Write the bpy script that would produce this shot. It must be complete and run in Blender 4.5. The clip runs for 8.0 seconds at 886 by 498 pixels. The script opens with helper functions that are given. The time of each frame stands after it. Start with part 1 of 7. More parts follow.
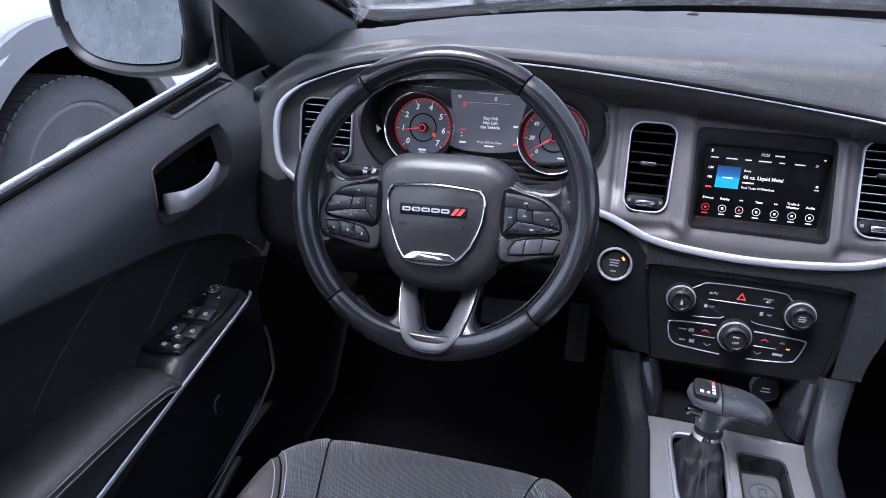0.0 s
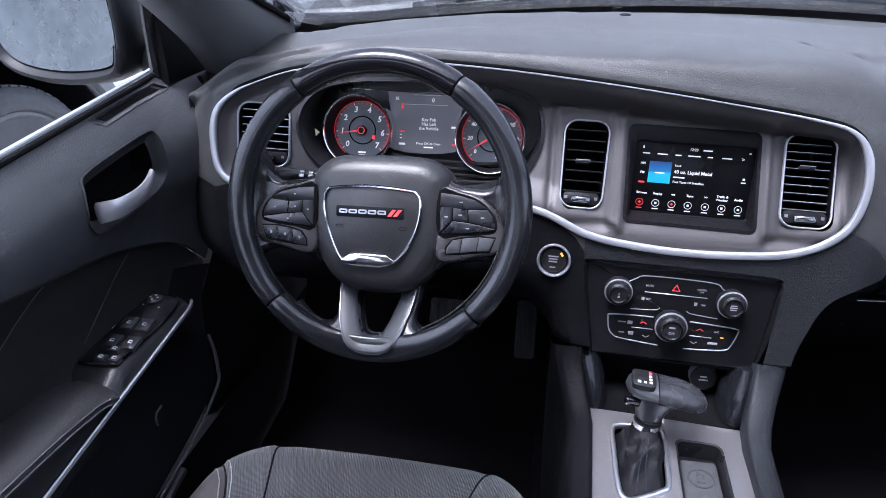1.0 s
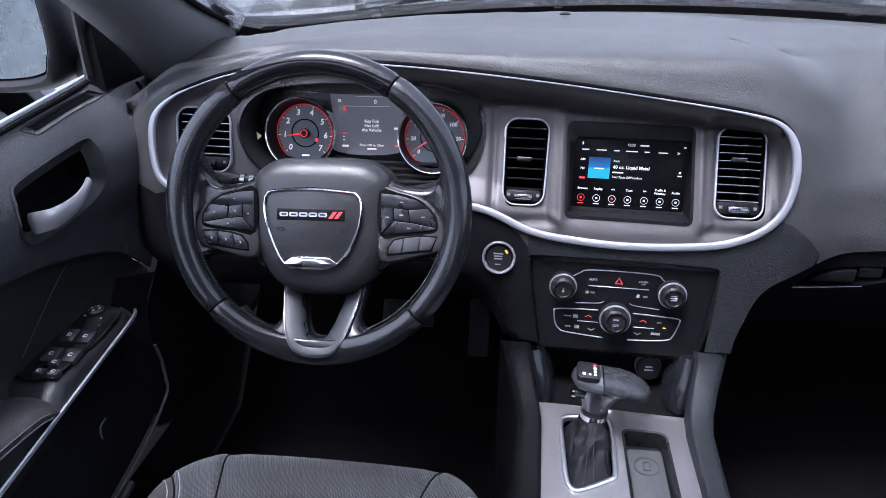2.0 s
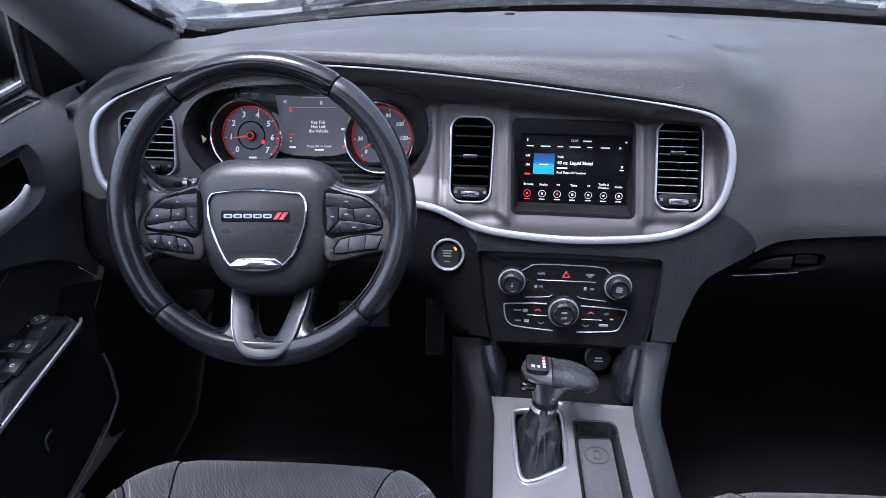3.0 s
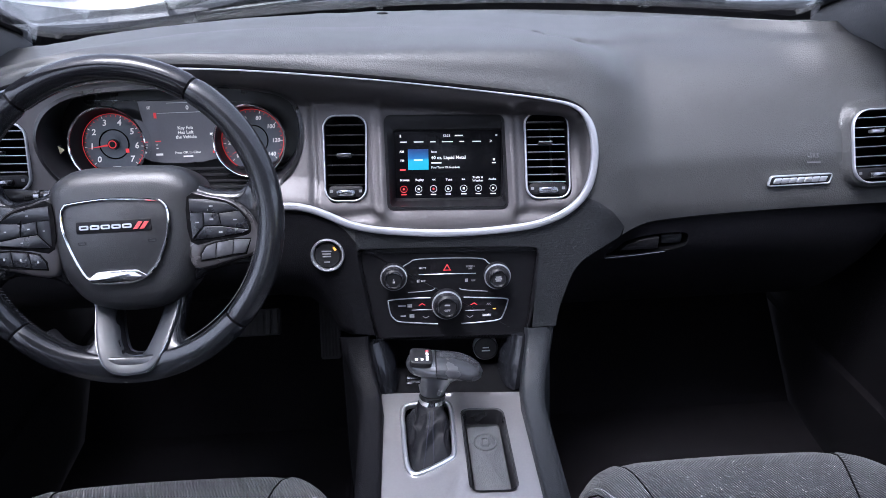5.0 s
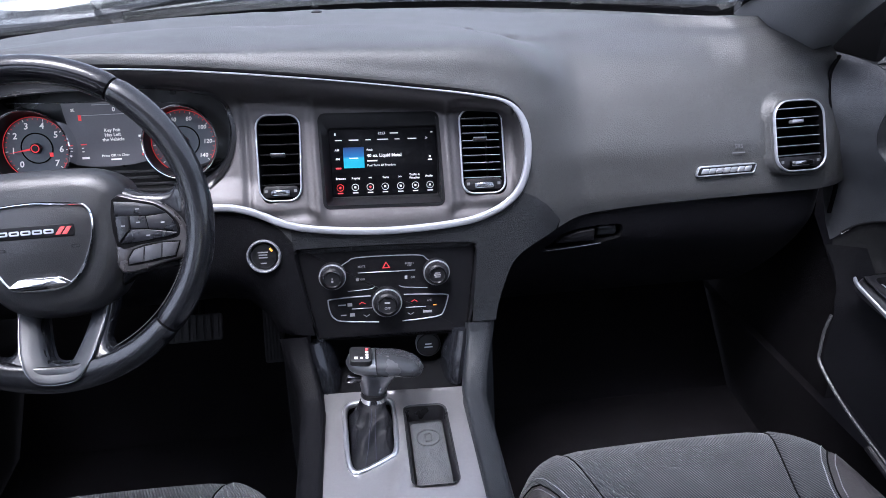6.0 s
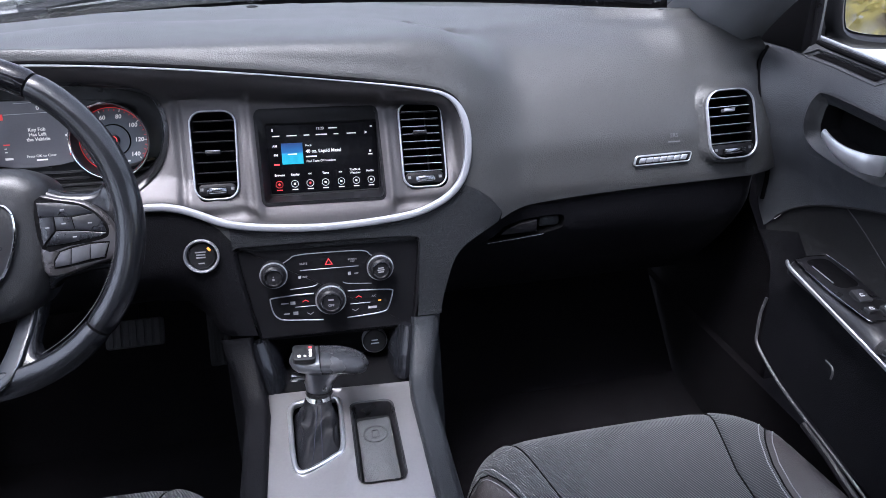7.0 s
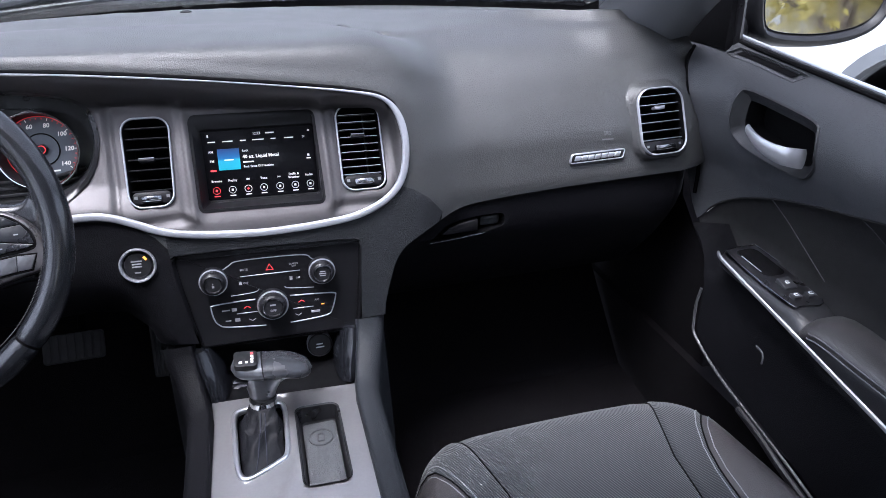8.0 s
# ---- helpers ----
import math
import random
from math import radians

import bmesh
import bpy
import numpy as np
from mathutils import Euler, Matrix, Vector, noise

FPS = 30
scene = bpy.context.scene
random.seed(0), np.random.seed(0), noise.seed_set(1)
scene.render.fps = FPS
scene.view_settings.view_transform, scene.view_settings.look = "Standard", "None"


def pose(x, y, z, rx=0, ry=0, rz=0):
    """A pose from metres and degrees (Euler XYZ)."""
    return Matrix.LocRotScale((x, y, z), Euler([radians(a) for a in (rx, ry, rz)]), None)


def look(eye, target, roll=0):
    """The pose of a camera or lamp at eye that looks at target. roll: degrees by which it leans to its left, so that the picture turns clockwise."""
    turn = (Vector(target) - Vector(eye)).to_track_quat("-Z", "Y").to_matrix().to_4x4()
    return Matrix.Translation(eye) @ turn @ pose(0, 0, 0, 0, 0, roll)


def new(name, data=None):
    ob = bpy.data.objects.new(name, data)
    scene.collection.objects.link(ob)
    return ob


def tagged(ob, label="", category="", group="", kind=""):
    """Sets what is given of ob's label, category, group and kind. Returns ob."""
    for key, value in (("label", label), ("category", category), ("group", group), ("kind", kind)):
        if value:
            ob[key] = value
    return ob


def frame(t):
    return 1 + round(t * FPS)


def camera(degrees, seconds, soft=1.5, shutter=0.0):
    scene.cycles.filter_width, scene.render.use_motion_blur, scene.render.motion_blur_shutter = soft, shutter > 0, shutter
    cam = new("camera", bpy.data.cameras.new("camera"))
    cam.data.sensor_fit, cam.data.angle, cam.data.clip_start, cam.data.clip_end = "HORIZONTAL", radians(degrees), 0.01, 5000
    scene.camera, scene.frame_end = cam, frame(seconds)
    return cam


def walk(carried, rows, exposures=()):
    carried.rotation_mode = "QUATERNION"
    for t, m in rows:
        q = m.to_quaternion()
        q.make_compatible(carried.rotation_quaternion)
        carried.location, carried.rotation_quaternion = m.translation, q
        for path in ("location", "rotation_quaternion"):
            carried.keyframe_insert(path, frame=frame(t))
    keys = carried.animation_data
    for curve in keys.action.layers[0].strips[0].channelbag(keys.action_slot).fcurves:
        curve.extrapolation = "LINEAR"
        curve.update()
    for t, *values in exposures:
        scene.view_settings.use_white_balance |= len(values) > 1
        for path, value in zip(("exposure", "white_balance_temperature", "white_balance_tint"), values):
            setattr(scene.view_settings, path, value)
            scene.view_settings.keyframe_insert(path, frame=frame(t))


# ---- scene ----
cam = camera(66.7, 8.0, soft=0.85)
PATH = [
    (0, (-0.193, 0.004, 1.225), (-0.663, 1.724, 0.319), -0.9),
    (0.5, (-0.178, 0.003, 1.225), (-0.589, 1.741, 0.324), -0.7),
    (1, (-0.163, 0.005, 1.223), (-0.524, 1.755, 0.325), -1.0),
    (1.5, (-0.149, 0.006, 1.222), (-0.46, 1.767, 0.326), -1.2),
    (3, (-0.11, -0.002, 1.218), (-0.269, 1.782, 0.329), -1.4),
    (3.5, (-0.099, -0.005, 1.215), (-0.209, 1.786, 0.331), -1.5),
    (4, (-0.086, -0.006, 1.215), (-0.124, 1.787, 0.329), -1.4),
    (4.5, (-0.072, -0.007, 1.212), (-0.049, 1.787, 0.329), -1.5),
    (6, (-0.03, -0.015, 1.204), (0.184, 1.766, 0.319), -1.4),
    (6.5, (-0.025, -0.019, 1.202), (0.25, 1.751, 0.312), -1.3),
    (7, (-0.011, -0.018, 1.196), (0.33, 1.739, 0.305), -1.2),
    (7.5, (0.002, -0.027, 1.197), (0.41, 1.718, 0.308), -1.2),
    (8, (0.011, -0.033, 1.198), (0.474, 1.698, 0.31), -1.2),
]
walk(cam, [(t, look(eye, target, roll)) for t, eye, target, roll in PATH], [(0.0, 2.07, 5550, 21), (4.5, 2.07, 5600, 20), (8.0, 2.1, 5720, 18)])

# ---- world, sun, exposure ----
world = bpy.data.worlds.new("overcast_sky")
scene.world = world
world.use_nodes = True
wn, wl = world.node_tree.nodes, world.node_tree.links
sky = wn.new("ShaderNodeTexSky")
sky.sky_type = "NISHITA"
sky.sun_disc = False
sky.sun_elevation, sky.sun_rotation = radians(72), radians(228)
sky.air_density, sky.dust_density, sky.ozone_density = 1.0, 4.0, 0.6
pale = wn.new("ShaderNodeHueSaturation")
pale.inputs["Saturation"].default_value = 0.4
wl.new(sky.outputs[0], pale.inputs["Color"])
wl.new(pale.outputs[0], wn["Background"].inputs[0])
wn["Background"].inputs[1].default_value = 0.15
sun = new("sun", bpy.data.lights.new("sun", "SUN"))
sun.data.energy, sun.data.angle, sun.data.color = 1.1, radians(24), (1.0, 0.95, 0.88)
sun.matrix_world = look((0, 0, 0), (0.22, 0.20, -0.92))

# ---- materials ----
MATS = {}


def mat(name, color, rough=0.5, metal=0.0, grain=0.0, scale=400.0, bump=0.0, bscale=600.0, spec=0.5, coat=0.0, wear=0.0, emit=0.0, voronoi=False, stretch=None):
    """A surface with colour variation at two scales, uneven gloss and a fine relief."""
    if name in MATS:
        return MATS[name]
    m = bpy.data.materials.new(name)
    m.use_nodes = True
    n, l = m.node_tree.nodes, m.node_tree.links
    b = n["Principled BSDF"]
    b.inputs["Base Color"].default_value = (*color, 1)
    b.inputs["Roughness"].default_value = rough
    b.inputs["Metallic"].default_value = metal
    b.inputs["Specular IOR Level"].default_value = spec
    b.inputs["Coat Weight"].default_value = coat
    b.inputs["Coat Roughness"].default_value = 0.08
    if emit:
        b.inputs["Emission Color"].default_value = (*color, 1)
        b.inputs["Emission Strength"].default_value = emit
    if not (grain or bump or wear):
        MATS[name] = m
        return m
    co = n.new("ShaderNodeTexCoord")
    src = co.outputs["Object"]
    if stretch:
        mp = n.new("ShaderNodeMapping")
        mp.inputs["Scale"].default_value = stretch
        l.new(src, mp.inputs["Vector"])
        src = mp.outputs[0]
    if grain:
        fine = n.new("ShaderNodeTexNoise")
        fine.inputs["Scale"].default_value, fine.inputs["Detail"].default_value = scale, 4
        broad = n.new("ShaderNodeTexNoise")
        broad.inputs["Scale"].default_value, broad.inputs["Detail"].default_value = 9.0, 5
        l.new(src, fine.inputs["Vector"])
        l.new(co.outputs["Object"], broad.inputs["Vector"])
        add = n.new("ShaderNodeMath")
        add.operation = "ADD"
        l.new(fine.outputs[0], add.inputs[0])
        l.new(broad.outputs[0], add.inputs[1])
        ramp = n.new("ShaderNodeMapRange")
        ramp.inputs["From Min"].default_value, ramp.inputs["From Max"].default_value = 0.6, 1.4
        ramp.inputs["To Min"].default_value, ramp.inputs["To Max"].default_value = 1 - grain, 1 + grain
        l.new(add.outputs[0], ramp.inputs["Value"])
        mix = n.new("ShaderNodeMix")
        mix.data_type, mix.blend_type = "RGBA", "MULTIPLY"
        mix.inputs[0].default_value = 1.0
        mix.inputs[6].default_value = (*color, 1)
        l.new(ramp.outputs[0], mix.inputs[7])
        l.new(mix.outputs[2], b.inputs["Base Color"])
    if wear:
        w = n.new("ShaderNodeTexNoise")
        w.inputs["Scale"].default_value, w.inputs["Detail"].default_value = 30.0, 8
        l.new(co.outputs["Object"], w.inputs["Vector"])
        wr = n.new("ShaderNodeMapRange")
        wr.inputs["From Min"].default_value, wr.inputs["From Max"].default_value = 0.35, 0.7
        wr.inputs["To Min"].default_value, wr.inputs["To Max"].default_value = max(rough - wear, 0.02), min(rough + wear, 1)
        l.new(w.outputs[0], wr.inputs["Value"])
        l.new(wr.outputs[0], b.inputs["Roughness"])
    if bump:
        t = n.new("ShaderNodeTexVoronoi" if voronoi else "ShaderNodeTexNoise")
        t.inputs["Scale"].default_value = bscale
        l.new(src, t.inputs["Vector"])
        bp = n.new("ShaderNodeBump")
        bp.inputs["Strength"].default_value, bp.inputs["Distance"].default_value = bump, 0.001
        l.new(t.outputs[0], bp.inputs["Height"])
        l.new(bp.outputs[0], b.inputs["Normal"])
    MATS[name] = m
    return m


PAD = mat("grained_dash_plastic", (0.0348, 0.0358, 0.0362), 0.44, grain=0.05, bump=0.32, bscale=520, voronoi=True, wear=0.02, spec=0.36)
DOOR = mat("grained_door_plastic", (0.035, 0.037, 0.041), 0.46, grain=0.12, bump=0.4, bscale=760, voronoi=True, wear=0.06)
BLACK = mat("black_plastic", (0.009, 0.009, 0.0105), 0.42, grain=0.2, bump=0.25, bscale=700, wear=0.03, spec=0.22)
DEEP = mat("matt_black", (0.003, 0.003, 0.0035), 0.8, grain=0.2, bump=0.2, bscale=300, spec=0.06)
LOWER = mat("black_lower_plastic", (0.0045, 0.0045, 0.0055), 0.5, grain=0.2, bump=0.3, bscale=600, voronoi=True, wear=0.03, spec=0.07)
GLOSS = mat("satin_black_panel", (0.008, 0.008, 0.009), 0.3, grain=0.15, wear=0.03, spec=0.4)
BEZEL = mat("brushed_dark_silver", (0.084, 0.080, 0.082), 0.56, metal=0.9, grain=0.06, scale=300, bump=0.03, bscale=900, wear=0.015)
TRIM = mat("satin_silver_trim", (0.40, 0.41, 0.44), 0.42, metal=0.75, grain=0.04, wear=0.015)
CHROME = mat("chrome", (0.85, 0.86, 0.88), 0.09, metal=1.0, grain=0.03, wear=0.01)
LEATHER = mat("black_leather", (0.010, 0.010, 0.0115), 0.33, grain=0.15, bump=0.15, bscale=900, voronoi=True, wear=0.02)
HUB = mat("soft_touch_black", (0.0115, 0.012, 0.0135), 0.42, grain=0.1, bump=0.14, bscale=800, voronoi=True, wear=0.05)
PLATE = mat("brushed_silver_plate", (0.34, 0.33, 0.335), 0.42, metal=1.0, grain=0.06, scale=300, bump=0.03, bscale=900, wear=0.02)
PIANO = mat("gloss_black_cheek", (0.006, 0.0065, 0.008), 0.2, grain=0.1, spec=0.4, wear=0.03)
FASCIA = mat("satin_black_fascia", (0.006, 0.006, 0.007), 0.38, grain=0.15, wear=0.04, spec=0.14)
# Darkened so that the shade on the centre stack is in the colour.
STACK = mat("shaded_stack_plastic", (0.0105, 0.0115, 0.013), 0.44, grain=0.12, bump=0.5, bscale=520, voronoi=True, wear=0.04, spec=0.28)
DIMRED = mat("dim_red_mark", (0.75, 0.05, 0.05), emit=0.03)
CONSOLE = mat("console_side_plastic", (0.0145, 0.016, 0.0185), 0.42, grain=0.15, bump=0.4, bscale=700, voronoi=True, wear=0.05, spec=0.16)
DARKCHROME = mat("dark_chrome", (0.22, 0.225, 0.235), 0.2, metal=1.0, grain=0.05, wear=0.03)
BOOTLEATHER = mat("boot_leather", (0.0075, 0.0078, 0.0095), 0.5, grain=0.2, bump=0.3, bscale=700, voronoi=True, wear=0.08, spec=0.12)
EMBOSSRUBBER = mat("embossed_rubber", (0.030, 0.031, 0.034), 0.5, grain=0.1)
CARPET = mat("black_carpet", (0.0048, 0.0043, 0.005), 0.95, grain=0.4, scale=900, bump=0.8, bscale=900, spec=0.05)
VINYL = mat("dark_seat_vinyl", (0.032, 0.029, 0.030), 0.5, grain=0.1, bump=0.35, bscale=600, voronoi=True, wear=0.05)
THREAD = mat("grey_thread", (0.27, 0.27, 0.285), 0.8, grain=0.1)
SEAMLINE = mat("tonal_thread", (0.03, 0.03, 0.032), 0.8, grain=0.1)
DARKTHREAD = mat("dark_thread", (0.10, 0.10, 0.11), 0.8, grain=0.1)
# Lighter copy of the rubber below; the light on the tyres is in its colour.
TYRE = mat("lit_tyre_rubber", (0.065, 0.067, 0.070), 0.85, grain=0.25, scale=60, bump=0.4, bscale=200)
RUBBER = mat("tyre_rubber", (0.03, 0.03, 0.032), 0.8, grain=0.25, scale=60, bump=0.4, bscale=200)
WHITEPAINT = mat("white_car_paint", (0.66, 0.68, 0.69), 0.25, grain=0.03, coat=0.6)
DARKPAINT = mat("grey_car_paint", (0.20, 0.205, 0.195), 0.34, metal=0.3, grain=0.02, coat=0.3)
HEADLINER = mat("dark_headliner", (0.13, 0.13, 0.13), 0.95, grain=0.1, scale=600, bump=0.3)
PILLAR = mat("pillar_plastic", (0.078, 0.082, 0.088), 0.6, grain=0.1, bump=0.4, bscale=600, voronoi=True)
GROUND = mat("pale_concrete", (0.42, 0.42, 0.405), 0.9, grain=0.06, scale=40, bump=0.3, bscale=80)
MARK = mat("white_print", (0.6, 0.61, 0.63), 0.5)
GREYMARK = mat("grey_print", (0.25, 0.25, 0.26), 0.5)
MIRROR = mat("mirror_glass", (0.78, 0.80, 0.82), 0.03, metal=1.0, grain=0.05, scale=12, wear=0.05)
SMUDGED = mat("smudged_mirror_glass", (0.15, 0.172, 0.19), 0.30, metal=0.9, grain=0.25, scale=45, wear=0.12)
ARMPAD = mat("armrest_leatherette", (0.033, 0.032, 0.033), 0.42, grain=0.1, bump=0.25, bscale=800, voronoi=True, wear=0.03)
SUEDE = mat("black_suede_insert", (0.010, 0.010, 0.0105), 0.9, grain=0.3, scale=60, bump=0.3, bscale=900, spec=0.25)
EMBOSS = mat("embossed_grey", (0.085, 0.088, 0.094), 0.5, grain=0.05)
REDGLOW = mat("red_backlight", (0.85, 0.05, 0.05), emit=0.075)
WHITEGLOW = mat("white_backlight", (0.80, 0.78, 0.74), emit=0.075)
AMBERGLOW = mat("amber_indicator", (1.0, 0.35, 0.05), emit=0.16)


def fabric():
    """Woven seat cloth with slanting ribs."""
    m = mat("ribbed_grey_cloth", (0.0255, 0.0275, 0.031), 0.9, grain=0.25, scale=700)
    n, l = m.node_tree.nodes, m.node_tree.links
    b = n["Principled BSDF"]
    co = n.new("ShaderNodeTexCoord")
    mp = n.new("ShaderNodeMapping")
    mp.inputs["Rotation"].default_value = (0, 0, radians(-24))
    l.new(co.outputs["Object"], mp.inputs["Vector"])
    heights = []
    for axis, scale in (("X", 88.0), ("Y", 150.0)):
        w = n.new("ShaderNodeTexWave")
        w.bands_direction = axis
        w.inputs["Scale"].default_value, w.inputs["Distortion"].default_value = scale, 0.0
        l.new(mp.outputs[0], w.inputs["Vector"])
        heights.append(w.outputs["Fac"])
    s = n.new("ShaderNodeMath")
    s.operation = "MULTIPLY_ADD"
    l.new(heights[1], s.inputs[0])
    s.inputs[1].default_value = 0.35
    l.new(heights[0], s.inputs[2])
    bp = n.new("ShaderNodeBump")
    bp.inputs["Strength"].default_value, bp.inputs["Distance"].default_value = 0.85, 0.0011
    l.new(s.outputs[0], bp.inputs["Height"])
    l.new(bp.outputs[0], b.inputs["Normal"])
    b.inputs["Sheen Weight"].default_value = 0.12
    return m


HANDLE = mat("satin_silver_handle", (0.50, 0.51, 0.54), 0.36, metal=0.85, grain=0.03)
CLOTH = fabric()


def glass():
    m = bpy.data.materials.new("window_glass")
    m.use_nodes = True
    b = m.node_tree.nodes["Principled BSDF"]
    b.inputs["Base Color"].default_value = (0.95, 0.98, 0.97, 1)
    b.inputs["Roughness"].default_value = 0.02
    b.inputs["Transmission Weight"].default_value = 1.0
    b.inputs["IOR"].default_value = 1.05
    return m


GLASS = glass()

# ---- mesh tools ----


def part(name, bm, material, parent=None, label="", smooth=True, angle=40):
    me = bpy.data.meshes.new(name)
    bmesh.ops.recalc_face_normals(bm, faces=bm.faces)
    bm.to_mesh(me)
    bm.free()
    me.materials.append(material)
    if smooth:
        me.shade_smooth()
        me.set_sharp_from_angle(angle=radians(angle))
    ob = new(name, me)
    if parent is not None:
        ob.parent = parent
    if label:
        ob["label"] = label
    return ob


def thing(name, label, category, at=(0, 0, 0), group="", kind=""):
    ob = new(name)
    ob.location = at
    ob.empty_display_size = 0.05
    bpy.context.view_layer.update()
    return tagged(ob, label, category, group, kind)


def child(name, bm, material, parent, label="", smooth=True, angle=40):
    """A part whose mesh is given in world coordinates."""
    p = parent
    off = Vector((0, 0, 0))
    while p is not None:
        off += p.location
        p = p.parent
    bmesh.ops.translate(bm, verts=bm.verts, vec=-off)
    return part(name, bm, material, parent, label, smooth, angle)


def spline(pts, n=8, closed=False):
    """Catmull-Rom curve through the points."""
    P = [Vector(p) for p in pts]
    out, m = [], len(P)
    for i in range(m if closed else m - 1):
        a, b, c, d = (P[(i + k) % m] if closed else P[min(max(i + k, 0), m - 1)] for k in (-1, 0, 1, 2))
        for k in range(n):
            t = k / n
            out.append(0.5 * (2 * b + (c - a) * t + (2 * a - 5 * b + 4 * c - d) * t * t + (3 * b - a - 3 * c + d) * t ** 3))
    if not closed:
        out.append(P[-1].copy())
    return out


def rounded(w, h, r, n=5, cx=0.0, cy=0.0, taper=0.0):
    """Outline of a rounded rectangle; taper narrows its lower side."""
    out = []
    for sx, sy, a in ((1, 1, 0), (-1, 1, 90), (-1, -1, 180), (1, -1, 270)):
        for k in range(n + 1):
            t = radians(a + 90 * k / n)
            x, y = sx * (w / 2 - r) + r * math.cos(t), sy * (h / 2 - r) + r * math.sin(t)
            out.append(Vector((cx + x * (1 - taper * (0.5 - y / h)), cy + y)))
    return out


def grown(loop, d):
    """The outline moved outwards by d."""
    n, out = len(loop), []
    area = sum(loop[i][0] * loop[(i + 1) % n][1] - loop[(i + 1) % n][0] * loop[i][1] for i in range(n))
    s = 1 if area > 0 else -1
    for i in range(n):
        e = Vector((loop[(i + 1) % n][0] - loop[i - 1][0], loop[(i + 1) % n][1] - loop[i - 1][1]))
        e = e.normalized() if e.length > 1e-9 else Vector((1, 0))
        out.append(Vector((loop[i][0] + s * e.y * d, loop[i][1] - s * e.x * d)))
    return out


def rings(bm, loops, closed=True, cap0=False, cap1=False):
    """Quads between loops of equally many 3D points."""
    vs = [[bm.verts.new(p) for p in lp] for lp in loops]
    n = len(vs[0])
    for a, b in zip(vs, vs[1:]):
        for i in range(n if closed else n - 1):
            j = (i + 1) % n
            bm.faces.new((a[i], a[j], b[j], b[i]))
    if cap0:
        bm.faces.new(vs[0][::-1])
    if cap1:
        bm.faces.new(vs[-1])
    return vs


def flat(loop, z, M):
    return [M @ Vector((p[0], p[1], z)) for p in loop]


def plate(loop, depth, M, bevel=0.001, dome=0.0, base=0.0):
    """A plate with rounded edge, its face at depth above the plane of M; dome lifts the middle."""
    bm = bmesh.new()
    ls = [flat(loop, base, M), flat(loop, depth - bevel, M), flat(grown(loop, -bevel * 0.4), depth - bevel * 0.3, M), flat(grown(loop, -bevel), depth, M)]
    if dome:
        c = sum((Vector(p[:2]) for p in loop), Vector((0, 0))) / len(loop)
        inner = grown(loop, -bevel)
        for k in (0.8, 0.55, 0.28):
            ls.append(flat([c + (Vector(p) - c) * k for p in inner], depth + dome * (1 - k * k), M))
    rings(bm, ls, cap0=True, cap1=True)
    return bm


def hoop(outer, inner, depth, M, bevel=0.0008, base=0.0):
    """A frame between two outlines of equally many points."""
    bm = bmesh.new()
    rings(bm, [flat(outer, base, M), flat(outer, depth - bevel, M), flat(grown(outer, -bevel), depth, M), flat(grown(inner, bevel), depth, M), flat(inner, depth - bevel, M), flat(inner, base, M)])
    return bm


def tube(path, radius, sides=10, closed=False, squash=1.0, up=(0, 0, 1), cap=True):
    """A tube along a path; radius is a number or a function of 0..1."""
    bm = bmesh.new()
    loops, n = [], len(path)
    for i, p in enumerate(path):
        a, b = (path[i - 1], path[(i + 1) % n]) if closed else (path[max(i - 1, 0)], path[min(i + 1, n - 1)])
        t = (Vector(b) - Vector(a)).normalized()
        s = t.cross(Vector(up)).normalized()
        u = s.cross(t)
        r = radius(i / max(n - 1, 1)) if callable(radius) else radius
        loops.append([Vector(p) + s * math.cos(k * 2 * math.pi / sides) * r + u * math.sin(k * 2 * math.pi / sides) * r * squash for k in range(sides)])
    if closed:
        loops.append(loops[0])
    rings(bm, loops, cap0=cap and not closed, cap1=cap and not closed)
    bmesh.ops.remove_doubles(bm, verts=bm.verts, dist=1e-7)
    return bm


def turned(profile, M, n=32, cap=True):
    """A turned body from (radius, height) pairs about the z axis of M."""
    bm = bmesh.new()
    rings(bm, [[M @ Vector((r * math.cos(2 * math.pi * k / n), r * math.sin(2 * math.pi * k / n), h)) for k in range(n)] for r, h in profile], cap0=cap, cap1=cap)
    return bm


def box(sx, sy, sz, M, bevel=0.002, seg=2):
    bm = bmesh.new()
    bmesh.ops.create_cube(bm, size=1, matrix=Matrix.Diagonal((sx, sy, sz, 1)))
    if bevel:
        bmesh.ops.bevel(bm, geom=bm.edges[:], offset=bevel, segments=seg, affect="EDGES", profile=0.5)
    bmesh.ops.transform(bm, matrix=M, verts=bm.verts)
    return bm


def joined(*bms):
    out = bmesh.new()
    for b in bms:
        me = bpy.data.meshes.new("tmp")
        b.to_mesh(me)
        b.free()
        out.from_mesh(me)
        bpy.data.meshes.remove(me)
    return out


def basis(origin, right, up):
    """Matrix with x along right, y along up, z facing out."""
    x = Vector(right).normalized()
    z = x.cross(Vector(up)).normalized()
    y = z.cross(x)
    return Matrix.Translation(origin) @ Matrix((x, y, z)).transposed().to_4x4()


def dense(loop, step):
    """The same outline with points at most a step apart."""
    out = []
    for i in range(len(loop)):
        a, b = Vector(loop[i]), Vector(loop[(i + 1) % len(loop)])
        n = max(1, int((b - a).length / step))
        out += [a.lerp(b, k / n) for k in range(n)]
    return out


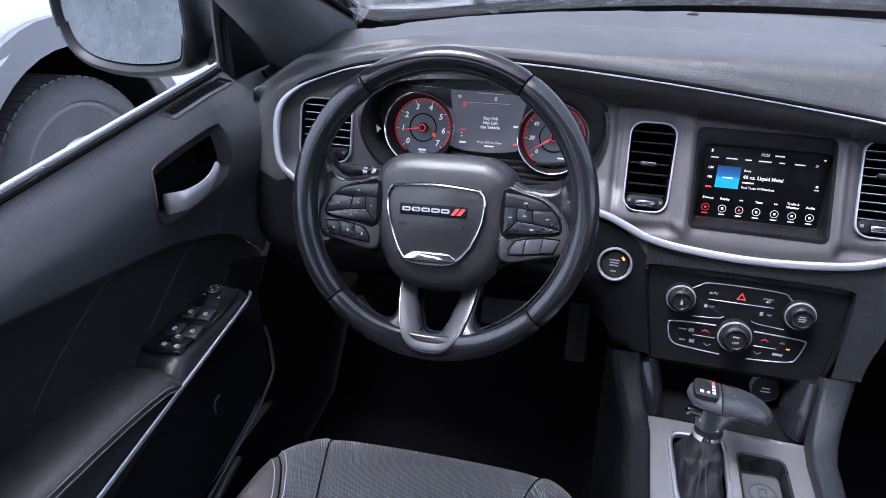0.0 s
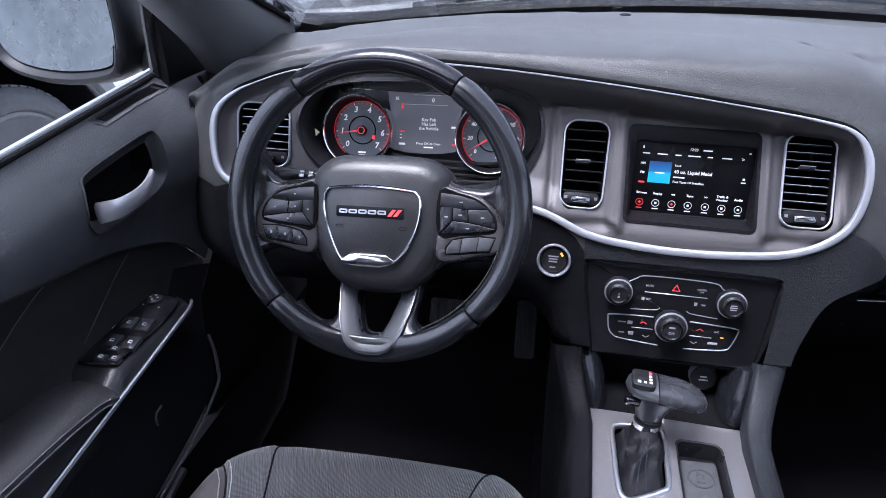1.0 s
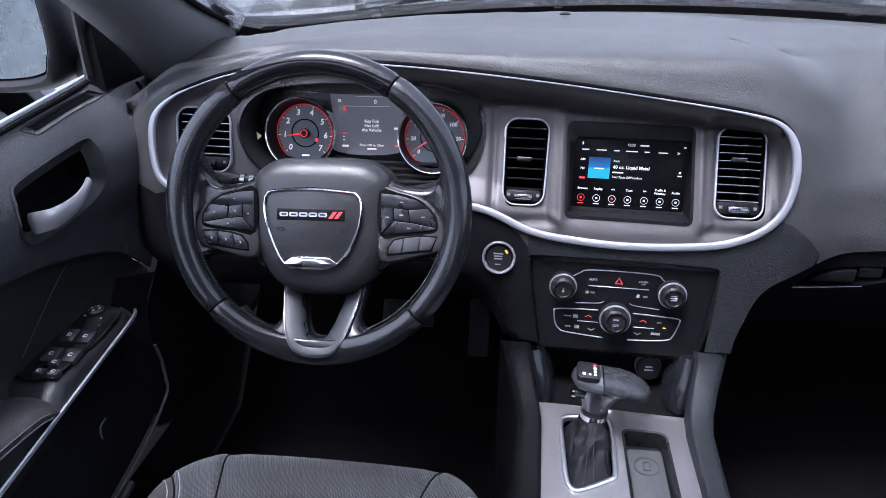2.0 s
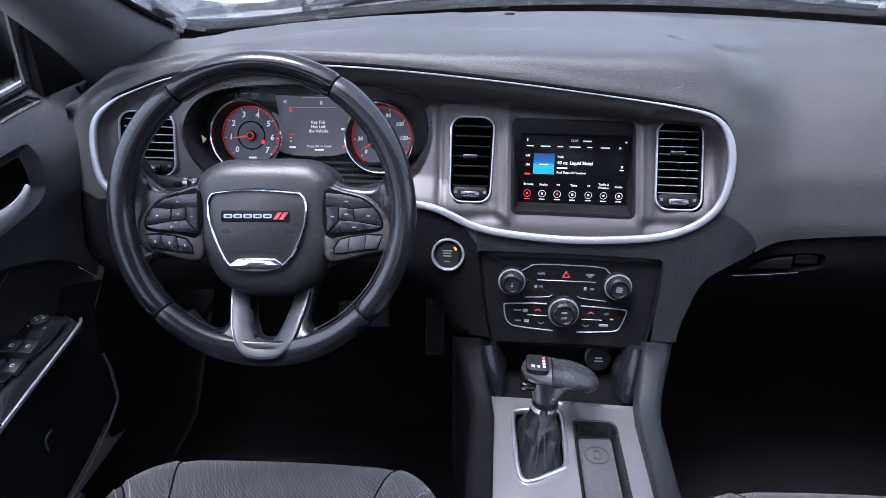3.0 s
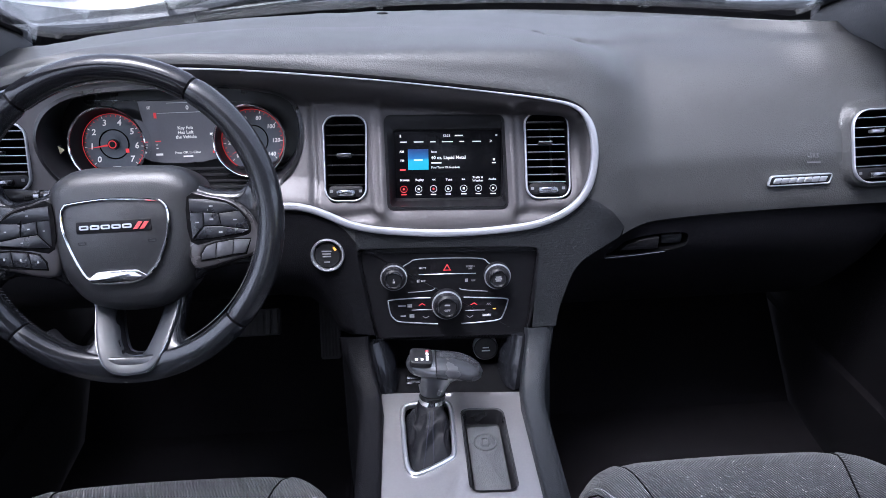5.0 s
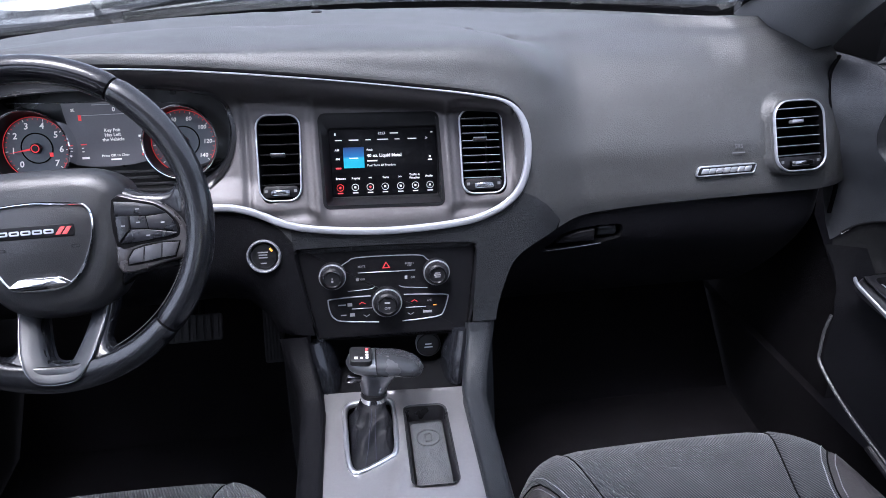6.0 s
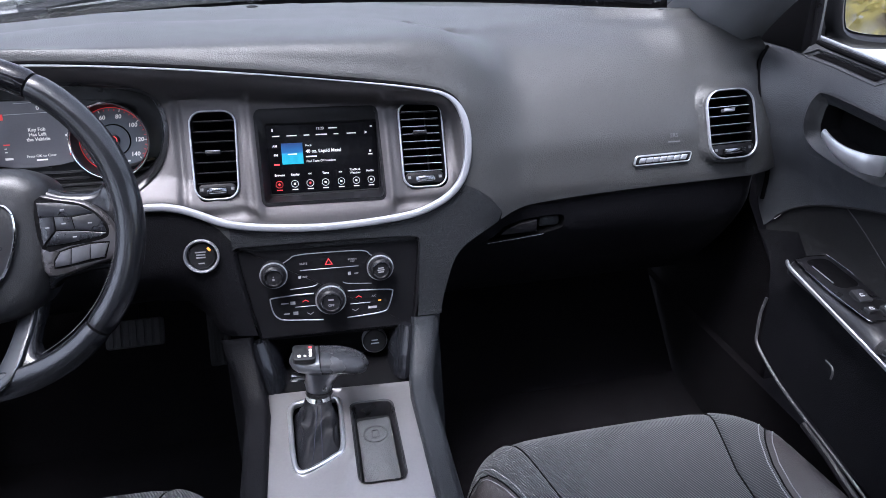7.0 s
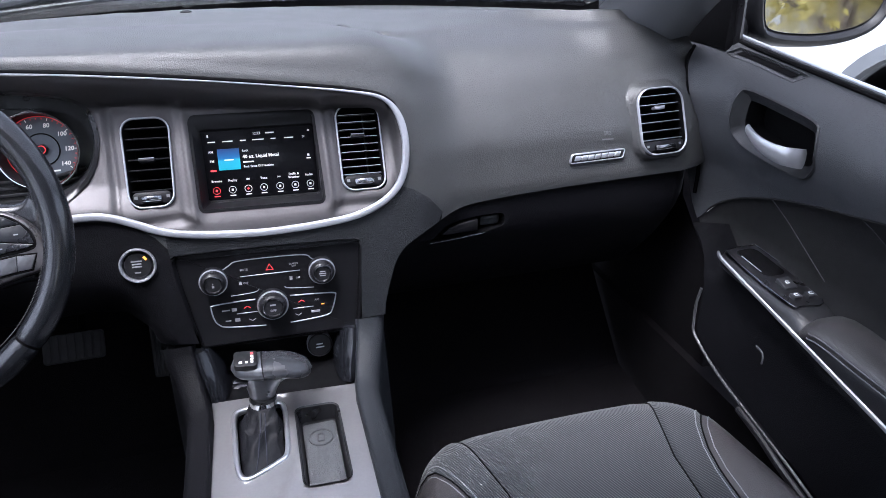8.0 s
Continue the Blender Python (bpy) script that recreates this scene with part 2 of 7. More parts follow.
def inside(p, loop):
    x, y, hit, n = p[0], p[1], False, len(loop)
    for i in range(n):
        ax, ay, bx, by = loop[i][0], loop[i][1], loop[i - 1][0], loop[i - 1][1]
        if (ay > y) != (by > y) and x < (bx - ax) * (y - ay) / (by - ay) + ax:
            hit = not hit
    return hit


def sheet(outline, holes, step, shape, lo, hi):
    """A curved sheet: the outline, less its holes, in (u, v), meshed on a grid and carried into space by shape(u, v)."""
    from mathutils.geometry import delaunay_2d_cdt
    vs, es = [], []
    for lp in (outline, *holes):
        k = len(vs)
        vs += [Vector((p[0], p[1])) for p in lp]
        es += [(k + i, k + (i + 1) % len(lp)) for i in range(len(lp))]
    nu, nv = int((hi[0] - lo[0]) / step[0]), int((hi[1] - lo[1]) / step[1])
    for i in range(nu + 1):
        for j in range(nv + 1):
            p = Vector((lo[0] + (i + 0.5 * (j % 2)) * step[0], lo[1] + j * step[1]))
            if inside(p, outline) and not any(inside(p, h) for h in holes):
                vs.append(p)
    out = delaunay_2d_cdt(vs, es, [], 0, 1e-5)
    bm = bmesh.new()
    bv = [bm.verts.new(shape(p[0], p[1])) for p in out[0]]
    for f in out[2]:
        c = sum((out[0][i] for i in f), Vector((0, 0))) / len(f)
        tests = [c] + [(out[0][f[i]] + out[0][f[i - 1]]) * 0.45 + c * 0.1 for i in range(len(f))]
        if all(inside(q, outline) and not any(inside(q, h) for h in holes) for q in tests):
            bm.faces.new([bv[i] for i in f])
    bmesh.ops.delete(bm, geom=[v for v in bm.verts if not v.link_faces], context="VERTS")
    return bm


def lerp_table(x, table):
    for (a, u), (b, v) in zip(table, table[1:]):
        if x <= b:
            t = max(0.0, min(1.0, (x - a) / (b - a)))
            t = t * t * (3 - 2 * t) * 0.35 + t * 0.65
            return u + (v - u) * t
    return table[-1][1]


def smooth(a, b, x):
    t = max(0.0, min(1.0, (x - a) / (b - a)))
    return t * t * (3 - 2 * t)


def lettering(name, text, size, M, material, parent, align="CENTER", bold=0.0, shear=0.0, wide=1.0):
    """Flat lettering with Blender's own font, its middle at the origin of M (world)."""
    cu = bpy.data.curves.new(name, "FONT")
    cu.body, cu.size, cu.align_x, cu.align_y, cu.extrude, cu.offset, cu.shear = text, size, align, "CENTER", 0.00015, bold * size, shear
    cu.resolution_u = 2
    tmp = bpy.data.objects.new(name, cu)
    scene.collection.objects.link(tmp)
    dg = bpy.context.evaluated_depsgraph_get()
    me = bpy.data.meshes.new_from_object(tmp.evaluated_get(dg))
    bpy.data.objects.remove(tmp)
    bpy.data.curves.remove(cu)
    bm = bmesh.new()
    bm.from_mesh(me)
    bpy.data.meshes.remove(me)
    bmesh.ops.transform(bm, matrix=M @ Matrix.Diagonal((wide, 1, 1, 1)), verts=bm.verts)
    return child(name, bm, material, parent, smooth=False)


def bar(name, w, h, M, material, parent):
    return child(name, box(w, h, 0.0004, M, 0), material, parent, smooth=False)

# ---- large structure ----
MID = -0.0105  # the car's middle line


def side(s, d):
    return MID + s * d


def plane_b(z):
    """Depth of the plane that carries the rim of the instrument surround."""
    return 0.868 + 0.235 * (z - 0.80)


RIM = spline([(-0.64, 0.853), (-0.672, 0.864), (-0.688, 0.88), (-0.694, 0.91), (-0.693, 0.945), (-0.684, 0.968), (-0.662, 0.987), (-0.63, 1.002), (-0.56, 1.023), (-0.45, 1.037), (-0.37, 1.037), (-0.25, 1.029), (-0.10, 1.013), (0.05, 0.993), (0.137, 0.979), (0.178, 0.967), (0.198, 0.943), (0.205, 0.905), (0.199, 0.865), (0.182, 0.838), (0.15, 0.818), (0.10, 0.806), (0.0, 0.802), (-0.09, 0.809), (-0.14, 0.819), (-0.178, 0.836), (-0.205, 0.846), (-0.24, 0.85), (-0.35, 0.848), (-0.5, 0.848)], 5, True)

LIP = [(-0.76, 0.945), (-0.72, 0.965), (-0.69, 0.985), (-0.662, 0.999), (-0.63, 1.012), (-0.56, 1.033), (-0.45, 1.046), (-0.37, 1.046), (-0.25, 1.038), (-0.10, 1.022), (0.05, 1.002), (0.137, 0.989), (0.178, 0.978), (0.22, 0.955), (0.28, 0.935), (0.74, 0.93)]
CREST = [(-0.76, 0.985), (-0.66, 1.030), (-0.5, 1.058), (-0.3, 1.064), (-0.1, 1.058), (0.1, 1.050), (0.3, 1.04), (0.74, 1.0)]
FACE = [(0.60, 0.91), (0.79, 0.907), (0.81, 0.905), (0.85, 0.914), (0.88, 0.92), (0.917, 0.943), (0.93, 0.953), (0.95, 0.968), (1.0, 1.03)]


def linear(x, table):
    return float(np.interp(x, [a for a, _ in table], [b for _, b in table]))


def dash_face(x, z):
    w = smooth(0.20, 0.31, x)
    y = (plane_b(z) - 0.001) * (1 - w) + linear(z, FACE) * w
    y += 0.07 * smooth(0.68, 0.80, -x) + 0.05 * smooth(0.69, 0.80, x)
    return y


def shield_base(x):
    return max(1.46 - 0.85 * x * x, 1.165)


def dash_point(x, q):
    """The dashboard's skin: its face up to the lip, then the pad up to the windscreen."""
    lip = lerp_table(x, LIP)
    if q <= lip:
        return Vector((x, dash_face(x, q), q))
    a = (q - lip) / 0.5
    y0, yb, crest = dash_face(x, lip), shield_base(x), lerp_table(x, CREST)
    w = smooth(0.10, 0.30, x)
    brow = 0.010 * smooth(0.10, -0.20, x)
    top = 1.049
    span = yb - 0.95
    fa = 0.02 + 0.27 * smooth(-0.56, -0.38, x)
    driver = [(y0, lip), (y0 + 0.006, lip + 0.010), (0.945, crest - 0.010), (0.95 + span * (fa - 0.01) * 0.5, crest - 0.001), (0.95 + span * fa, crest), (0.95 + span * (fa + 0.03), crest - brow * 1.4), (0.95 + span * 0.70, (crest + top) / 2 + 0.003), (0.95 + span * 0.715, (crest + top) / 2 - 0.005), (yb, top - 0.012)]
    other = [(y0, lip), (y0 + 0.018, lip + 0.023), (y0 + 0.04, lip + 0.044), (min(y0 + 0.075, 0.95 + span * 0.30), lip + 0.068), (min(y0 + 0.13, 0.95 + span * 0.42), 1.020), (min(y0 + 0.16, 0.95 + span * 0.54), 1.029), (0.95 + span * 0.64, 1.044), (0.95 + span * 0.66, 1.042), (yb, top - 0.012)]
    st = [0.0, 0.05, 0.16, 0.3, 0.46, 0.52, 0.8, 0.83, 1.0]
    pts = [(p[0] * (1 - w) + o[0] * w, p[1] * (1 - w) + o[1] * w) for p, o in zip(driver, other)]
    end = 0.035 * smooth(0.64, 0.77, abs(x - MID))
    k = max(i for i in range(8) if st[i] <= min(a, 0.9999))
    t = (a - st[k]) / (st[k + 1] - st[k])
    A, B, C, D = pts[max(k - 1, 0)], pts[k], pts[k + 1], pts[min(k + 2, 8)]
    y, z = (0.5 * (2 * B[i] + (C[i] - A[i]) * t + (2 * A[i] - 5 * B[i] + 4 * C[i] - D[i]) * t * t + (3 * B[i] - A[i] - 3 * C[i] + D[i]) * t ** 3) for i in (0, 1))
    return Vector((x, y, z - end * a))


XS = [0.75 - 0.02 * i for i in range(76)]
SEAM = spline([(0.150, 0.657), (0.153, 0.675), (0.161, 0.70), (0.178, 0.74), (0.205, 0.763), (0.25, 0.777), (0.31, 0.788), (0.40, 0.795), (0.52, 0.799), (0.75, 0.803)], 6)
DASH_OUT = [Vector((-0.76, 0.70)), Vector((-0.6, 0.66)), Vector((-0.2, 0.65)), Vector((-0.174, 0.657)), Vector((-0.10, 0.657)), Vector((0.09, 0.657)), Vector((0.118, 0.657))] + [Vector(p) for p in SEAM] + [Vector((x, lerp_table(x, LIP) + 0.5)) for x in XS]
PANEL_OUT = spline([(-0.127, 0.069), (-0.118, 0.0735), (0.0, 0.0745), (0.115, 0.073), (0.1265, 0.066), (0.127, 0.05), (0.116, -0.060), (0.108, -0.0695), (0.0, -0.071), (-0.100, -0.0695), (-0.110, -0.060), (-0.128, 0.05)], 4, True)
STACK_HOLE = [Vector((-0.006 + p[0], 0.706 + 0.987 * p[1] - 0.03 * p[0])) for p in grown(PANEL_OUT, 0.0022)]
PVENT = rounded(0.102, 0.112, 0.028, 6, 0.643, 0.886)
START_AT = (-0.180, 0.779)
START_HOLE = [Vector((START_AT[0] + 0.0225 * math.cos(a * math.pi / 12), START_AT[1] + 0.0225 * math.sin(a * math.pi / 12))) for a in range(24)]

dashboard = thing("dashboard", "dark grey grained dashboard with a sweeping silver surround", "dashboard", (0, 0.95, 0.9))
TRIM_HOLE = [a.lerp(b, smooth(0.93, 1.0, c[1])) for a, b, c in zip(grown(RIM, 0.0044), grown(RIM, 0.0012), RIM)]
KNEE = [Vector(p) for p in ((-0.78, 0.58), (-0.10, 0.58), (-0.10, 0.765), (-0.1365, 0.768), (-0.139, 0.795), (-0.152, 0.812), (-0.17, 0.826), (-0.20, 0.840), (-0.24, 0.844), (-0.35, 0.842), (-0.5, 0.842), (-0.64, 0.847), (-0.674, 0.858), (-0.70, 0.85), (-0.78, 0.85))]
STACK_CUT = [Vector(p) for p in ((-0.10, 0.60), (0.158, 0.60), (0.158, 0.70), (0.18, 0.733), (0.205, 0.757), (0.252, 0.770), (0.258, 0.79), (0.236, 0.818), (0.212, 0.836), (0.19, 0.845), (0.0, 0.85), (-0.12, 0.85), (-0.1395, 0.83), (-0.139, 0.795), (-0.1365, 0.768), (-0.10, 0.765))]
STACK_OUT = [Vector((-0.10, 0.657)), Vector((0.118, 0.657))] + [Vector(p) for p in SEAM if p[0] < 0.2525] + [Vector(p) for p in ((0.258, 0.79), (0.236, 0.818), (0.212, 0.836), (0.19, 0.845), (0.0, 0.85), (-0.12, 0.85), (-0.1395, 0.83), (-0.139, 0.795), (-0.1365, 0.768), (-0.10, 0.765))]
# The dash face round the panel, split off to carry its shade in a darker colour.
child("stack_surround", sheet(STACK_OUT, [TRIM_HOLE, STACK_HOLE], (0.009, 0.009), dash_point, (-0.15, 0.65), (0.27, 0.86)), STACK, dashboard, "grained moulding round the control panel, with shade put into its colour", angle=60)
child("pad", sheet(DASH_OUT, [TRIM_HOLE, STACK_HOLE, PVENT, KNEE, STACK_CUT], (0.011, 0.011), dash_point, (-0.76, 0.60), (0.75, 1.56)), PAD, dashboard, "grained soft pad", angle=60)


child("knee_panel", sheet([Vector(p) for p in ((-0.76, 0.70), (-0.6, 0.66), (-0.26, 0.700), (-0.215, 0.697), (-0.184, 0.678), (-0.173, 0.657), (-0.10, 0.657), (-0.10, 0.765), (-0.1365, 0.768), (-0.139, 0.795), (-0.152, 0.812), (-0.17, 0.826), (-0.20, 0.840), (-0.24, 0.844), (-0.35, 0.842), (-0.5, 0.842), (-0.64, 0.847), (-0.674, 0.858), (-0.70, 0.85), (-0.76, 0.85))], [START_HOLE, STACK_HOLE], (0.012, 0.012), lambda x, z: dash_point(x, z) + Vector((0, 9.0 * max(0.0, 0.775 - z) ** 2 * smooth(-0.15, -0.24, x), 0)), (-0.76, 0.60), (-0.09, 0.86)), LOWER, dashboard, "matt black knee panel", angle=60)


def dist_to(loop, x, z):
    best = 9.0
    for i in range(len(loop)):
        ax, az, bx, bz = loop[i - 1][0], loop[i - 1][1], loop[i][0], loop[i][1]
        dx, dz = bx - ax, bz - az
        t = max(0.0, min(1.0, ((x - ax) * dx + (z - az) * dz) / (dx * dx + dz * dz + 1e-12)))
        best = min(best, math.hypot(x - ax - t * dx, z - az - t * dz))
    return best


def surround(x, z):
    """The silver surround: a dish that sinks in towards the screen and the middle vents."""
    d = dist_to(RIM, x, z)
    pocket = max(0.315 * (z - 0.806), 0.0)
    w = smooth(-0.47, -0.218, x)
    top = smooth(0.001, 0.034 + 0.028 * smooth(0.93, 0.985, z), d)
    left = 0.012 * smooth(0.0, 0.02, d) * (1 - w)
    post = 0.0
    for px in (-0.101, 0.0955):
        post += 0.0115 * math.exp(-((x - px) / 0.0098) ** 2) * smooth(0.815, 0.838, z) * smooth(0.985, 0.955, z)
    pod = 0.0
    for vx, vz in ((-0.148, 0.902), (0.143, 0.895)):
        e = max(abs(x - vx) / 0.041, abs(z - vz) / 0.066)
        pod += 0.006 * math.exp(-((e - 1.10) / 0.11) ** 2)
    return Vector((x, plane_b(z) + pocket * w * top + left - post + pod, z))


VENT_L = rounded(0.064, 0.108, 0.016, 5, -0.148, 0.902, 0.10)
VENT_R = rounded(0.064, 0.110, 0.016, 5, 0.143, 0.895, 0.0)
VENT_D = rounded(0.082, 0.088, 0.018, 5, -0.619, 0.928)
SCREEN_HOLE = dense([Vector((p[0], p[1] - 0.03 * (p[0] + 0.004))) for p in rounded(0.168, 0.115, 0.006, 3, -0.004, 0.8925)], 0.004)
BINNACLE = spline([(-0.562, 0.955), (-0.556, 0.92), (-0.53, 0.889), (-0.48, 0.866), (-0.39, 0.858), (-0.29, 0.863), (-0.235, 0.885), (-0.212, 0.925), (-0.215, 0.965), (-0.235, 0.990), (-0.29, 1.004), (-0.39, 1.010), (-0.49, 1.006), (-0.54, 0.988)], 5, True)
child("surround", sheet(grown(RIM, -0.001), [VENT_L, VENT_R, VENT_D, SCREEN_HOLE, BINNACLE], (0.004, 0.004), surround, (-0.70, 0.80), (0.21, 1.04)), BEZEL, dashboard, "brushed dark silver instrument surround", angle=50)


def trim_strip():
    bm, loops = bmesh.new(), []
    n = len(RIM)
    N = Vector((0, -1, 0.235)).normalized()
    for i, p in enumerate(RIM):
        q = Vector((p[0], plane_b(p[1]), p[1]))
        a, b = RIM[i - 1], RIM[(i + 1) % n]
        t = Vector((b[0] - a[0], plane_b(b[1]) - plane_b(a[1]), b[1] - a[1])).normalized()
        s = t.cross(N).normalized()
        upper = smooth(0.93, 1.0, p[1]) * smooth(-0.75, -0.6, p[0])
        h = 0.0052 * (1 - upper) + 0.0010 * upper
        loops.append([q + s * h * math.copysign(abs(math.cos(k * math.pi / 8)) ** 0.6, math.cos(k * math.pi / 8)) + N * (0.0030 + 0.0042 * (1 - 0.4 * upper) * math.copysign(abs(math.sin(k * math.pi / 8)) ** 0.6, math.sin(k * math.pi / 8))) for k in range(16)])
    loops.append(loops[0])
    rings(bm, loops)
    bmesh.ops.remove_doubles(bm, verts=bm.verts, dist=1e-7)
    return bm


def lip_shade_tube():
    """A dark strip that draws the pad lip's shade above the upper trim."""
    top = [p for p in grown(RIM, 0.0036) if p[1] > 0.955 and p[0] > -0.66]
    top.sort(key=lambda p: p[0])
    return tube([Vector((p[0], plane_b(p[1]) - 0.0015, p[1])) for p in top], 0.0026, 8)


# shade under the pad's lip, put in as a matt black tube
child("lip_shade", lip_shade_tube(), DEEP, dashboard, "dark strip that draws the lip's shade above the trim")
child("trim", trim_strip(), TRIM, dashboard, "satin silver trim strip")

# lower dash, glove box
glove = thing("glove_box", "black glove box with a recessed latch under the dash pad", "glove box", (0.45, 0.92, 0.7))


def glove_face(x, z):
    return Vector((x, 0.912 + 0.55 * max(0.0, 0.735 - z) + 1.6 * max(0.0, 0.735 - z) ** 2 + 0.10 * smooth(0.67, 0.79, x), z))


GL = [Vector((p[0] + 0.004, p[1] - 0.003)) for p in SEAM] + [Vector((0.75, 0.56)), Vector((0.14, 0.56))]
LATCH = [Vector(p[:2]) for p in spline([(0.243, 0.7275), (0.256, 0.7400), (0.270, 0.7530), (0.295, 0.7605), (0.327, 0.7640), (0.360, 0.7640), (0.3685, 0.7580), (0.3675, 0.7440), (0.358, 0.7385), (0.330, 0.7335), (0.29, 0.7300)], 3, True)]
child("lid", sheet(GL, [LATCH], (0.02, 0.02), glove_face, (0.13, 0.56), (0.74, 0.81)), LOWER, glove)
bm = bmesh.new()
rings(bm, [[glove_face(*p) for p in LATCH], [glove_face(*p) + Vector((0, 0.022, 0)) for p in grown(LATCH, -0.002)]], cap1=True)
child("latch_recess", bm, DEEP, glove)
child("latch_lever", plate([Vector(p) for p in ((0.262, 0.7385), (0.322, 0.7395), (0.322, 0.7585), (0.296, 0.7555), (0.272, 0.7485))], 0.003, basis((0, 0.9125, 0), (1, 0, 0), (0, 0, 1)), 0.001, base=-0.008), FASCIA, glove, "black latch lever")
child("latch_cup", plate(rounded(0.034, 0.017, 0.005, 3, 0.3455, 0.7505), -0.006, basis((0, 0.9125, 0), (1, 0, 0), (0, 0, 1)), 0.003, base=-0.012), STACK, glove, "finger recess beside the latch")
child("latch_edge", tube([Vector((0.241, 0.9108, 0.7262)), Vector((0.29, 0.9106, 0.7292)), Vector((0.334, 0.9106, 0.7332))], 0.0007, 6), DARKCHROME, glove, "thin bright edge")

# floor, firewall, roof, pillars
bm = bmesh.new()
rings(bm, [[Vector((side(-1, 0.74), y, z)), Vector((-0.20, y, z)), Vector((-0.14, y, z + 0.12)), Vector((0.12, y, z + 0.12)), Vector((0.18, y, z)), Vector((side(1, 0.74), y, z))] for y, z in ((-1.4, 0.26), (0.9, 0.24), (1.1, 0.26), (1.28, 0.45), (1.36, 0.80))], closed=False)
tagged(part("floor", bm, CARPET), "black carpeted car floor and footwell", "floor", kind="structure")
bm = bmesh.new()
rings(bm, [[Vector((side(s, 0.745), y, 0.20)) for y in (-1.4, 1.36)] + [Vector((side(s, 0.745), y, 0.42)) for y in (1.36, -1.4)] for s in (-1,)] + [[Vector((side(-1, 0.80), y, 0.20)) for y in (-1.4, 1.36)] + [Vector((side(-1, 0.80), y, 0.42)) for y in (1.36, -1.4)]], cap0=True, cap1=True)
tagged(part("wall_left", bm, CARPET), "black carpeted inner sill", "wall", kind="structure")
bm = bmesh.new()
rings(bm, [[Vector((side(1, d), y, z)) for y, z in ((-1.4, 0.20), (1.36, 0.20), (1.36, 0.42), (-1.4, 0.42))] for d in (0.745, 0.80)], cap0=True, cap1=True)
tagged(part("wall_right", bm, CARPET), "black carpeted inner sill", "wall", kind="structure")
for s, nm in ((-1, "wall_footwell_left"), (1, "wall_footwell_right")):
    bm = bmesh.new()
    rings(bm, [[Vector((side(s, d), y, z)) for y, z in ((0.84, 0.30), (1.40, 0.30), (1.40, 0.98), (1.06, 0.95), (1.0, 0.90), (0.985, 0.72), (0.86, 0.60))] for d in (0.762, 0.80)], cap0=True, cap1=True)
    tagged(part(nm, bm, CARPET), "dark side lining of the footwell", "wall", kind="structure")
bm = bmesh.new()
rings(bm, [[Vector((x, y, z - 0.05 * (x / 0.6) ** 2)) for x in (-0.62, -0.4, -0.2, 0.0, 0.2, 0.4, 0.60)] for y, z in ((0.42, 1.41), (0.2, 1.44), (-0.4, 1.46), (-1.1, 1.42))], closed=False)
bmesh.ops.solidify(bm, geom=bm.faces[:], thickness=0.03)
tagged(part("ceiling", bm, HEADLINER), "dark grey cloth headliner", "ceiling", kind="structure")


def pillar(s):
    fore = spline([(0.6435, 1.20, 1.036), (0.6450, 1.10, 1.073), (0.640, 0.95, 1.135), (0.60, 0.68, 1.28), (0.56, 0.42, 1.395)], 3)
    aft = spline([(0.7250, 1.05, 0.975), (0.7050, 0.965, 1.040), (0.692, 0.855, 1.113), (0.655, 0.58, 1.27), (0.62, 0.30, 1.375)], 3)
    bm, loops = bmesh.new(), []
    for k in range(13):
        a, b = fore[k], aft[k]
        row = []
        for j in range(7):
            u = j / 6
            p = a.lerp(b, u)
            p.x -= 0.016 * math.sin(math.pi * u)
            p.y -= 0.012 * math.sin(math.pi * u)
            row.append(Vector((side(s, p.x), p.y, p.z)))
        row += [Vector((side(s, b.x + 0.05), b.y + 0.02, b.z)), Vector((side(s, a.x + 0.05), a.y + 0.05, a.z))]
        loops.append(row)
    rings(bm, loops, cap0=True, cap1=True)
    return bm


def screen_seal(s):
    fore = spline([(0.6435, 1.20, 1.036), (0.6450, 1.10, 1.073), (0.640, 0.95, 1.135), (0.60, 0.68, 1.28), (0.56, 0.42, 1.395)], 4)
    return tube([Vector((side(s, p.x - 0.003), p.y + 0.002, p.z)) for p in fore[3:]], 0.0055, 8)


for s, nm in ((-1, "pillar_left"), (1, "pillar_right")):
    tagged(part(nm.replace("pillar", "trim_screen_seal"), screen_seal(s), DEEP), "black seal between pillar and windscreen", "trim", kind="structure")
    tagged(part(nm, pillar(s), PILLAR, angle=80), "dark grey grained windscreen pillar trim", "pillar", kind="structure")
    bm = box(0.05, 0.12, 0.75, pose(side(s, 0.755), -0.10, 1.06, 0, -7 * s, 0), 0.01)
    tagged(part(nm.replace("pillar", "door_post"), bm, PILLAR), "dark centre pillar between the doors", "pillar", kind="structure")
    bm = bmesh.new()
    rings(bm, [[Vector((side(s, d), y, z)) for y, z in ((0.945, 0.99), (1.17, 0.99), (1.10, 1.07), (0.945, 1.17))] for d in (0.772, 0.786)], cap0=True, cap1=True)
    tagged(part(nm.replace("pillar", "sail"), bm, DEEP), "black triangular mirror cover inside the door", "trim", kind="structure")

# windscreen, cowl, wipers, bonnet
bm = bmesh.new()
rings(bm, [[Vector((x, shield_base(x) * (1 - t) + (0.42 - 0.05 * x * x) * t, 1.035 * (1 - t) + (1.40 - 0.06 * x * x) * t + 0.035 * math.sin(math.pi * t))) for x in [-0.66 + 0.055 * i for i in range(25)]] for t in [k / 10 for k in range(11)]], closed=False)
bmesh.ops.solidify(bm, geom=bm.faces[:], thickness=0.005)
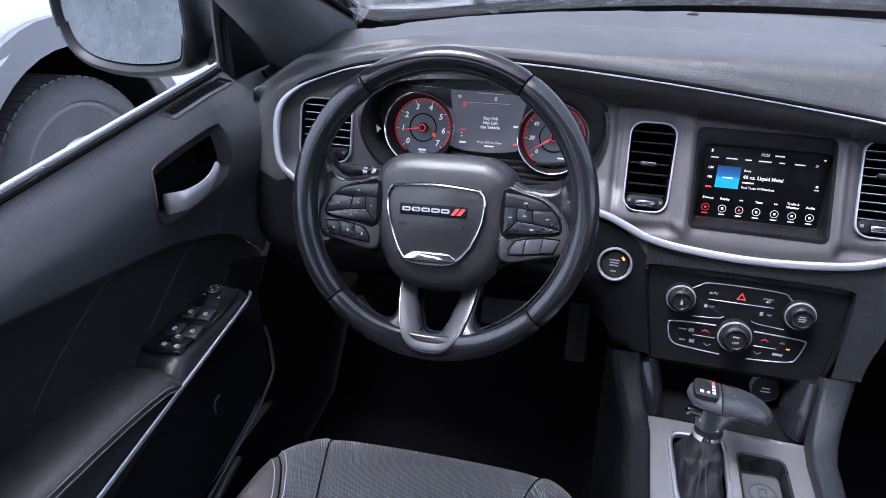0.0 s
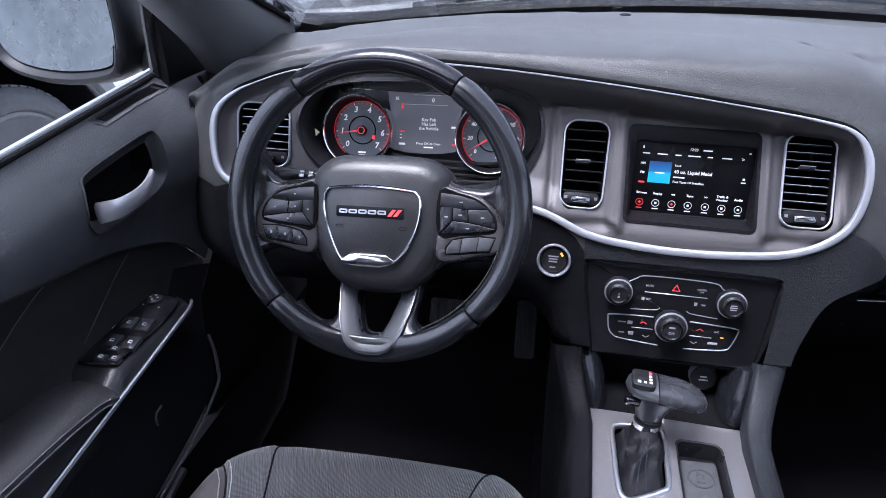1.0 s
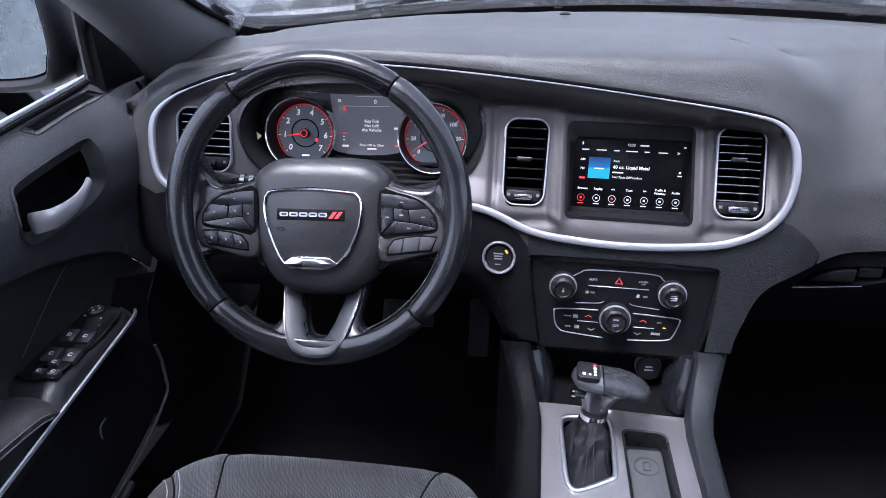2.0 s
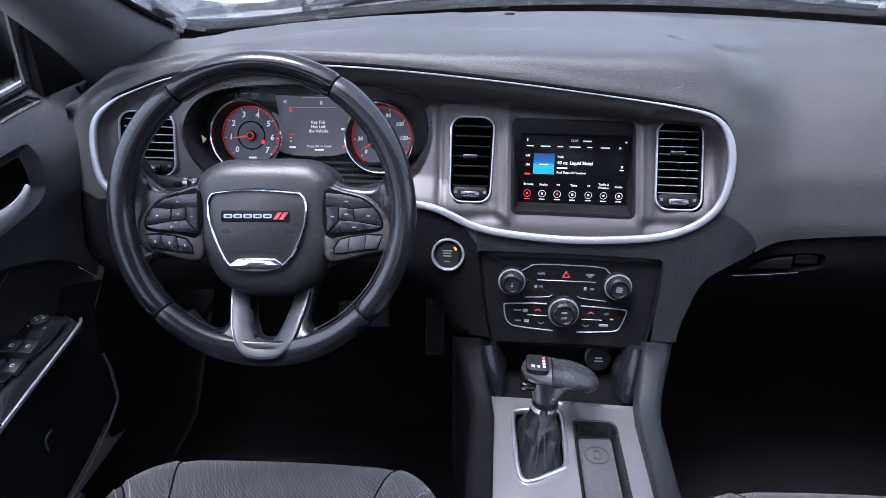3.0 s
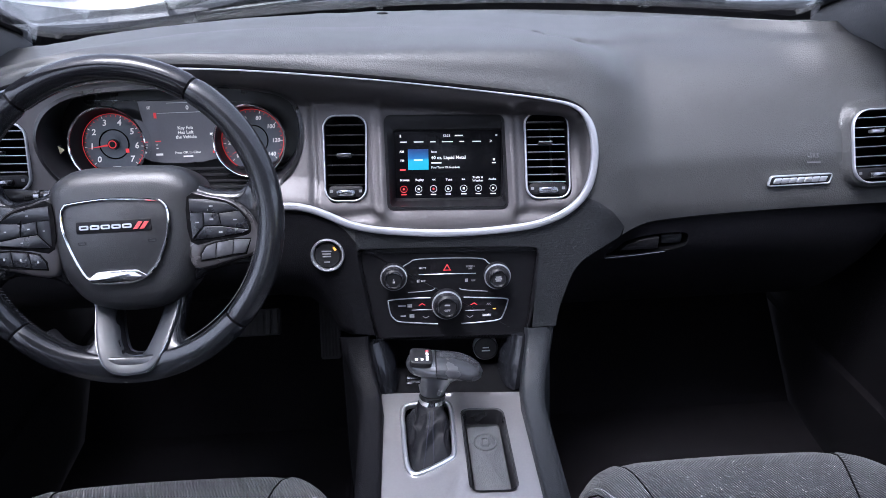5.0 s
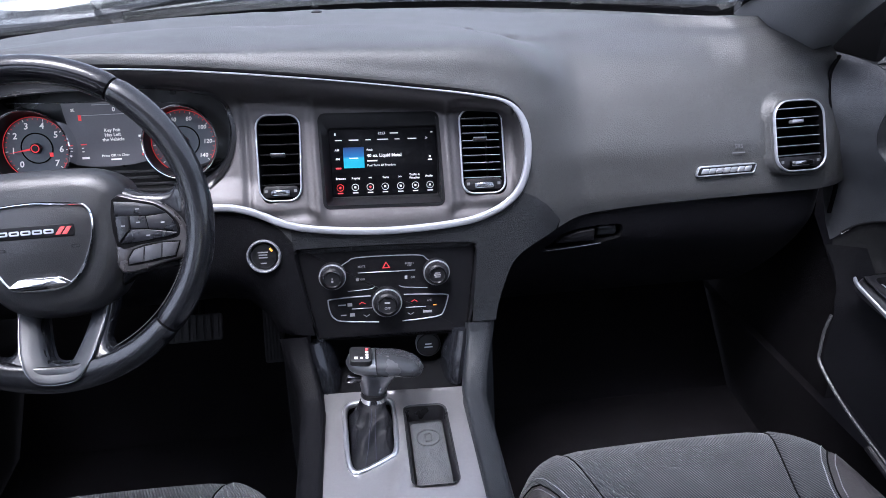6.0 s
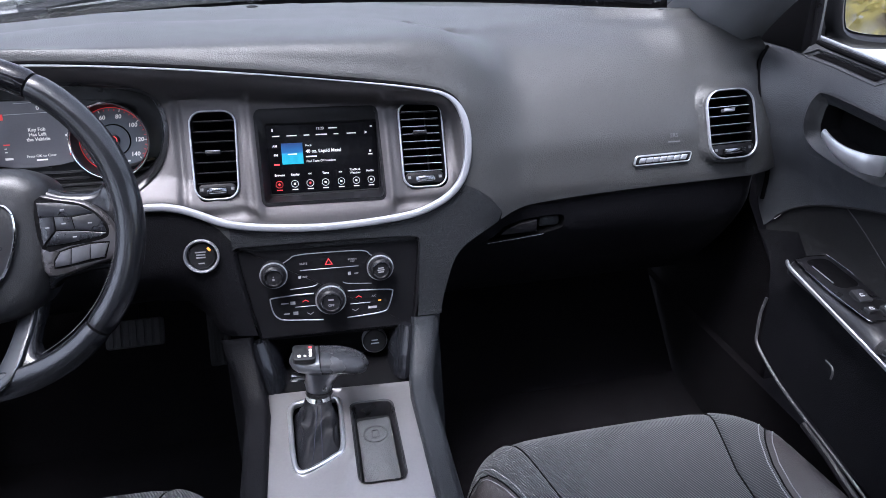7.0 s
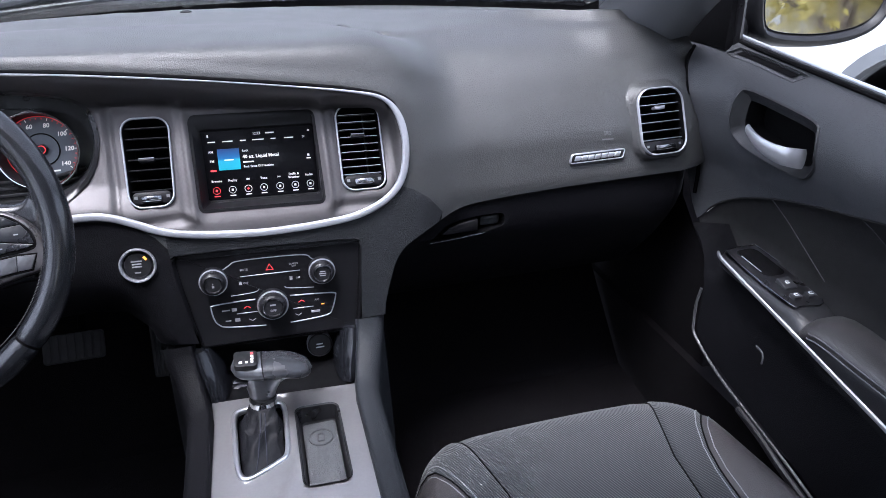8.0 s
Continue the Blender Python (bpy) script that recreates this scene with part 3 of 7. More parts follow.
ws = tagged(part("window_windscreen", bm, GLASS), "clear curved windscreen glass", "windscreen", kind="structure")
ws.visible_shadow = False
bm = bmesh.new()
rings(bm, [[Vector((x, shield_base(x) + dy - 0.004, 1.038 + dz)) for x in [-0.66 + 0.055 * i for i in range(25)]] for dy, dz in ((0.0, -0.03), (-0.006, 0.004), (0.03, 0.010), (0.032, -0.03))], closed=False)
tagged(part("trim_windscreen_base", bm, DEEP), "black seal along the windscreen base", "trim", kind="structure")
bm = bmesh.new()
rings(bm, [[Vector((x, shield_base(x) + dy, z)) for x in [-0.82 + 0.05 * i for i in range(33)]] for dy, z in ((0.03, 1.03), (0.08, 1.025), (0.16, 1.035), (0.20, 1.04))], closed=False)
cowl = tagged(part("cowl", bm, BLACK), "black plastic cowl below the windscreen", "cowl")
bm = bmesh.new()
rings(bm, [[Vector((x, shield_base(x) + 0.20 + dy, 1.062 + 0.022 * math.exp(-((abs(x) - 0.3) / 0.12) ** 2) * smooth(0, 0.1, dy) - 0.10 * dy * dy - 0.035 * (x / 0.9) ** 4)) for x in [-0.86 + 0.0573 * i for i in range(31)]] for dy in (0.0, 0.05, 0.12, 0.25, 0.45, 0.7, 0.95)], closed=False)
bmesh.ops.solidify(bm, geom=bm.faces[:], thickness=0.02)
bonnet = tagged(part("bonnet", bm, DARKPAINT), "pale grey painted bonnet with raised ridges", "bonnet")


def wiper(x0, x1, lift):
    w = thing("wiper", "black wiper resting at the windscreen base", "wiper", (x0, shield_base(x0) + 0.10, 1.05), "wipers")
    p = [Vector((x, shield_base(x) + 0.045 + 0.02 * k / 8, 1.062 + lift * math.sin(math.pi * k / 8))) for k, x in enumerate([x0 + (x1 - x0) * k / 8 for k in range(9)])]
    child("arm", tube(p, lambda t: 0.008 - 0.004 * t, 8), BLACK, w)
    child("blade", tube([q + Vector((0.05, -0.012, -0.012)) for q in p], 0.004, 6, squash=2.0), DEEP, w)
    return w


wiper(-0.48, 0.02, 0.012)
wiper(0.05, 0.50, 0.012)

# ---- outside ----
bm = bmesh.new()
bmesh.ops.create_grid(bm, x_segments=40, y_segments=40, size=400)
tagged(part("ground", bm, GROUND), "pale grey concrete car park", "ground", kind="structure")

# ---- doors ----
DOOR_D = [(0.34, 0.695), (0.42, 0.700), (0.50, 0.708), (0.58, 0.718), (0.62, 0.728), (0.66, 0.762), (0.70, 0.788), (0.76, 0.791), (0.80, 0.784), (0.83, 0.770), (0.86, 0.758), (0.90, 0.753), (0.93, 0.757), (0.97, 0.772), (0.99, 0.787), (1.01, 0.800)]


def door_d(y, z):
    z = z + 0.10 * max(0.0, 0.95 - y) * smooth(0.80, 0.96, z)
    return linear(z, DOOR_D) - 0.05 * smooth(0.86, 1.0, y) * smooth(1.03, 0.91, z)


INSERT = spline([(0.93, 0.695), (0.90, 0.735), (0.84, 0.765), (0.74, 0.797), (0.60, 0.828), (0.40, 0.865), (0.10, 0.88), (-0.25, 0.88)], 6)
HANDLE_HOLE = spline([(0.688, 0.866), (0.687, 0.885), (0.697, 0.916), (0.712, 0.928), (0.78, 0.936), (0.85, 0.941), (0.866, 0.934), (0.868, 0.90), (0.860, 0.872), (0.83, 0.858), (0.78, 0.850), (0.71, 0.848)], 4, True)
SLOT_CORNERS = [Vector(p) for p in ((0.775, 0.980), (0.793, 0.969), (0.942, 0.986), (0.926, 0.995))]
SLOT = dense(SLOT_CORNERS, 0.012)


STITCH = {-1: [(-0.2, 0.690), (0.39, 0.687), (0.526, 0.681), (0.575, 0.673), (0.60, 0.664)], 1: [(-0.2, 0.652), (0.46, 0.662), (0.56, 0.668), (0.585, 0.666), (0.60, 0.660)]}


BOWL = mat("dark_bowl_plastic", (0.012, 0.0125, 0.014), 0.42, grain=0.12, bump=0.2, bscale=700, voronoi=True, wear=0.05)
LINE = mat("grey_edge_plastic", (0.045, 0.046, 0.049), 0.42, grain=0.1)


def car_door(s):
    slope = 0.155 if s < 0 else 0.20
    fall = 0.0 if s < 0 else 0.09
    shift = 0.0 if s < 0 else 0.007
    hole = [Vector((q[0] + shift, q[1])) for q in HANDLE_HOLE]
    nm = "left" if s < 0 else "right"
    d = thing("door_1" if s < 0 else "door_2", "closed dark grey car door with silver handle and padded armrest" if s < 0 else "closed dark grey passenger door with a single window switch", "car door", (side(s, 0.76), 0.4, 0.36), "front doors", "structure")

    def surf(off):
        return lambda y, z: Vector((side(s, door_d(y, z) + off), y, z))

    ins = [Vector(p) for p in INSERT]
    upper = ins + [Vector((-0.25, 0.888)), Vector((0.2, 0.930)), Vector((0.6, 0.971)), Vector((0.8, 0.990)), Vector((0.93, 1.004)), Vector((1.0, 1.002)), Vector((1.06, 0.992)), Vector((1.06, 0.965)), Vector((1.0, 0.92)), Vector((0.975, 0.86)), Vector((0.965, 0.80)), Vector((0.945, 0.72))]
    child("upper_panel", sheet(upper, [hole, SLOT], (0.014, 0.012), surf(0), (-0.26, 0.68), (1.07, 1.01)), DOOR, d, "grained soft upper door panel", angle=60)
    low = [Vector(p) for p in reversed(INSERT)] + [Vector(p) for p in spline([(0.935, 0.685), (0.89, 0.65), (0.845, 0.61), (0.831, 0.56), (0.825, 0.53), (0.80, 0.513), (0.73, 0.492), (0.595, 0.466), (0.3, 0.41), (-0.25, 0.37)], 4)]
    brk = [(0.88, 0.700), (0.80, 0.660), (0.70, 0.640), (0.45, 0.590), (-0.25, 0.480)]
    n_in = len(INSERT)
    child("insert", sheet(low[:n_in] + [Vector((0.925, 0.688))] + [Vector(p) for p in brk], [], (0.02, 0.012), surf(0.005), (-0.26, 0.46), (0.95, 0.89)), SUEDE, d, "black suede-like insert with stitched seams", angle=60)
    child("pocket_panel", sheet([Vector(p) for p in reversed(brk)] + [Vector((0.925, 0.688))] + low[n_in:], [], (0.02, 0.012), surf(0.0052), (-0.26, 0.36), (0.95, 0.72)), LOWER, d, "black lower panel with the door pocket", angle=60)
    child("insert_edge", tube([surf(0.0)(*p) for p in INSERT[3:]], 0.0020, 6), SUEDE, d)
    for y0, z0, y1, z1 in ((0.80, 0.782, 0.66, 0.70), (0.62, 0.826, 0.46, 0.72), (0.42, 0.86, 0.26, 0.75)):
        child("seam", tube([surf(0.004)(y0 + (y1 - y0) * k / 6, z0 + (z1 - z0) * k / 6) for k in range(7)], 0.0008, 5), mat("insert_thread", (0.045, 0.045, 0.047), 0.8, grain=0.1), d)
    lower_edge = spline([(0.837, 0.605), (0.835, 0.575), (0.829, 0.545), (0.815, 0.522), (0.73, 0.492), (0.595, 0.466), (0.3, 0.41), (-0.25, 0.37)], 5)
    child("lower_edge", tube([surf(-0.003)(*p) for p in lower_edge], 0.0026, 8), LINE, d, "grey lower edge of the door panel")
    child("pocket_lip", tube([surf(-0.02)(*p) for p in spline([(0.66, 0.487), (0.60, 0.475), (0.51, 0.452), (0.2, 0.40), (-0.2, 0.36)], 4)], 0.006, 8), BLACK, d)
    child("door_seal", tube(spline([surf(-0.001)(*q) for q in ((1.02, 0.985), (0.995, 0.962), (0.955, 0.924), (0.936, 0.871), (0.937, 0.82), (0.941, 0.785), (0.944, 0.74))], 5), 0.0036, 8), DEEP, d, "black seal at the dash end")
    # window ledge and glass
    for off, z, r, m in ((0.010, 1.004, 0.004, DEEP), (0.017, 1.005, 0.0042, GLOSS), (0.0235, 1.003, 0.0035, DEEP), (0.030, 1.0045, 0.0052, HANDLE)):
        child("window_seal", tube([Vector((side(s, 0.785 + off), y, z - 0.10 * (0.95 - y))) for y in (0.965, 0.8, 0.6, 0.45, 0.2, -0.2)], r, 8), m, d)
    child("window_bar", tube([Vector((side(s, 0.795), 0.948, 0.98)), Vector((side(s, 0.79), 0.945, 1.08)), Vector((side(s, 0.775), 0.93, 1.15))], 0.009, 8), GLOSS, d)
    # defroster slot
    bm = bmesh.new()
    rings(bm, [[surf(-0.0006)(*p) for p in grown(SLOT, 0.0026)], [surf(-0.0016)(*p) for p in grown(SLOT, 0.0012)], [surf(-0.0006)(*p) for p in SLOT], [surf(0.0045)(*p) for p in grown(SLOT, -0.0012)]], cap1=True)
    child("defroster_frame", bm, DOOR, d, angle=30)

    def in_slot(a, b):
        lo0, lo1, up0, up1 = SLOT_CORNERS[1], SLOT_CORNERS[2], SLOT_CORNERS[0], SLOT_CORNERS[3]
        return lo0.lerp(lo1, a).lerp(up0.lerp(up1, a), b)
    slit = [in_slot(k / 12, 0.16) for k in range(1, 12)] + [in_slot(k / 12, 0.62) for k in range(11, 0, -1)]
    bm = bmesh.new()
    rings(bm, [[surf(0.0015)(*p) for p in slit], [surf(0.0042)(*p) for p in slit]], cap0=True)
    child("defroster_slot", bm, DEEP, d, "black demister slot")
    fin = [in_slot(k / 12, 0.72) for k in range(1, 12)]
    child("defroster_fin", tube([surf(0.0025)(*p) for p in fin], 0.0012, 6), BLACK, d)
    # handle with its bowl
    bm = bmesh.new()
    H = hole
    rings(bm, [[surf(-0.0015)(*p) for p in grown(H, 0.0035)], [surf(-0.003)(*p) for p in grown(H, 0.0015)], [surf(-0.001)(*p) for p in grown(H, -0.001)], [surf(0.007)(*p) for p in grown(H, -0.006)], [surf(0.013)(*p) for p in grown(H, -0.015)]])
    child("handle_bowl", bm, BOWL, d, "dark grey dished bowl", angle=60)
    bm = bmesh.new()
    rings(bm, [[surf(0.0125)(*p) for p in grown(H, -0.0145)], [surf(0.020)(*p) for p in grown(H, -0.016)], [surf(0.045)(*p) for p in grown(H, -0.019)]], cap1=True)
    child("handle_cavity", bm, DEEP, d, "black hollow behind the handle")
    bm = bmesh.new()
    lp = []
    for k in range(13):
        t = k / 12
        y = 0.817 + shift - 0.109 * t
        zc = 0.893 - 0.0040 * math.sin(math.pi * t) - 0.0165 * t
        h = 0.0070 + 0.0085 * t
        out = -0.004 - 0.016 * math.sin(math.pi * min(t * 0.8 + 0.1, 1)) + (0.012 * smooth(0.85, 1.0, t))
        row = []
        for a in range(10):
            th = 2 * math.pi * a / 10
            row.append(Vector((side(s, 0.753 + out + 0.005 * math.cos(th)), y, zc + h * math.sin(th))))
        lp.append(row)
    rings(bm, lp, cap0=True, cap1=True)
    child("handle", bm, HANDLE, d, "satin silver door handle", angle=50)
    # armrest
    def strip_z(y):
        return 0.687 - slope * (0.782 - y)

    bm, lp = bmesh.new(), []
    for y in (0.818, 0.817, 0.815, 0.811, 0.805, 0.797, 0.787, 0.775, 0.74, 0.70, 0.66, 0.635, 0.615, 0.60, 0.585, 0.5, 0.4, 0.2, -0.2):
        t = (0.818 - y) / 0.043
        nose = (1 - (1 - min(t, 1)) ** 2.5) ** 0.4
        zt = 0.678 + 0.0135 * (0.2 + 0.8 * min(1, t * 6) ** 0.5) - fall * (0.80 - max(y, 0.64)) * smooth(0.82, 0.78, y)
        zt += (linear(y, STITCH[s]) - 0.002 - zt) * smooth(0.628, 0.590, y)
        din = 0.752 - 0.0405 * nose
        zs = min(strip_z(y), zt - 0.012)
        mid = (zs + 0.004 + zt - 0.018) / 2
        lp.append([Vector((side(s, a), y, b)) for a, b in ((0.806, zs - 0.03), (0.806, zt + 0.001), (0.78, zt + 0.0005), (din + 0.026, zt), (din + 0.016, zt - 0.0015), (din + 0.008, zt - 0.006), (din + 0.003, max(zt - 0.013, mid)), (din + 0.001, min(zt - 0.018, max(zs + 0.004, mid))), (din, zs), (din + 0.006, zs - 0.010), (din + 0.04, zs - 0.016))])
    rings(bm, lp, cap0=True, cap1=True)
    child("switch_console", bm, mat("satin_black_housing", (0.014, 0.0142, 0.016), 0.36, grain=0.15, bump=0.2, bscale=700, wear=0.05, spec=0.4), d, "black switch housing on the armrest", angle=60)
    bm, lp = bmesh.new(), []
    for j, y in enumerate((0.606, 0.604, 0.599, 0.590, 0.575, 0.55, 0.5, 0.4, 0.2, -0.1, -0.2)):
        k = (0.15, 0.5, 0.75, 0.92, 1, 1, 1, 1, 1, 1, 1)[j]
        row = []
        for a, b in ((0.7085, -0.006), (0.7070, -0.001), (0.7085, 0.004), (0.714, 0.009), (0.726, 0.0125), (0.745, 0.014), (0.77, 0.013), (0.79, 0.010), (0.803, 0.004), (0.806, -0.006)):
            yy = y + 0.016 * (1 - ((a - 0.758) / 0.05) ** 2) * smooth(0.50, 0.60, y)
            row.append(Vector((side(s, a + 0.0025 * (1 - k)), yy, linear(y, STITCH[s]) - 0.004 + (b + 0.006) * k)))
        lp.append(row)
    rings(bm, lp, cap0=True, cap1=True)
    pad = child("armrest", bm, ARMPAD, d, "black padded leatherette armrest", angle=60)
    for off, zz in ((0.7063, -0.0015), (0.7080, 0.0055)):
        line = spline([Vector((side(s, off + 0.045 * smooth(0.588, 0.606, y) ** 2), y - 0.004 * smooth(0.58, 0.6, y), linear(y, STITCH[s]) + zz + 0.004 * smooth(0.585, 0.606, y))) for y in (0.598, 0.590, 0.575, 0.55, 0.5, 0.4, 0.2, -0.1)], 3)
        child("stitching", tube(line, 0.0010, 5), DARKTHREAD, pad)
    child("trim_strip", tube(spline([Vector((side(s, dd - 0.002), y, strip_z(y))) for y, dd in ((0.8075, 0.7195), (0.80, 0.7155), (0.79, 0.7125), (0.77, 0.7115), (0.70, 0.7115), (0.59, 0.7115), (0.44, 0.7115), (0.2, 0.7115), (-0.2, 0.7115))], 3), lambda t: 0.0027 * min(1.0, 0.25 + t * 12), 8, squash=1.35), HANDLE, d, "satin silver strip")
    # faint curved highlight by the door pocket, drawn as a thin grey tube
    child("pocket_glint", tube(spline([surf(-0.012)(*q) for q in ((0.654, 0.574), (0.655, 0.583), (0.661, 0.590), (0.675, 0.592))], 4), 0.0016, 8), LINE, d, "curved grey tube that draws a highlight on the door pocket")
    # switches
    y0, y1 = (0.806, 0.626) if s < 0 else (0.804, 0.638)
    L = y0 - y1
    yc = (y0 + y1) / 2
    M = basis((side(s, 0.7545), yc, 0.6928 - fall * (0.80 - yc)), (1, 0, 0), (0, 1, fall))
    if s < 0:
        ol = spline([(-0.030, -0.40 * L), (-0.016, -0.49 * L), (0.020, -0.48 * L), (0.032, -0.40 * L), (0.034, 0.20 * L), (0.026, 0.42 * L), (0.010, 0.49 * L), (-0.026, 0.50 * L), (-0.033, 0.44 * L)], 5, True)
    else:
        ol = spline([(-0.034, -0.40 * L), (-0.018, -0.5 * L), (0.030, -0.44 * L), (0.035, 0.40 * L), (0.024, 0.5 * L), (-0.016, 0.5 * L), (-0.034, 0.40 * L)], 5, True)
    ol = [Vector((q[0] * 0.90, q[1])) for q in ol]
    panel = child("switch_panel", plate(ol, 0.0015, M, 0.0008), GLOSS, d, "gloss black switch panel with silver outline")
    child("panel_outline", hoop(grown(ol, 0.0008), grown(ol, -0.0003), 0.0030, M, 0.0004), DARKCHROME, panel)
    knobs = [(-0.0095, 0.005), (0.0155, 0.004), (-0.0055, -0.040), (0.0225, -0.040), (0.0105, -0.058), (0.0035, -0.078), (0.0235, -0.078)] if s < 0 else [(0.000, -0.030), (0.014, -0.064), (-0.010, -0.062)]
    KEYTOP = mat("dark_switch_key", (0.026, 0.027, 0.030), 0.4, grain=0.1, wear=0.05)
    for i, (kx, ky) in enumerate(knobs):
        big = i < 4 if s < 0 else i == 0
        k = child("switch", box(0.021 if big else 0.015, 0.024 if big else 0.012, 0.008, M @ pose(kx, ky, 0.003, 10 if big else 0), 0.0016), KEYTOP, panel)
        top = M @ pose(kx, ky, 0.003, 10 if big else 0) @ pose(0, 0, 0.0042)
        child("symbol", joined(box(0.0062, 0.0016, 0.0006, top @ pose(0, -0.002, 0), 0), box(0.0016, 0.0046, 0.0006, top @ pose(-0.0026, 0, 0), 0), box(0.0050, 0.0012, 0.0006, top @ pose(0.0004, 0.0022, 0, 0, 0, -20), 0)), MARK, panel, smooth=False)
    if s < 0:
        mx, my = -0.014, 0.074
        child("mirror_switch", turned([(0.0125, 0), (0.0125, 0.004), (0.010, 0.006), (0.004, 0.0062)], M @ pose(mx, my, 0.001), 20), KEYTOP, panel)
        for a in range(4):
            child("symbol", box(0.0026, 0.0026, 0.0006, M @ pose(mx + 0.0062 * math.cos(a * 1.571), my + 0.0062 * math.sin(a * 1.571), 0.0075), 0), MARK, panel, smooth=False)
        for kx, ky in ((-0.024, 0.060), (0.004, 0.056)):
            child("symbol", box(0.003, 0.002, 0.0006, M @ pose(kx, ky, 0.002), 0), MARK, panel, smooth=False)
    else:
        child("grip_recess", plate(rounded(0.040, 0.080, 0.012, 4), 0.002, M @ pose(0.004, 0.036, 0.0), 0.0006), DEEP, panel)
        child("recess_edge", tube([M @ Vector((-0.014, 0.034 + 0.012 * k, 0.0022)) for k in range(-2, 3)], 0.0010, 6), TRIM, panel)
    child("pull_edge", tube([Vector((side(s, 0.800 - 0.001 * k), 0.600 - 0.021 * k, linear(0.55, STITCH[s]) + 0.013 - 0.001 * k)) for k in range(5)], lambda t: 0.0022 - 0.0014 * t, 6), TRIM, d, "slim silver pull edge")
    return d


def side_mirror(s):
    m = thing("side_mirror", "dark side mirror with smudged glass" if s < 0 else "dark side mirror reflecting the car park", "mirror", (side(s, 0.86), 0.98, 1.0), "side mirrors")
    M = basis((side(s, 0.99), 0.985, 1.072), (1, -0.10 if s < 0 else -0.055, 0), (0, 0.06 if s < 0 else 0.09, 1))
    o = spline([(s * x, z) for x, z in ((-0.132, 0.02), (-0.128, -0.05), (-0.10, -0.078), (0.0, -0.087), (0.09, -0.072), (0.132, -0.03), (0.138, 0.04), (0.12, 0.085), (0.0, 0.095), (-0.11, 0.085))][::s], 5, True)
    bm = bmesh.new()
    rings(bm, [flat(grown(o, -0.018), -0.004, M), flat(grown(o, -0.012), 0.008, M), flat(grown(o, -0.006), 0.013, M), flat(grown(o, 0.001), 0.010, M), flat(grown(o, 0.005), 0.0, M), flat(grown(o, 0.007), -0.02, M), flat(grown(o, 0.0), -0.07, M), flat(grown(o, -0.03), -0.10, M)], cap1=True)
    child("housing", bm, BLACK, m, angle=50)
    child("glass", plate(grown(o, -0.0175), 0.004, M, 0.0005), SMUDGED if s < 0 else MIRROR, m, "mirror glass", smooth=False)
    child("arm", tube([Vector((side(s, 0.80), 1.03, 1.0)), Vector((side(s, 0.86), 1.035, 1.015)), Vector((side(s, 0.90), 1.04, 1.03))], 0.035, 12, squash=0.8), BLACK, m)
    return m


for s in (-1, 1):
    car_door(s)
    side_mirror(s)
    bm = bmesh.new()
    rings(bm, [[Vector((side(s, 0.806 + e), 0.945, 0.97)), Vector((side(s, 0.806 + e), -0.15, 0.92)), Vector((side(s, 0.65 + e), -0.15, 1.38)), Vector((side(s, 0.65 + e), 0.45, 1.40)), Vector((side(s, 0.76 + e), 0.945, 1.20))] for e in (0, 0.004)], cap0=True, cap1=True)
    g = tagged(part("window_left" if s < 0 else "window_right", bm, GLASS, smooth=False), "clear side window glass, closed", "window", kind="structure")
    g.visible_shadow = False

# ---- seats ----


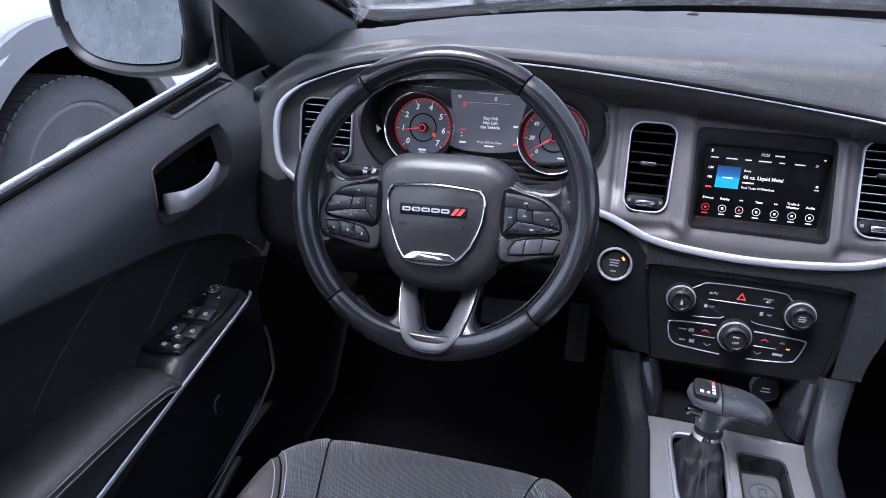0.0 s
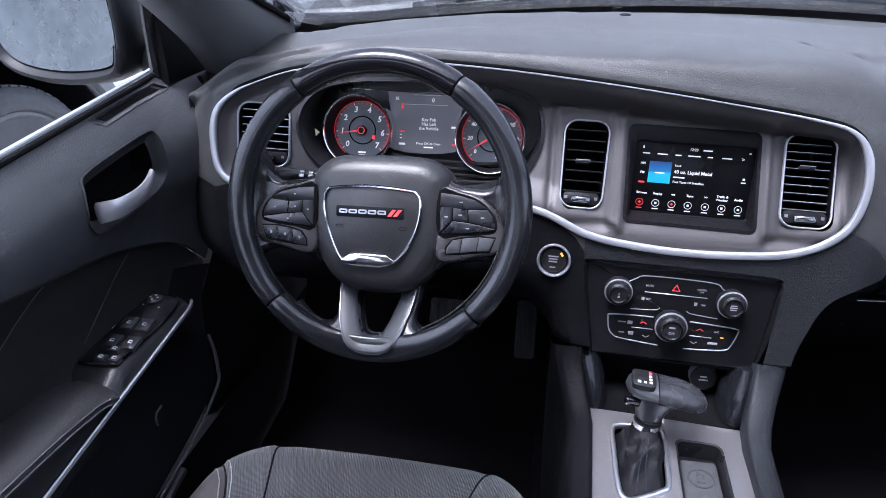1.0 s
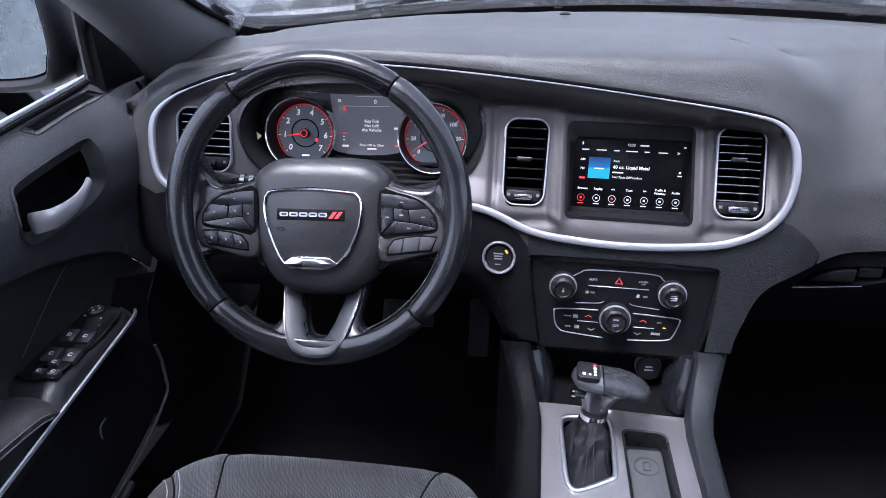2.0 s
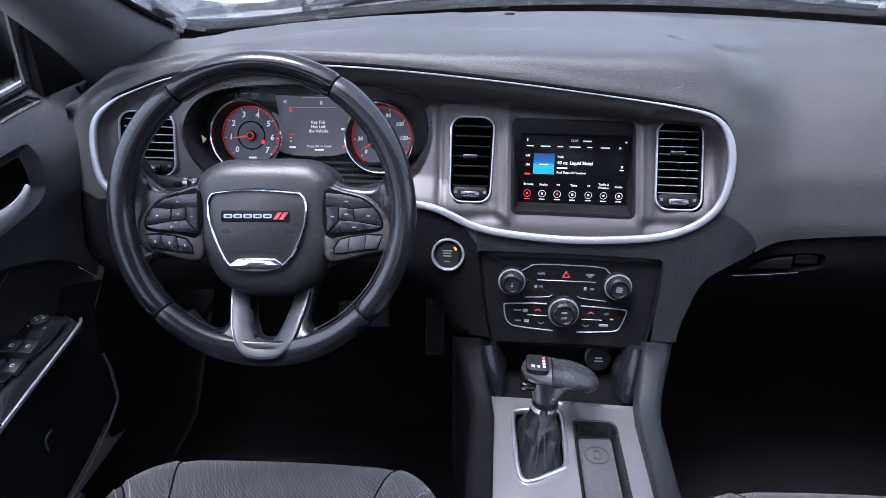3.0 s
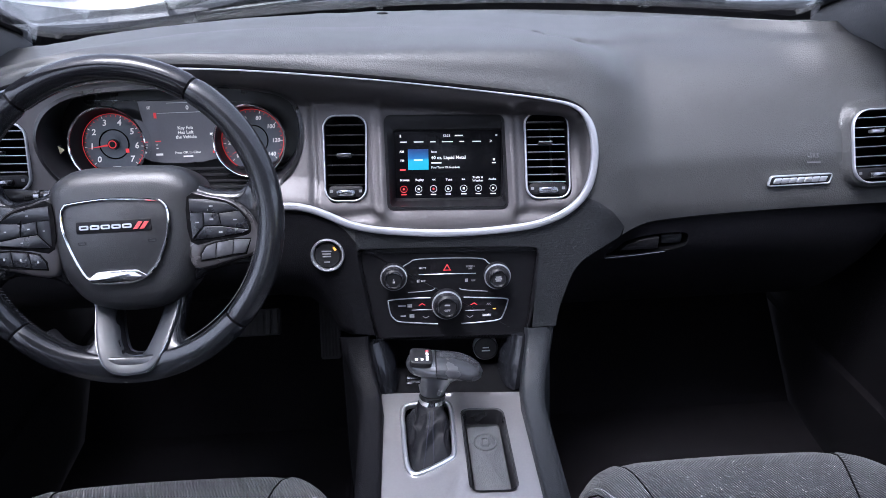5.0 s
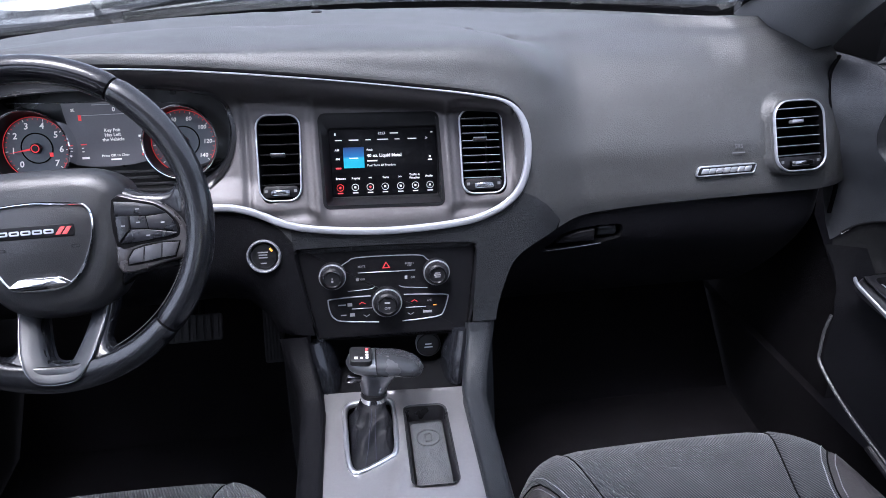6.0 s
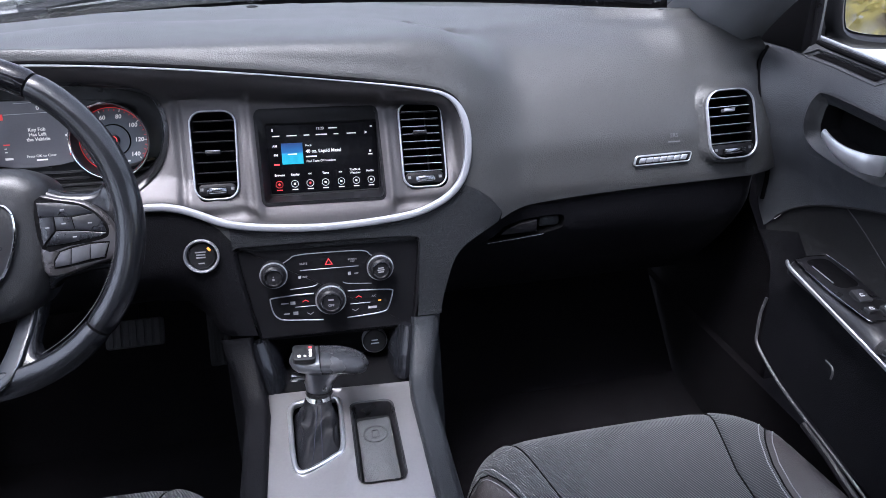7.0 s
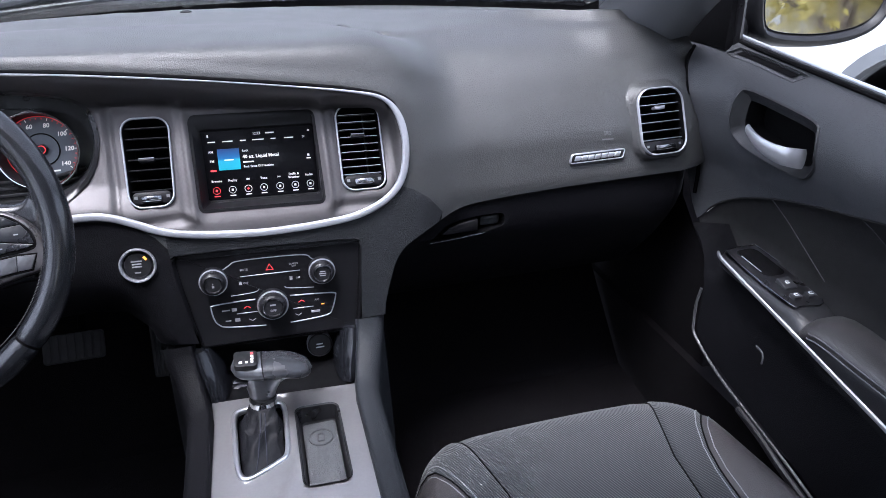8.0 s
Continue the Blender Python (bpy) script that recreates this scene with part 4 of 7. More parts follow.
def seat(cx, label, ZT):
    st = thing("car_seat", label, "seat", (cx, 0.4, 0.26), "front seats")
    W = 0.258

    def top(u, y):
        bol = 0.026 * smooth(0.50, 0.90, abs(u)) * smooth(0.73, 0.45, y)
        drop = 0.050 * max(0.0, (abs(u) - 0.82) / 0.18) ** 2
        front = 0.085 * max(0.0, (y - 0.66) / 0.095) ** 2.4
        return ZT - 0.020 * smooth(0.68, 0.2, y) + bol - drop - front

    def edge(u):
        return 0.752 - 0.013 * u * u - 0.10 * max(0.0, abs(u) - 0.62) ** 2 / 0.1444

    def spot(u, t):
        k = min(t, 1.0)
        q = Vector((cx + u * W * (1 - 0.03 * k), edge(u) - (1 - k) * 0.62, top(u, 0.752 - (1 - k) * 0.62)))
        if t > 1:
            q += Vector((0, 0.004 - 0.03 * ((t - 1) / 0.25) ** 2, -0.62 * (t - 1)))
        sink = 0.0035 * (math.exp(-((abs(u) - inner_seam(t)) / 0.014) ** 2) + math.exp(-((abs(u) - outer_seam(t)) / 0.014) ** 2))
        q.z -= sink
        return q

    def inner_seam(t):
        return linear(t, [(0.0, 0.44), (0.5, 0.45), (0.72, 0.49), (0.85, 0.57), (0.98, 0.66), (1.25, 0.68)])

    def outer_seam(t):
        return linear(t, [(0.0, 0.62), (0.55, 0.63), (0.65, 0.65), (0.72, 0.685), (0.80, 0.75), (0.87, 0.82), (0.93, 0.89), (1.0, 0.955), (1.25, 0.965)])

    TT = [k / 40 * 1.25 for k in range(41)]

    def panel_mesh(f0, f1):
        b, lp = bmesh.new(), []
        for t in TT:
            u0, u1 = f0(t), f1(t)
            lp.append([spot(u0 + (u1 - u0) * i / 12, t) for i in range(13)])
        rings(b, lp, closed=False)
        return b
    child("cushion_centre", panel_mesh(lambda t: -inner_seam(t), inner_seam), CLOTH, st, "ribbed grey cloth centre", angle=80)
    for sg in (-1, 1):
        child("cushion_facing", panel_mesh(lambda t: sg * inner_seam(t), lambda t: sg * outer_seam(t)), CLOTH, st, angle=80)
        b = panel_mesh(lambda t: sg * outer_seam(t), lambda t: sg * 1.0)
        e = [spot(sg, t) for t in TT]
        rings(b, [e, [Vector((cx + sg * (W + 0.002), q.y, q.z - 0.05)) for q in e], [Vector((cx + sg * (W - 0.01), q.y, 0.30)) for q in e]], closed=False)
        bmesh.ops.remove_doubles(b, verts=b.verts, dist=1e-6)
        child("bolster", b, VINYL, st, "smooth dark vinyl bolster", angle=80)
        child("seam", tube([spot(sg * inner_seam(t), t) + Vector((0, 0, 0.0008)) for t in TT], 0.0013, 5), DEEP, st)
        child("seam", tube([spot(sg * outer_seam(t), t) + Vector((0, 0, 0.0008)) for t in TT], 0.0013, 5), DEEP, st)
        child("seam", tube([spot(sg * 0.955, t) + Vector((0, 0, 0.0004)) for t in TT[:33]], 0.0012, 5), DEEP, st)
        lines = [(lambda t: outer_seam(t) - 0.024), (lambda t: outer_seam(t) + 0.026), (lambda t: 0.975)]
        for f in lines:
            b = bmesh.new()
            for k in range(150):
                t0 = 0.10 + 0.0059 * k
                if f(t0) > 0.99:
                    continue
                a0, a1 = spot(sg * f(t0), t0), spot(sg * f(t0 + 0.0038), t0 + 0.0038)
                up = Vector((0, 0, 0.0007))
                w = Vector((0.0009, 0, 0))
                vs = [b.verts.new(q) for q in (a0 - w + up * 0.2, a0 + up * 1.6, a0 + w + up * 0.2, a1 - w + up * 0.2, a1 + up * 1.6, a1 + w + up * 0.2)]
                for q in ((0, 1, 4, 3), (1, 2, 5, 4), (0, 2, 1), (3, 4, 5)):
                    b.faces.new([vs[i] for i in q])
            o = child("stitching", b, THREAD, st, "pale double stitching")
            o["kind"] = "stuff"
    bk = bmesh.new()
    rings(bk, [[Vector((cx + W * 0.98 * math.copysign(abs(math.cos(a)) ** 0.5, math.cos(a)), y + 0.07 * math.copysign(abs(math.sin(a)) ** 0.6, math.sin(a)), z)) for a in [k * math.pi / 8 for k in range(16)]] for y, z in ((0.10, 0.42), (0.06, 0.60), (0.0, 0.85), (-0.06, 1.02), (-0.075, 1.06))], cap0=True, cap1=True)
    child("backrest", bk, VINYL, st)
    child("seat_base", box(2 * W - 0.04, 0.5, 0.06, pose(cx, 0.42, 0.29), 0.01), DEEP, st)
    return st


seat(-0.405, "grey cloth and vinyl driver seat with pale stitching", 0.534)
seat(0.380, "grey cloth and vinyl passenger seat with pale stitching", 0.517)

# ---- centre console ----
# Out of view: a bulkhead added to close the cabin against light from behind.
bm = bmesh.new()
rings(bm, [[Vector((x, y, z)) for x, z in ((side(-1, 0.80), 0.2), (side(1, 0.80), 0.2), (side(1, 0.74), 0.98), (side(-1, 0.74), 0.98))] for y in (-1.1, -1.16)], cap0=True, cap1=True)
tagged(part("wall_rear", bm, VINYL), "unseen dark rear bulkhead, added to block light below the rear window", "wall", kind="structure")
bm = bmesh.new()
rings(bm, [[Vector((side(-1, 0.76), y, 0.98)), Vector((side(1, 0.76), y, 0.98)), Vector((side(1, 0.64), y + 0.04, 1.41)), Vector((side(-1, 0.64), y + 0.04, 1.41))] for y in (-1.13, -1.136)], cap0=True, cap1=True)
rear = tagged(part("window_rear", bm, GLASS, smooth=False), "clear rear window glass", "window", kind="structure")
rear.visible_shadow = False
# Unseen side walls without windows, added to keep rear light out.
for s, nm in ((-1, "wall_rear_left"), (1, "wall_rear_right")):
    bm = bmesh.new()
    rings(bm, [[Vector((side(s, d), y, z)) for y, z in ((-0.12, 0.20), (-1.15, 0.20), (-1.15, 1.40), (-0.12, 1.42))] for d in (0.765, 0.80)], cap0=True, cap1=True)
    tagged(part(nm, bm, VINYL), "unseen dark rear side wall, added to block light from behind", "wall", kind="structure")
console = thing("centre_console", "dark centre console with a brushed silver top plate", "console", (-0.012, 0.6, 0.26))
PZ = 0.578


def console_wall(s):
    """Flank that runs down from the dash and sweeps back beside the console."""
    line = spline([(0.8338, 0.6555), (0.8312, 0.6505), (0.8265, 0.642), (0.814, 0.628), (0.797, 0.615), (0.775, 0.604), (0.745, 0.596), (0.65, 0.588), (0.5, 0.586), (0.25, 0.586)], 4)
    bm, lp = bmesh.new(), []
    for i, c in enumerate(line):
        a, b = line[max(i - 1, 0)], line[min(i + 1, len(line) - 1)]
        t = Vector((0, b[0] - a[0], b[1] - a[1])).normalized()
        n = Vector((0, t.z, -t.y)) if t.z > 0 else Vector((0, t.z, -t.y))
        y = c[0]
        x = linear(y, [(0.25, 0.102), (0.745, 0.103), (0.775, 0.1075), (0.80, 0.114), (0.826, 0.121), (0.84, 0.124)])
        w = linear(y, [(0.25, 0.029), (0.745, 0.030), (0.80, 0.034), (0.833, 0.040)])
        o = Vector((0, y, c[1]))
        lp.append([o + Vector((-0.012 + s * e, 0, 0)) - n * f for e, f in ((x - 0.006, 0.03), (x - 0.004, 0.004), (x - 0.002, 0.001), (x + 0.002, 0.0), (x + w * 0.6, 0.001), (x + w * 0.85, 0.005), (x + w * 0.97, 0.013), (x + w, 0.024), (x + w + 0.003, 0.06))] + [Vector((-0.012 + s * (x + w + 0.005), min(y + 0.02, 0.85), 0.42)), Vector((-0.012 + s * (x + w + 0.005), min(y + 0.02, 0.85), 0.28))])
    rings(bm, lp, closed=False)
    return bm


# The left flank lies in shade, which its darker material carries as colour.
child("side_wall", console_wall(-1), LOWER, console, "grained side with its shade put into the black colour", angle=60)
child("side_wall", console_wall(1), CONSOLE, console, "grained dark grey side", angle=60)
BOOT = spline([(-0.074, 0.765), (-0.050, 0.767), (-0.026, 0.766), (-0.017, 0.757), (-0.016, 0.71), (-0.018, 0.664), (-0.029, 0.651), (-0.062, 0.633), (-0.073, 0.636), (-0.078, 0.657), (-0.081, 0.71), (-0.082, 0.752)], 7, True)
TRAY = [Vector((p[0], p[1])) for p in rounded(0.056, 0.150, 0.010, 4, 0.029, 0.672)]


def cplate(x, y):
    ridge = 0.004 * math.exp(-((x + 0.004 + 0.25 * max(0.66 - y, 0)) / 0.006) ** 2)
    return Vector((x, y, PZ - 0.004 * smooth(0.02, 0.09, x) + ridge * 0.6))


child("top_plate", sheet([Vector(p) for p in ((-0.114, 0.25), (0.092, 0.25), (0.090, 0.788), (-0.114, 0.796))], [BOOT, TRAY], (0.008, 0.008), cplate, (-0.115, 0.25), (0.095, 0.80)), PLATE, console, "brushed silver top plate", angle=60)
bm = bmesh.new()
T = TRAY
rings(bm, [[cplate(*p) + Vector((0, 0, 0.002)) for p in grown(T, 0.003)], [cplate(*p) + Vector((0, 0, 0.001)) for p in T], [cplate(*p) - Vector((0, 0, 0.012)) for p in grown(T, -0.002)], [cplate(*p) - Vector((0, 0, 0.022)) for p in grown(T, -0.004)]], cap1=True)
child("tray", bm, GLOSS, console, "black storage tray")
M = basis((0.029, 0.667, PZ - 0.0195), (1, 0, 0), (0, 1, 0))
matt = child("tray_mat", plate(rounded(0.046, 0.130, 0.006, 4), 0.002, M, 0.0006), mat("ribbed_rubber", (0.05, 0.052, 0.055), 0.6, grain=0.2, bump=0.7, bscale=300, stretch=(4, 1, 1)), console, "ribbed rubber mat with a round phone mark")
child("phone_mark", hoop([Vector((0.017 * math.cos(a * math.pi / 12), 0.034 + 0.017 * math.sin(a * math.pi / 12))) for a in range(24)], [Vector((0.0145 * math.cos(a * math.pi / 12), 0.034 + 0.0145 * math.sin(a * math.pi / 12))) for a in range(24)], 0.003, M, 0.0003, 0.0018), EMBOSSRUBBER, matt)
child("phone_mark", hoop(rounded(0.010, 0.016, 0.002, 3, 0, 0.034), rounded(0.007, 0.013, 0.0015, 3, 0, 0.034), 0.003, M, 0.0003, 0.0018), EMBOSSRUBBER, matt)
# cubby under the climate panel
bm = bmesh.new()
rings(bm, [[Vector((-0.125, y, z)), Vector((0.101, y, z)), Vector((0.106, y2, z2)), Vector((-0.130, y2, z2))] for y, z, y2, z2 in ((0.795, 0.571, 0.850, 0.640), (0.888, 0.566, 0.886, 0.640))], cap1=True)
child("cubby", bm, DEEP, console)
for s in (-1, 1):
    bm, lp = bmesh.new(), []
    for k in range(11):
        t = k / 10
        z = 0.574 + 0.066 * t
        x0 = linear(z, [(0.574, 0.096), (0.60, 0.101), (0.63, 0.110), (0.66, 0.116)])
        y0 = 0.790 + 0.042 * t ** 1.3
        row = [Vector((-0.012 + s * (x0 + 0.006), y0 + 0.006, z)), Vector((-0.012 + s * x0, y0 + 0.003, z)), Vector((-0.012 + s * (x0 - 0.006), y0 + 0.006, z)), Vector((-0.012 + s * (x0 - 0.013), y0 + 0.014, z)), Vector((-0.012 + s * (x0 - 0.017), y0 + 0.026, z)), Vector((-0.012 + s * (x0 - 0.019), y0 + 0.06, z)), Vector((-0.012 + s * (x0 + 0.006), y0 + 0.06, z))]
        lp.append(row)
    rings(bm, lp, cap0=True, cap1=True)
    child("cubby_cheek", bm, PIANO, console, "glossy curved side of the cubby")
outlet = thing("power_outlet", "round black power outlet in the cubby", "socket", (0.049, 0.872, 0.598))
M = basis((0.049, 0.872, 0.598), (1, 0, 0), (0, 0.25, 1))
child("cap", turned([(0.0185, -0.01), (0.0185, 0.004), (0.017, 0.0055), (0.004, 0.006)], M, 28), GLOSS, outlet)
child("ring", turned([(0.0195, -0.01), (0.0198, 0.003), (0.0186, 0.0046)], M, 28, False), GREYMARK, outlet)
for k, w in ((0.002, 0.010), (-0.003, 0.013)):
    bar("printed_mark", w, 0.002, M @ pose(0, k, 0.0062), MARK, outlet)

# ---- air vents ----


VANE = mat("satin_black_vane", (0.005, 0.005, 0.0055), 0.35, grain=0.1, spec=0.35)


def air_vent(label, M, w, h, r, slats, knob_at, taper=0.0, wheel=True, vanes=(), bright=False, tilt=12):
    v = thing("air_vent", label, "air vent", M.translation, "dash vents")
    o = rounded(w, h, r, 5, 0, 0, taper)
    child("frame", hoop(grown(o, 0.0022), grown(o, -0.0002), 0.0035, M, 0.0010, base=-0.004), TRIM, v, "thin satin silver frame", angle=60)
    bm = bmesh.new()
    rings(bm, [flat(o, 0.001, M), flat(grown(o, -0.0015), -0.004, M), flat(grown(o, -0.004), -0.055, M)], cap1=True)
    child("duct", bm, DEEP, v)
    top, bottom = h / 2 - 0.010, -h / 2 + (0.024 if wheel else 0.01)
    for k in range(slats):
        y = top + (bottom - top) * k / (slats - 1)
        ww = w * (1 - taper * (0.5 - y / h)) - 0.005
        sl = child("slat", box(ww, 0.0016, 0.016, M @ pose(0, y, -0.013, tilt), 0.0005, 1), VANE, v)
        child("slat_edge", box(ww - 0.002, 0.0006, 0.0006, M @ pose(0, y + 0.0008 - 0.0078 * math.sin(radians(tilt)), -0.0050), 0), HANDLE if bright else GLOSS, sl, smooth=False)
    for x in vanes:
        child("vane", box(0.0012, h * 0.75, 0.014, M @ pose(x, 0.008, -0.030), 0.0004, 1), VANE, v)
    y = knob_at
    child("tab", box(0.020, 0.0052, 0.010, M @ pose(-0.002, y, -0.004), 0.0018, 2), HANDLE if "bright" in label else GLOSS, v)
    child("tab_edge", box(0.020, 0.0012, 0.0016, M @ pose(-0.002, y + 0.0022, 0.001), 0.0004, 1), TRIM, v)
    if wheel:
        yb = -h / 2 + 0.0125
        wb = w * (1 - taper * 0.9)
        child("shelf", plate(rounded(wb - 0.006, 0.017, 0.006, 4, 0, yb), -0.002, M, 0.001, base=-0.03), FASCIA, v)
        bm = bmesh.new()
        rings(bm, [[M @ Vector((wb * 0.27 * math.sin(a), yb - 0.002 + rr * math.cos(b), 0.000 + 0.006 * math.cos(a * 1.3) + rr * math.sin(b) * 0.8)) for b in [k * math.pi / 4 for k in range(8)]] for a, rr in [(-1.0 + 0.2 * i, 0.0042) for i in range(11)]], cap0=True, cap1=True)
        child("thumbwheel", bm, DARKCHROME, v, "ridged chrome thumbwheel")
        for sx in (-1, 1):
            child("symbol", box(0.0042, 0.0040, 0.0006, M @ pose(sx * wb * 0.37, yb + 0.001, -0.0014), 0), EMBOSS, v, smooth=False)
    return v


def on_dish(x, z, up, lift=0.002):
    p = surround(x, z)
    return basis(p + Vector((0, -lift, lift * 0.4)), (1, 0, -0.03), (0, up, 1))


air_vent("tall black air vent with horizontal slats beside the screen", on_dish(-0.148, 0.902, 0.55), 0.060, 0.121, 0.017, 7, 0.004, 0.08)
air_vent("tall black air vent with a silver tab beside the screen", on_dish(0.143, 0.895, 0.55), 0.061, 0.122, 0.016, 9, 0.018, 0.0, vanes=(0.012,), bright=True)
air_vent("black air vent at the driver's end of the dashboard", on_dish(-0.619, 0.928, 0.28), 0.080, 0.090, 0.018, 6, 0.006, 0.0, bright=True, tilt=1)
pv = Vector((0.643, dash_face(0.643, 0.886), 0.886))
collar_M = basis(pv + Vector((0, 0.0005, 0.0)), (1, 0.05, 0), (0, 0.42, 1))
air_vent("black air vent with bright frame at the passenger end", collar_M @ pose(0, 0, 0.006), 0.082, 0.106, 0.024, 6, 0.022, 0.0, vanes=(), bright=True, tilt=7)
co = rounded(0.092, 0.116, 0.028, 6)
bm = bmesh.new()
rings(bm, [[Vector((q[0], dash_face(*q) - 0.0004, q[1])) for q in grown(PVENT, 0.006)], [Vector((q[0], dash_face(*q) - 0.0012, q[1])) for q in PVENT], flat(grown(co, 0.002), 0.0016, collar_M), flat(grown(co, -0.001), 0.0032, collar_M), flat(grown(co, -0.003), 0.004, collar_M), flat(grown(co, -0.005), -0.02, collar_M)])
child("vent_collar", bm, PAD, dashboard, "raised collar round the vent", angle=80)

# ---- touch screen ----
SM = basis((-0.005, 0.938, 0.895), (1, 0, -0.03), (0, 0.2, 1))
screen = thing("touch_screen", "lit touch screen with white radio menu on black", "screen", SM.translation)
so = rounded(0.1565, 0.0985, 0.002, 3, 0.0055, -0.0132)
bm = bmesh.new()
hole = SCREEN_HOLE
face = [Vector((0.0055 + (p[0] + 0.004) * 0.952, -0.0132 + (p[1] - 0.8925 + 0.03 * (p[0] + 0.004)) * 0.887)) for p in hole]
rings(bm, [[surround(*p) + Vector((0, -0.001, 0)) for p in grown(hole, 0.003)], [surround(*p) + Vector((0, -0.002, 0.0005)) for p in grown(hole, -0.001)], flat(grown(face, 0.001), 0.004, SM), flat(grown(face, -0.002), 0.0, SM)])
child("frame", bm, FASCIA, screen, "satin black frame", angle=30)
child("display", plate(so, 0.001, SM, 0.0003, base=-0.004), mat("display_glass", (0.004, 0.004, 0.005), 0.22, grain=0.05, spec=0.12), screen)
SZ = 0.0014
ICON = [(-0.0605, REDGLOW), (-0.0385, WHITEGLOW), (-0.0165, WHITEGLOW), (0.0055, WHITEGLOW), (0.0285, WHITEGLOW), (0.0505, WHITEGLOW), (0.0725, WHITEGLOW)]
for k, (x, m) in enumerate(ICON):
    c = [Vector((x + 0.0052 * math.cos(a * math.pi / 10), -0.0490 + 0.0052 * math.sin(a * math.pi / 10))) for a in range(20)]
    child("icon", hoop(c, [Vector((x, -0.0490)) + (p - Vector((x, -0.0490))) * 0.91 for p in c], 0.0004, SM @ pose(0, 0, SZ), 0.0001), m, screen, smooth=False)
    bar("icon_mark", 0.0028, 0.0028, SM @ pose(x, -0.049, SZ, 0, 0, 45 if k in (0, 2) else 0), REDGLOW if k == 2 else m, screen)
    bar("icon_label", 0.0080, 0.0012, SM @ pose(x, -0.0572, SZ), m, screen)
for txt, x, y, sz in (("Browse", -0.059, -0.0355, 0.0046), ("Replay", -0.037, -0.0355, 0.0046), ("Tune", 0.0065, -0.0355, 0.0046), ("Traffic &", 0.0495, -0.0328, 0.0044), ("Weather", 0.0495, -0.0376, 0.0044), ("Audio", 0.0712, -0.0355, 0.0046), ("AM", -0.0622, 0.0062, 0.0046), ("FM", -0.0618, -0.0069, 0.0046), ("12:23", 0.0030, 0.0290, 0.0050)):
    lettering("lettering", txt, sz, SM @ pose(x, y, SZ), WHITEGLOW, screen, bold=0.012)
for txt, x, y, sz in (("Rock", -0.0195, 0.0056, 0.0042), ("40 oz. Liquid Metal", -0.0195, -0.0030, 0.0066), ("Foul Taste Of Freedom", -0.0195, -0.0172, 0.0044)):
    lettering("lettering", txt, sz, SM @ pose(x, y, SZ), WHITEGLOW, screen, "LEFT", bold=0.02 if sz > 0.005 else 0.008)
for x, w in ((-0.0596, 0.010), (-0.0376, 0.014), (-0.0166, 0.008), (0.0044, 0.016), (0.0254, 0.007), (0.0474, 0.013)):
    bar("preset_mark", w, 0.0015, SM @ pose(x, 0.0203, SZ), WHITEGLOW, screen)
for x, y, w, h, m in ((0.0212, 0.029, 0.012, 0.0018, WHITEGLOW), (-0.0614, -0.0203, 0.008, 0.0022, REDGLOW), (-0.0120, -0.0105, 0.015, 0.0018, WHITEGLOW), (0.0733, -0.0065, 0.003, 0.003, WHITEGLOW), (0.0733, -0.0112, 0.006, 0.0016, WHITEGLOW), (-0.0639, 0.029, 0.002, 0.004, WHITEGLOW), (0.0762, 0.029, 0.003, 0.002, WHITEGLOW)):
    bar("screen_mark", w, h, SM @ pose(x, y, SZ), m, screen)
lettering("arrow", ">", 0.007, SM @ pose(0.0684, 0.0203, SZ), WHITEGLOW, screen, bold=0.02)
for x in (-0.016, 0.0281):
    lettering("arrow", "<<" if x < 0 else ">>", 0.0042, SM @ pose(x, -0.0355, SZ), WHITEGLOW, screen, bold=0.03)


def cover_art():
    m = bpy.data.materials.new("blue_cover_art")
    m.use_nodes = True
    n, l = m.node_tree.nodes, m.node_tree.links
    co, sp = n.new("ShaderNodeTexCoord"), n.new("ShaderNodeSeparateXYZ")
    l.new(co.outputs["Generated"], sp.inputs[0])
    ra = n.new("ShaderNodeValToRGB")
    ra.color_ramp.elements[0].color = (0.01, 0.30, 0.40, 1)
    ra.color_ramp.elements[1].color = (0.01, 0.03, 0.12, 1)
    e = ra.color_ramp.elements.new(0.45)
    e.color = (0.02, 0.33, 0.45, 1)
    e = ra.color_ramp.elements.new(0.55)
    e.color = (0.01, 0.12, 0.30, 1)
    l.new(sp.outputs[2], ra.inputs[0])
    b = n["Principled BSDF"]
    l.new(ra.outputs[0], b.inputs["Base Color"])
    l.new(ra.outputs[0], b.inputs["Emission Color"])
    b.inputs["Emission Strength"].default_value = 0.03
    return m


child("cover_art", box(0.0300, 0.0300, 0.0004, SM @ pose(-0.0385, -0.0052, SZ), 0), cover_art(), screen, "small blue cover picture", smooth=False)
bar("cover_mark", 0.013, 0.0016, SM @ pose(-0.0385, -0.006, SZ + 0.0004), WHITEGLOW, screen)

# ---- instrument cluster ----
cluster = thing("instrument_cluster", "lit instrument cluster with two round red-rimmed gauges", "gauges", (-0.385, 0.975, 0.925))


def gauge_plane(x, z, lift=0.0):
    return basis((x, 0.962 + 0.25 * (z - 0.925) - lift, z + lift * 0.25), (1, 0, 0), (0, 0.25, 1))


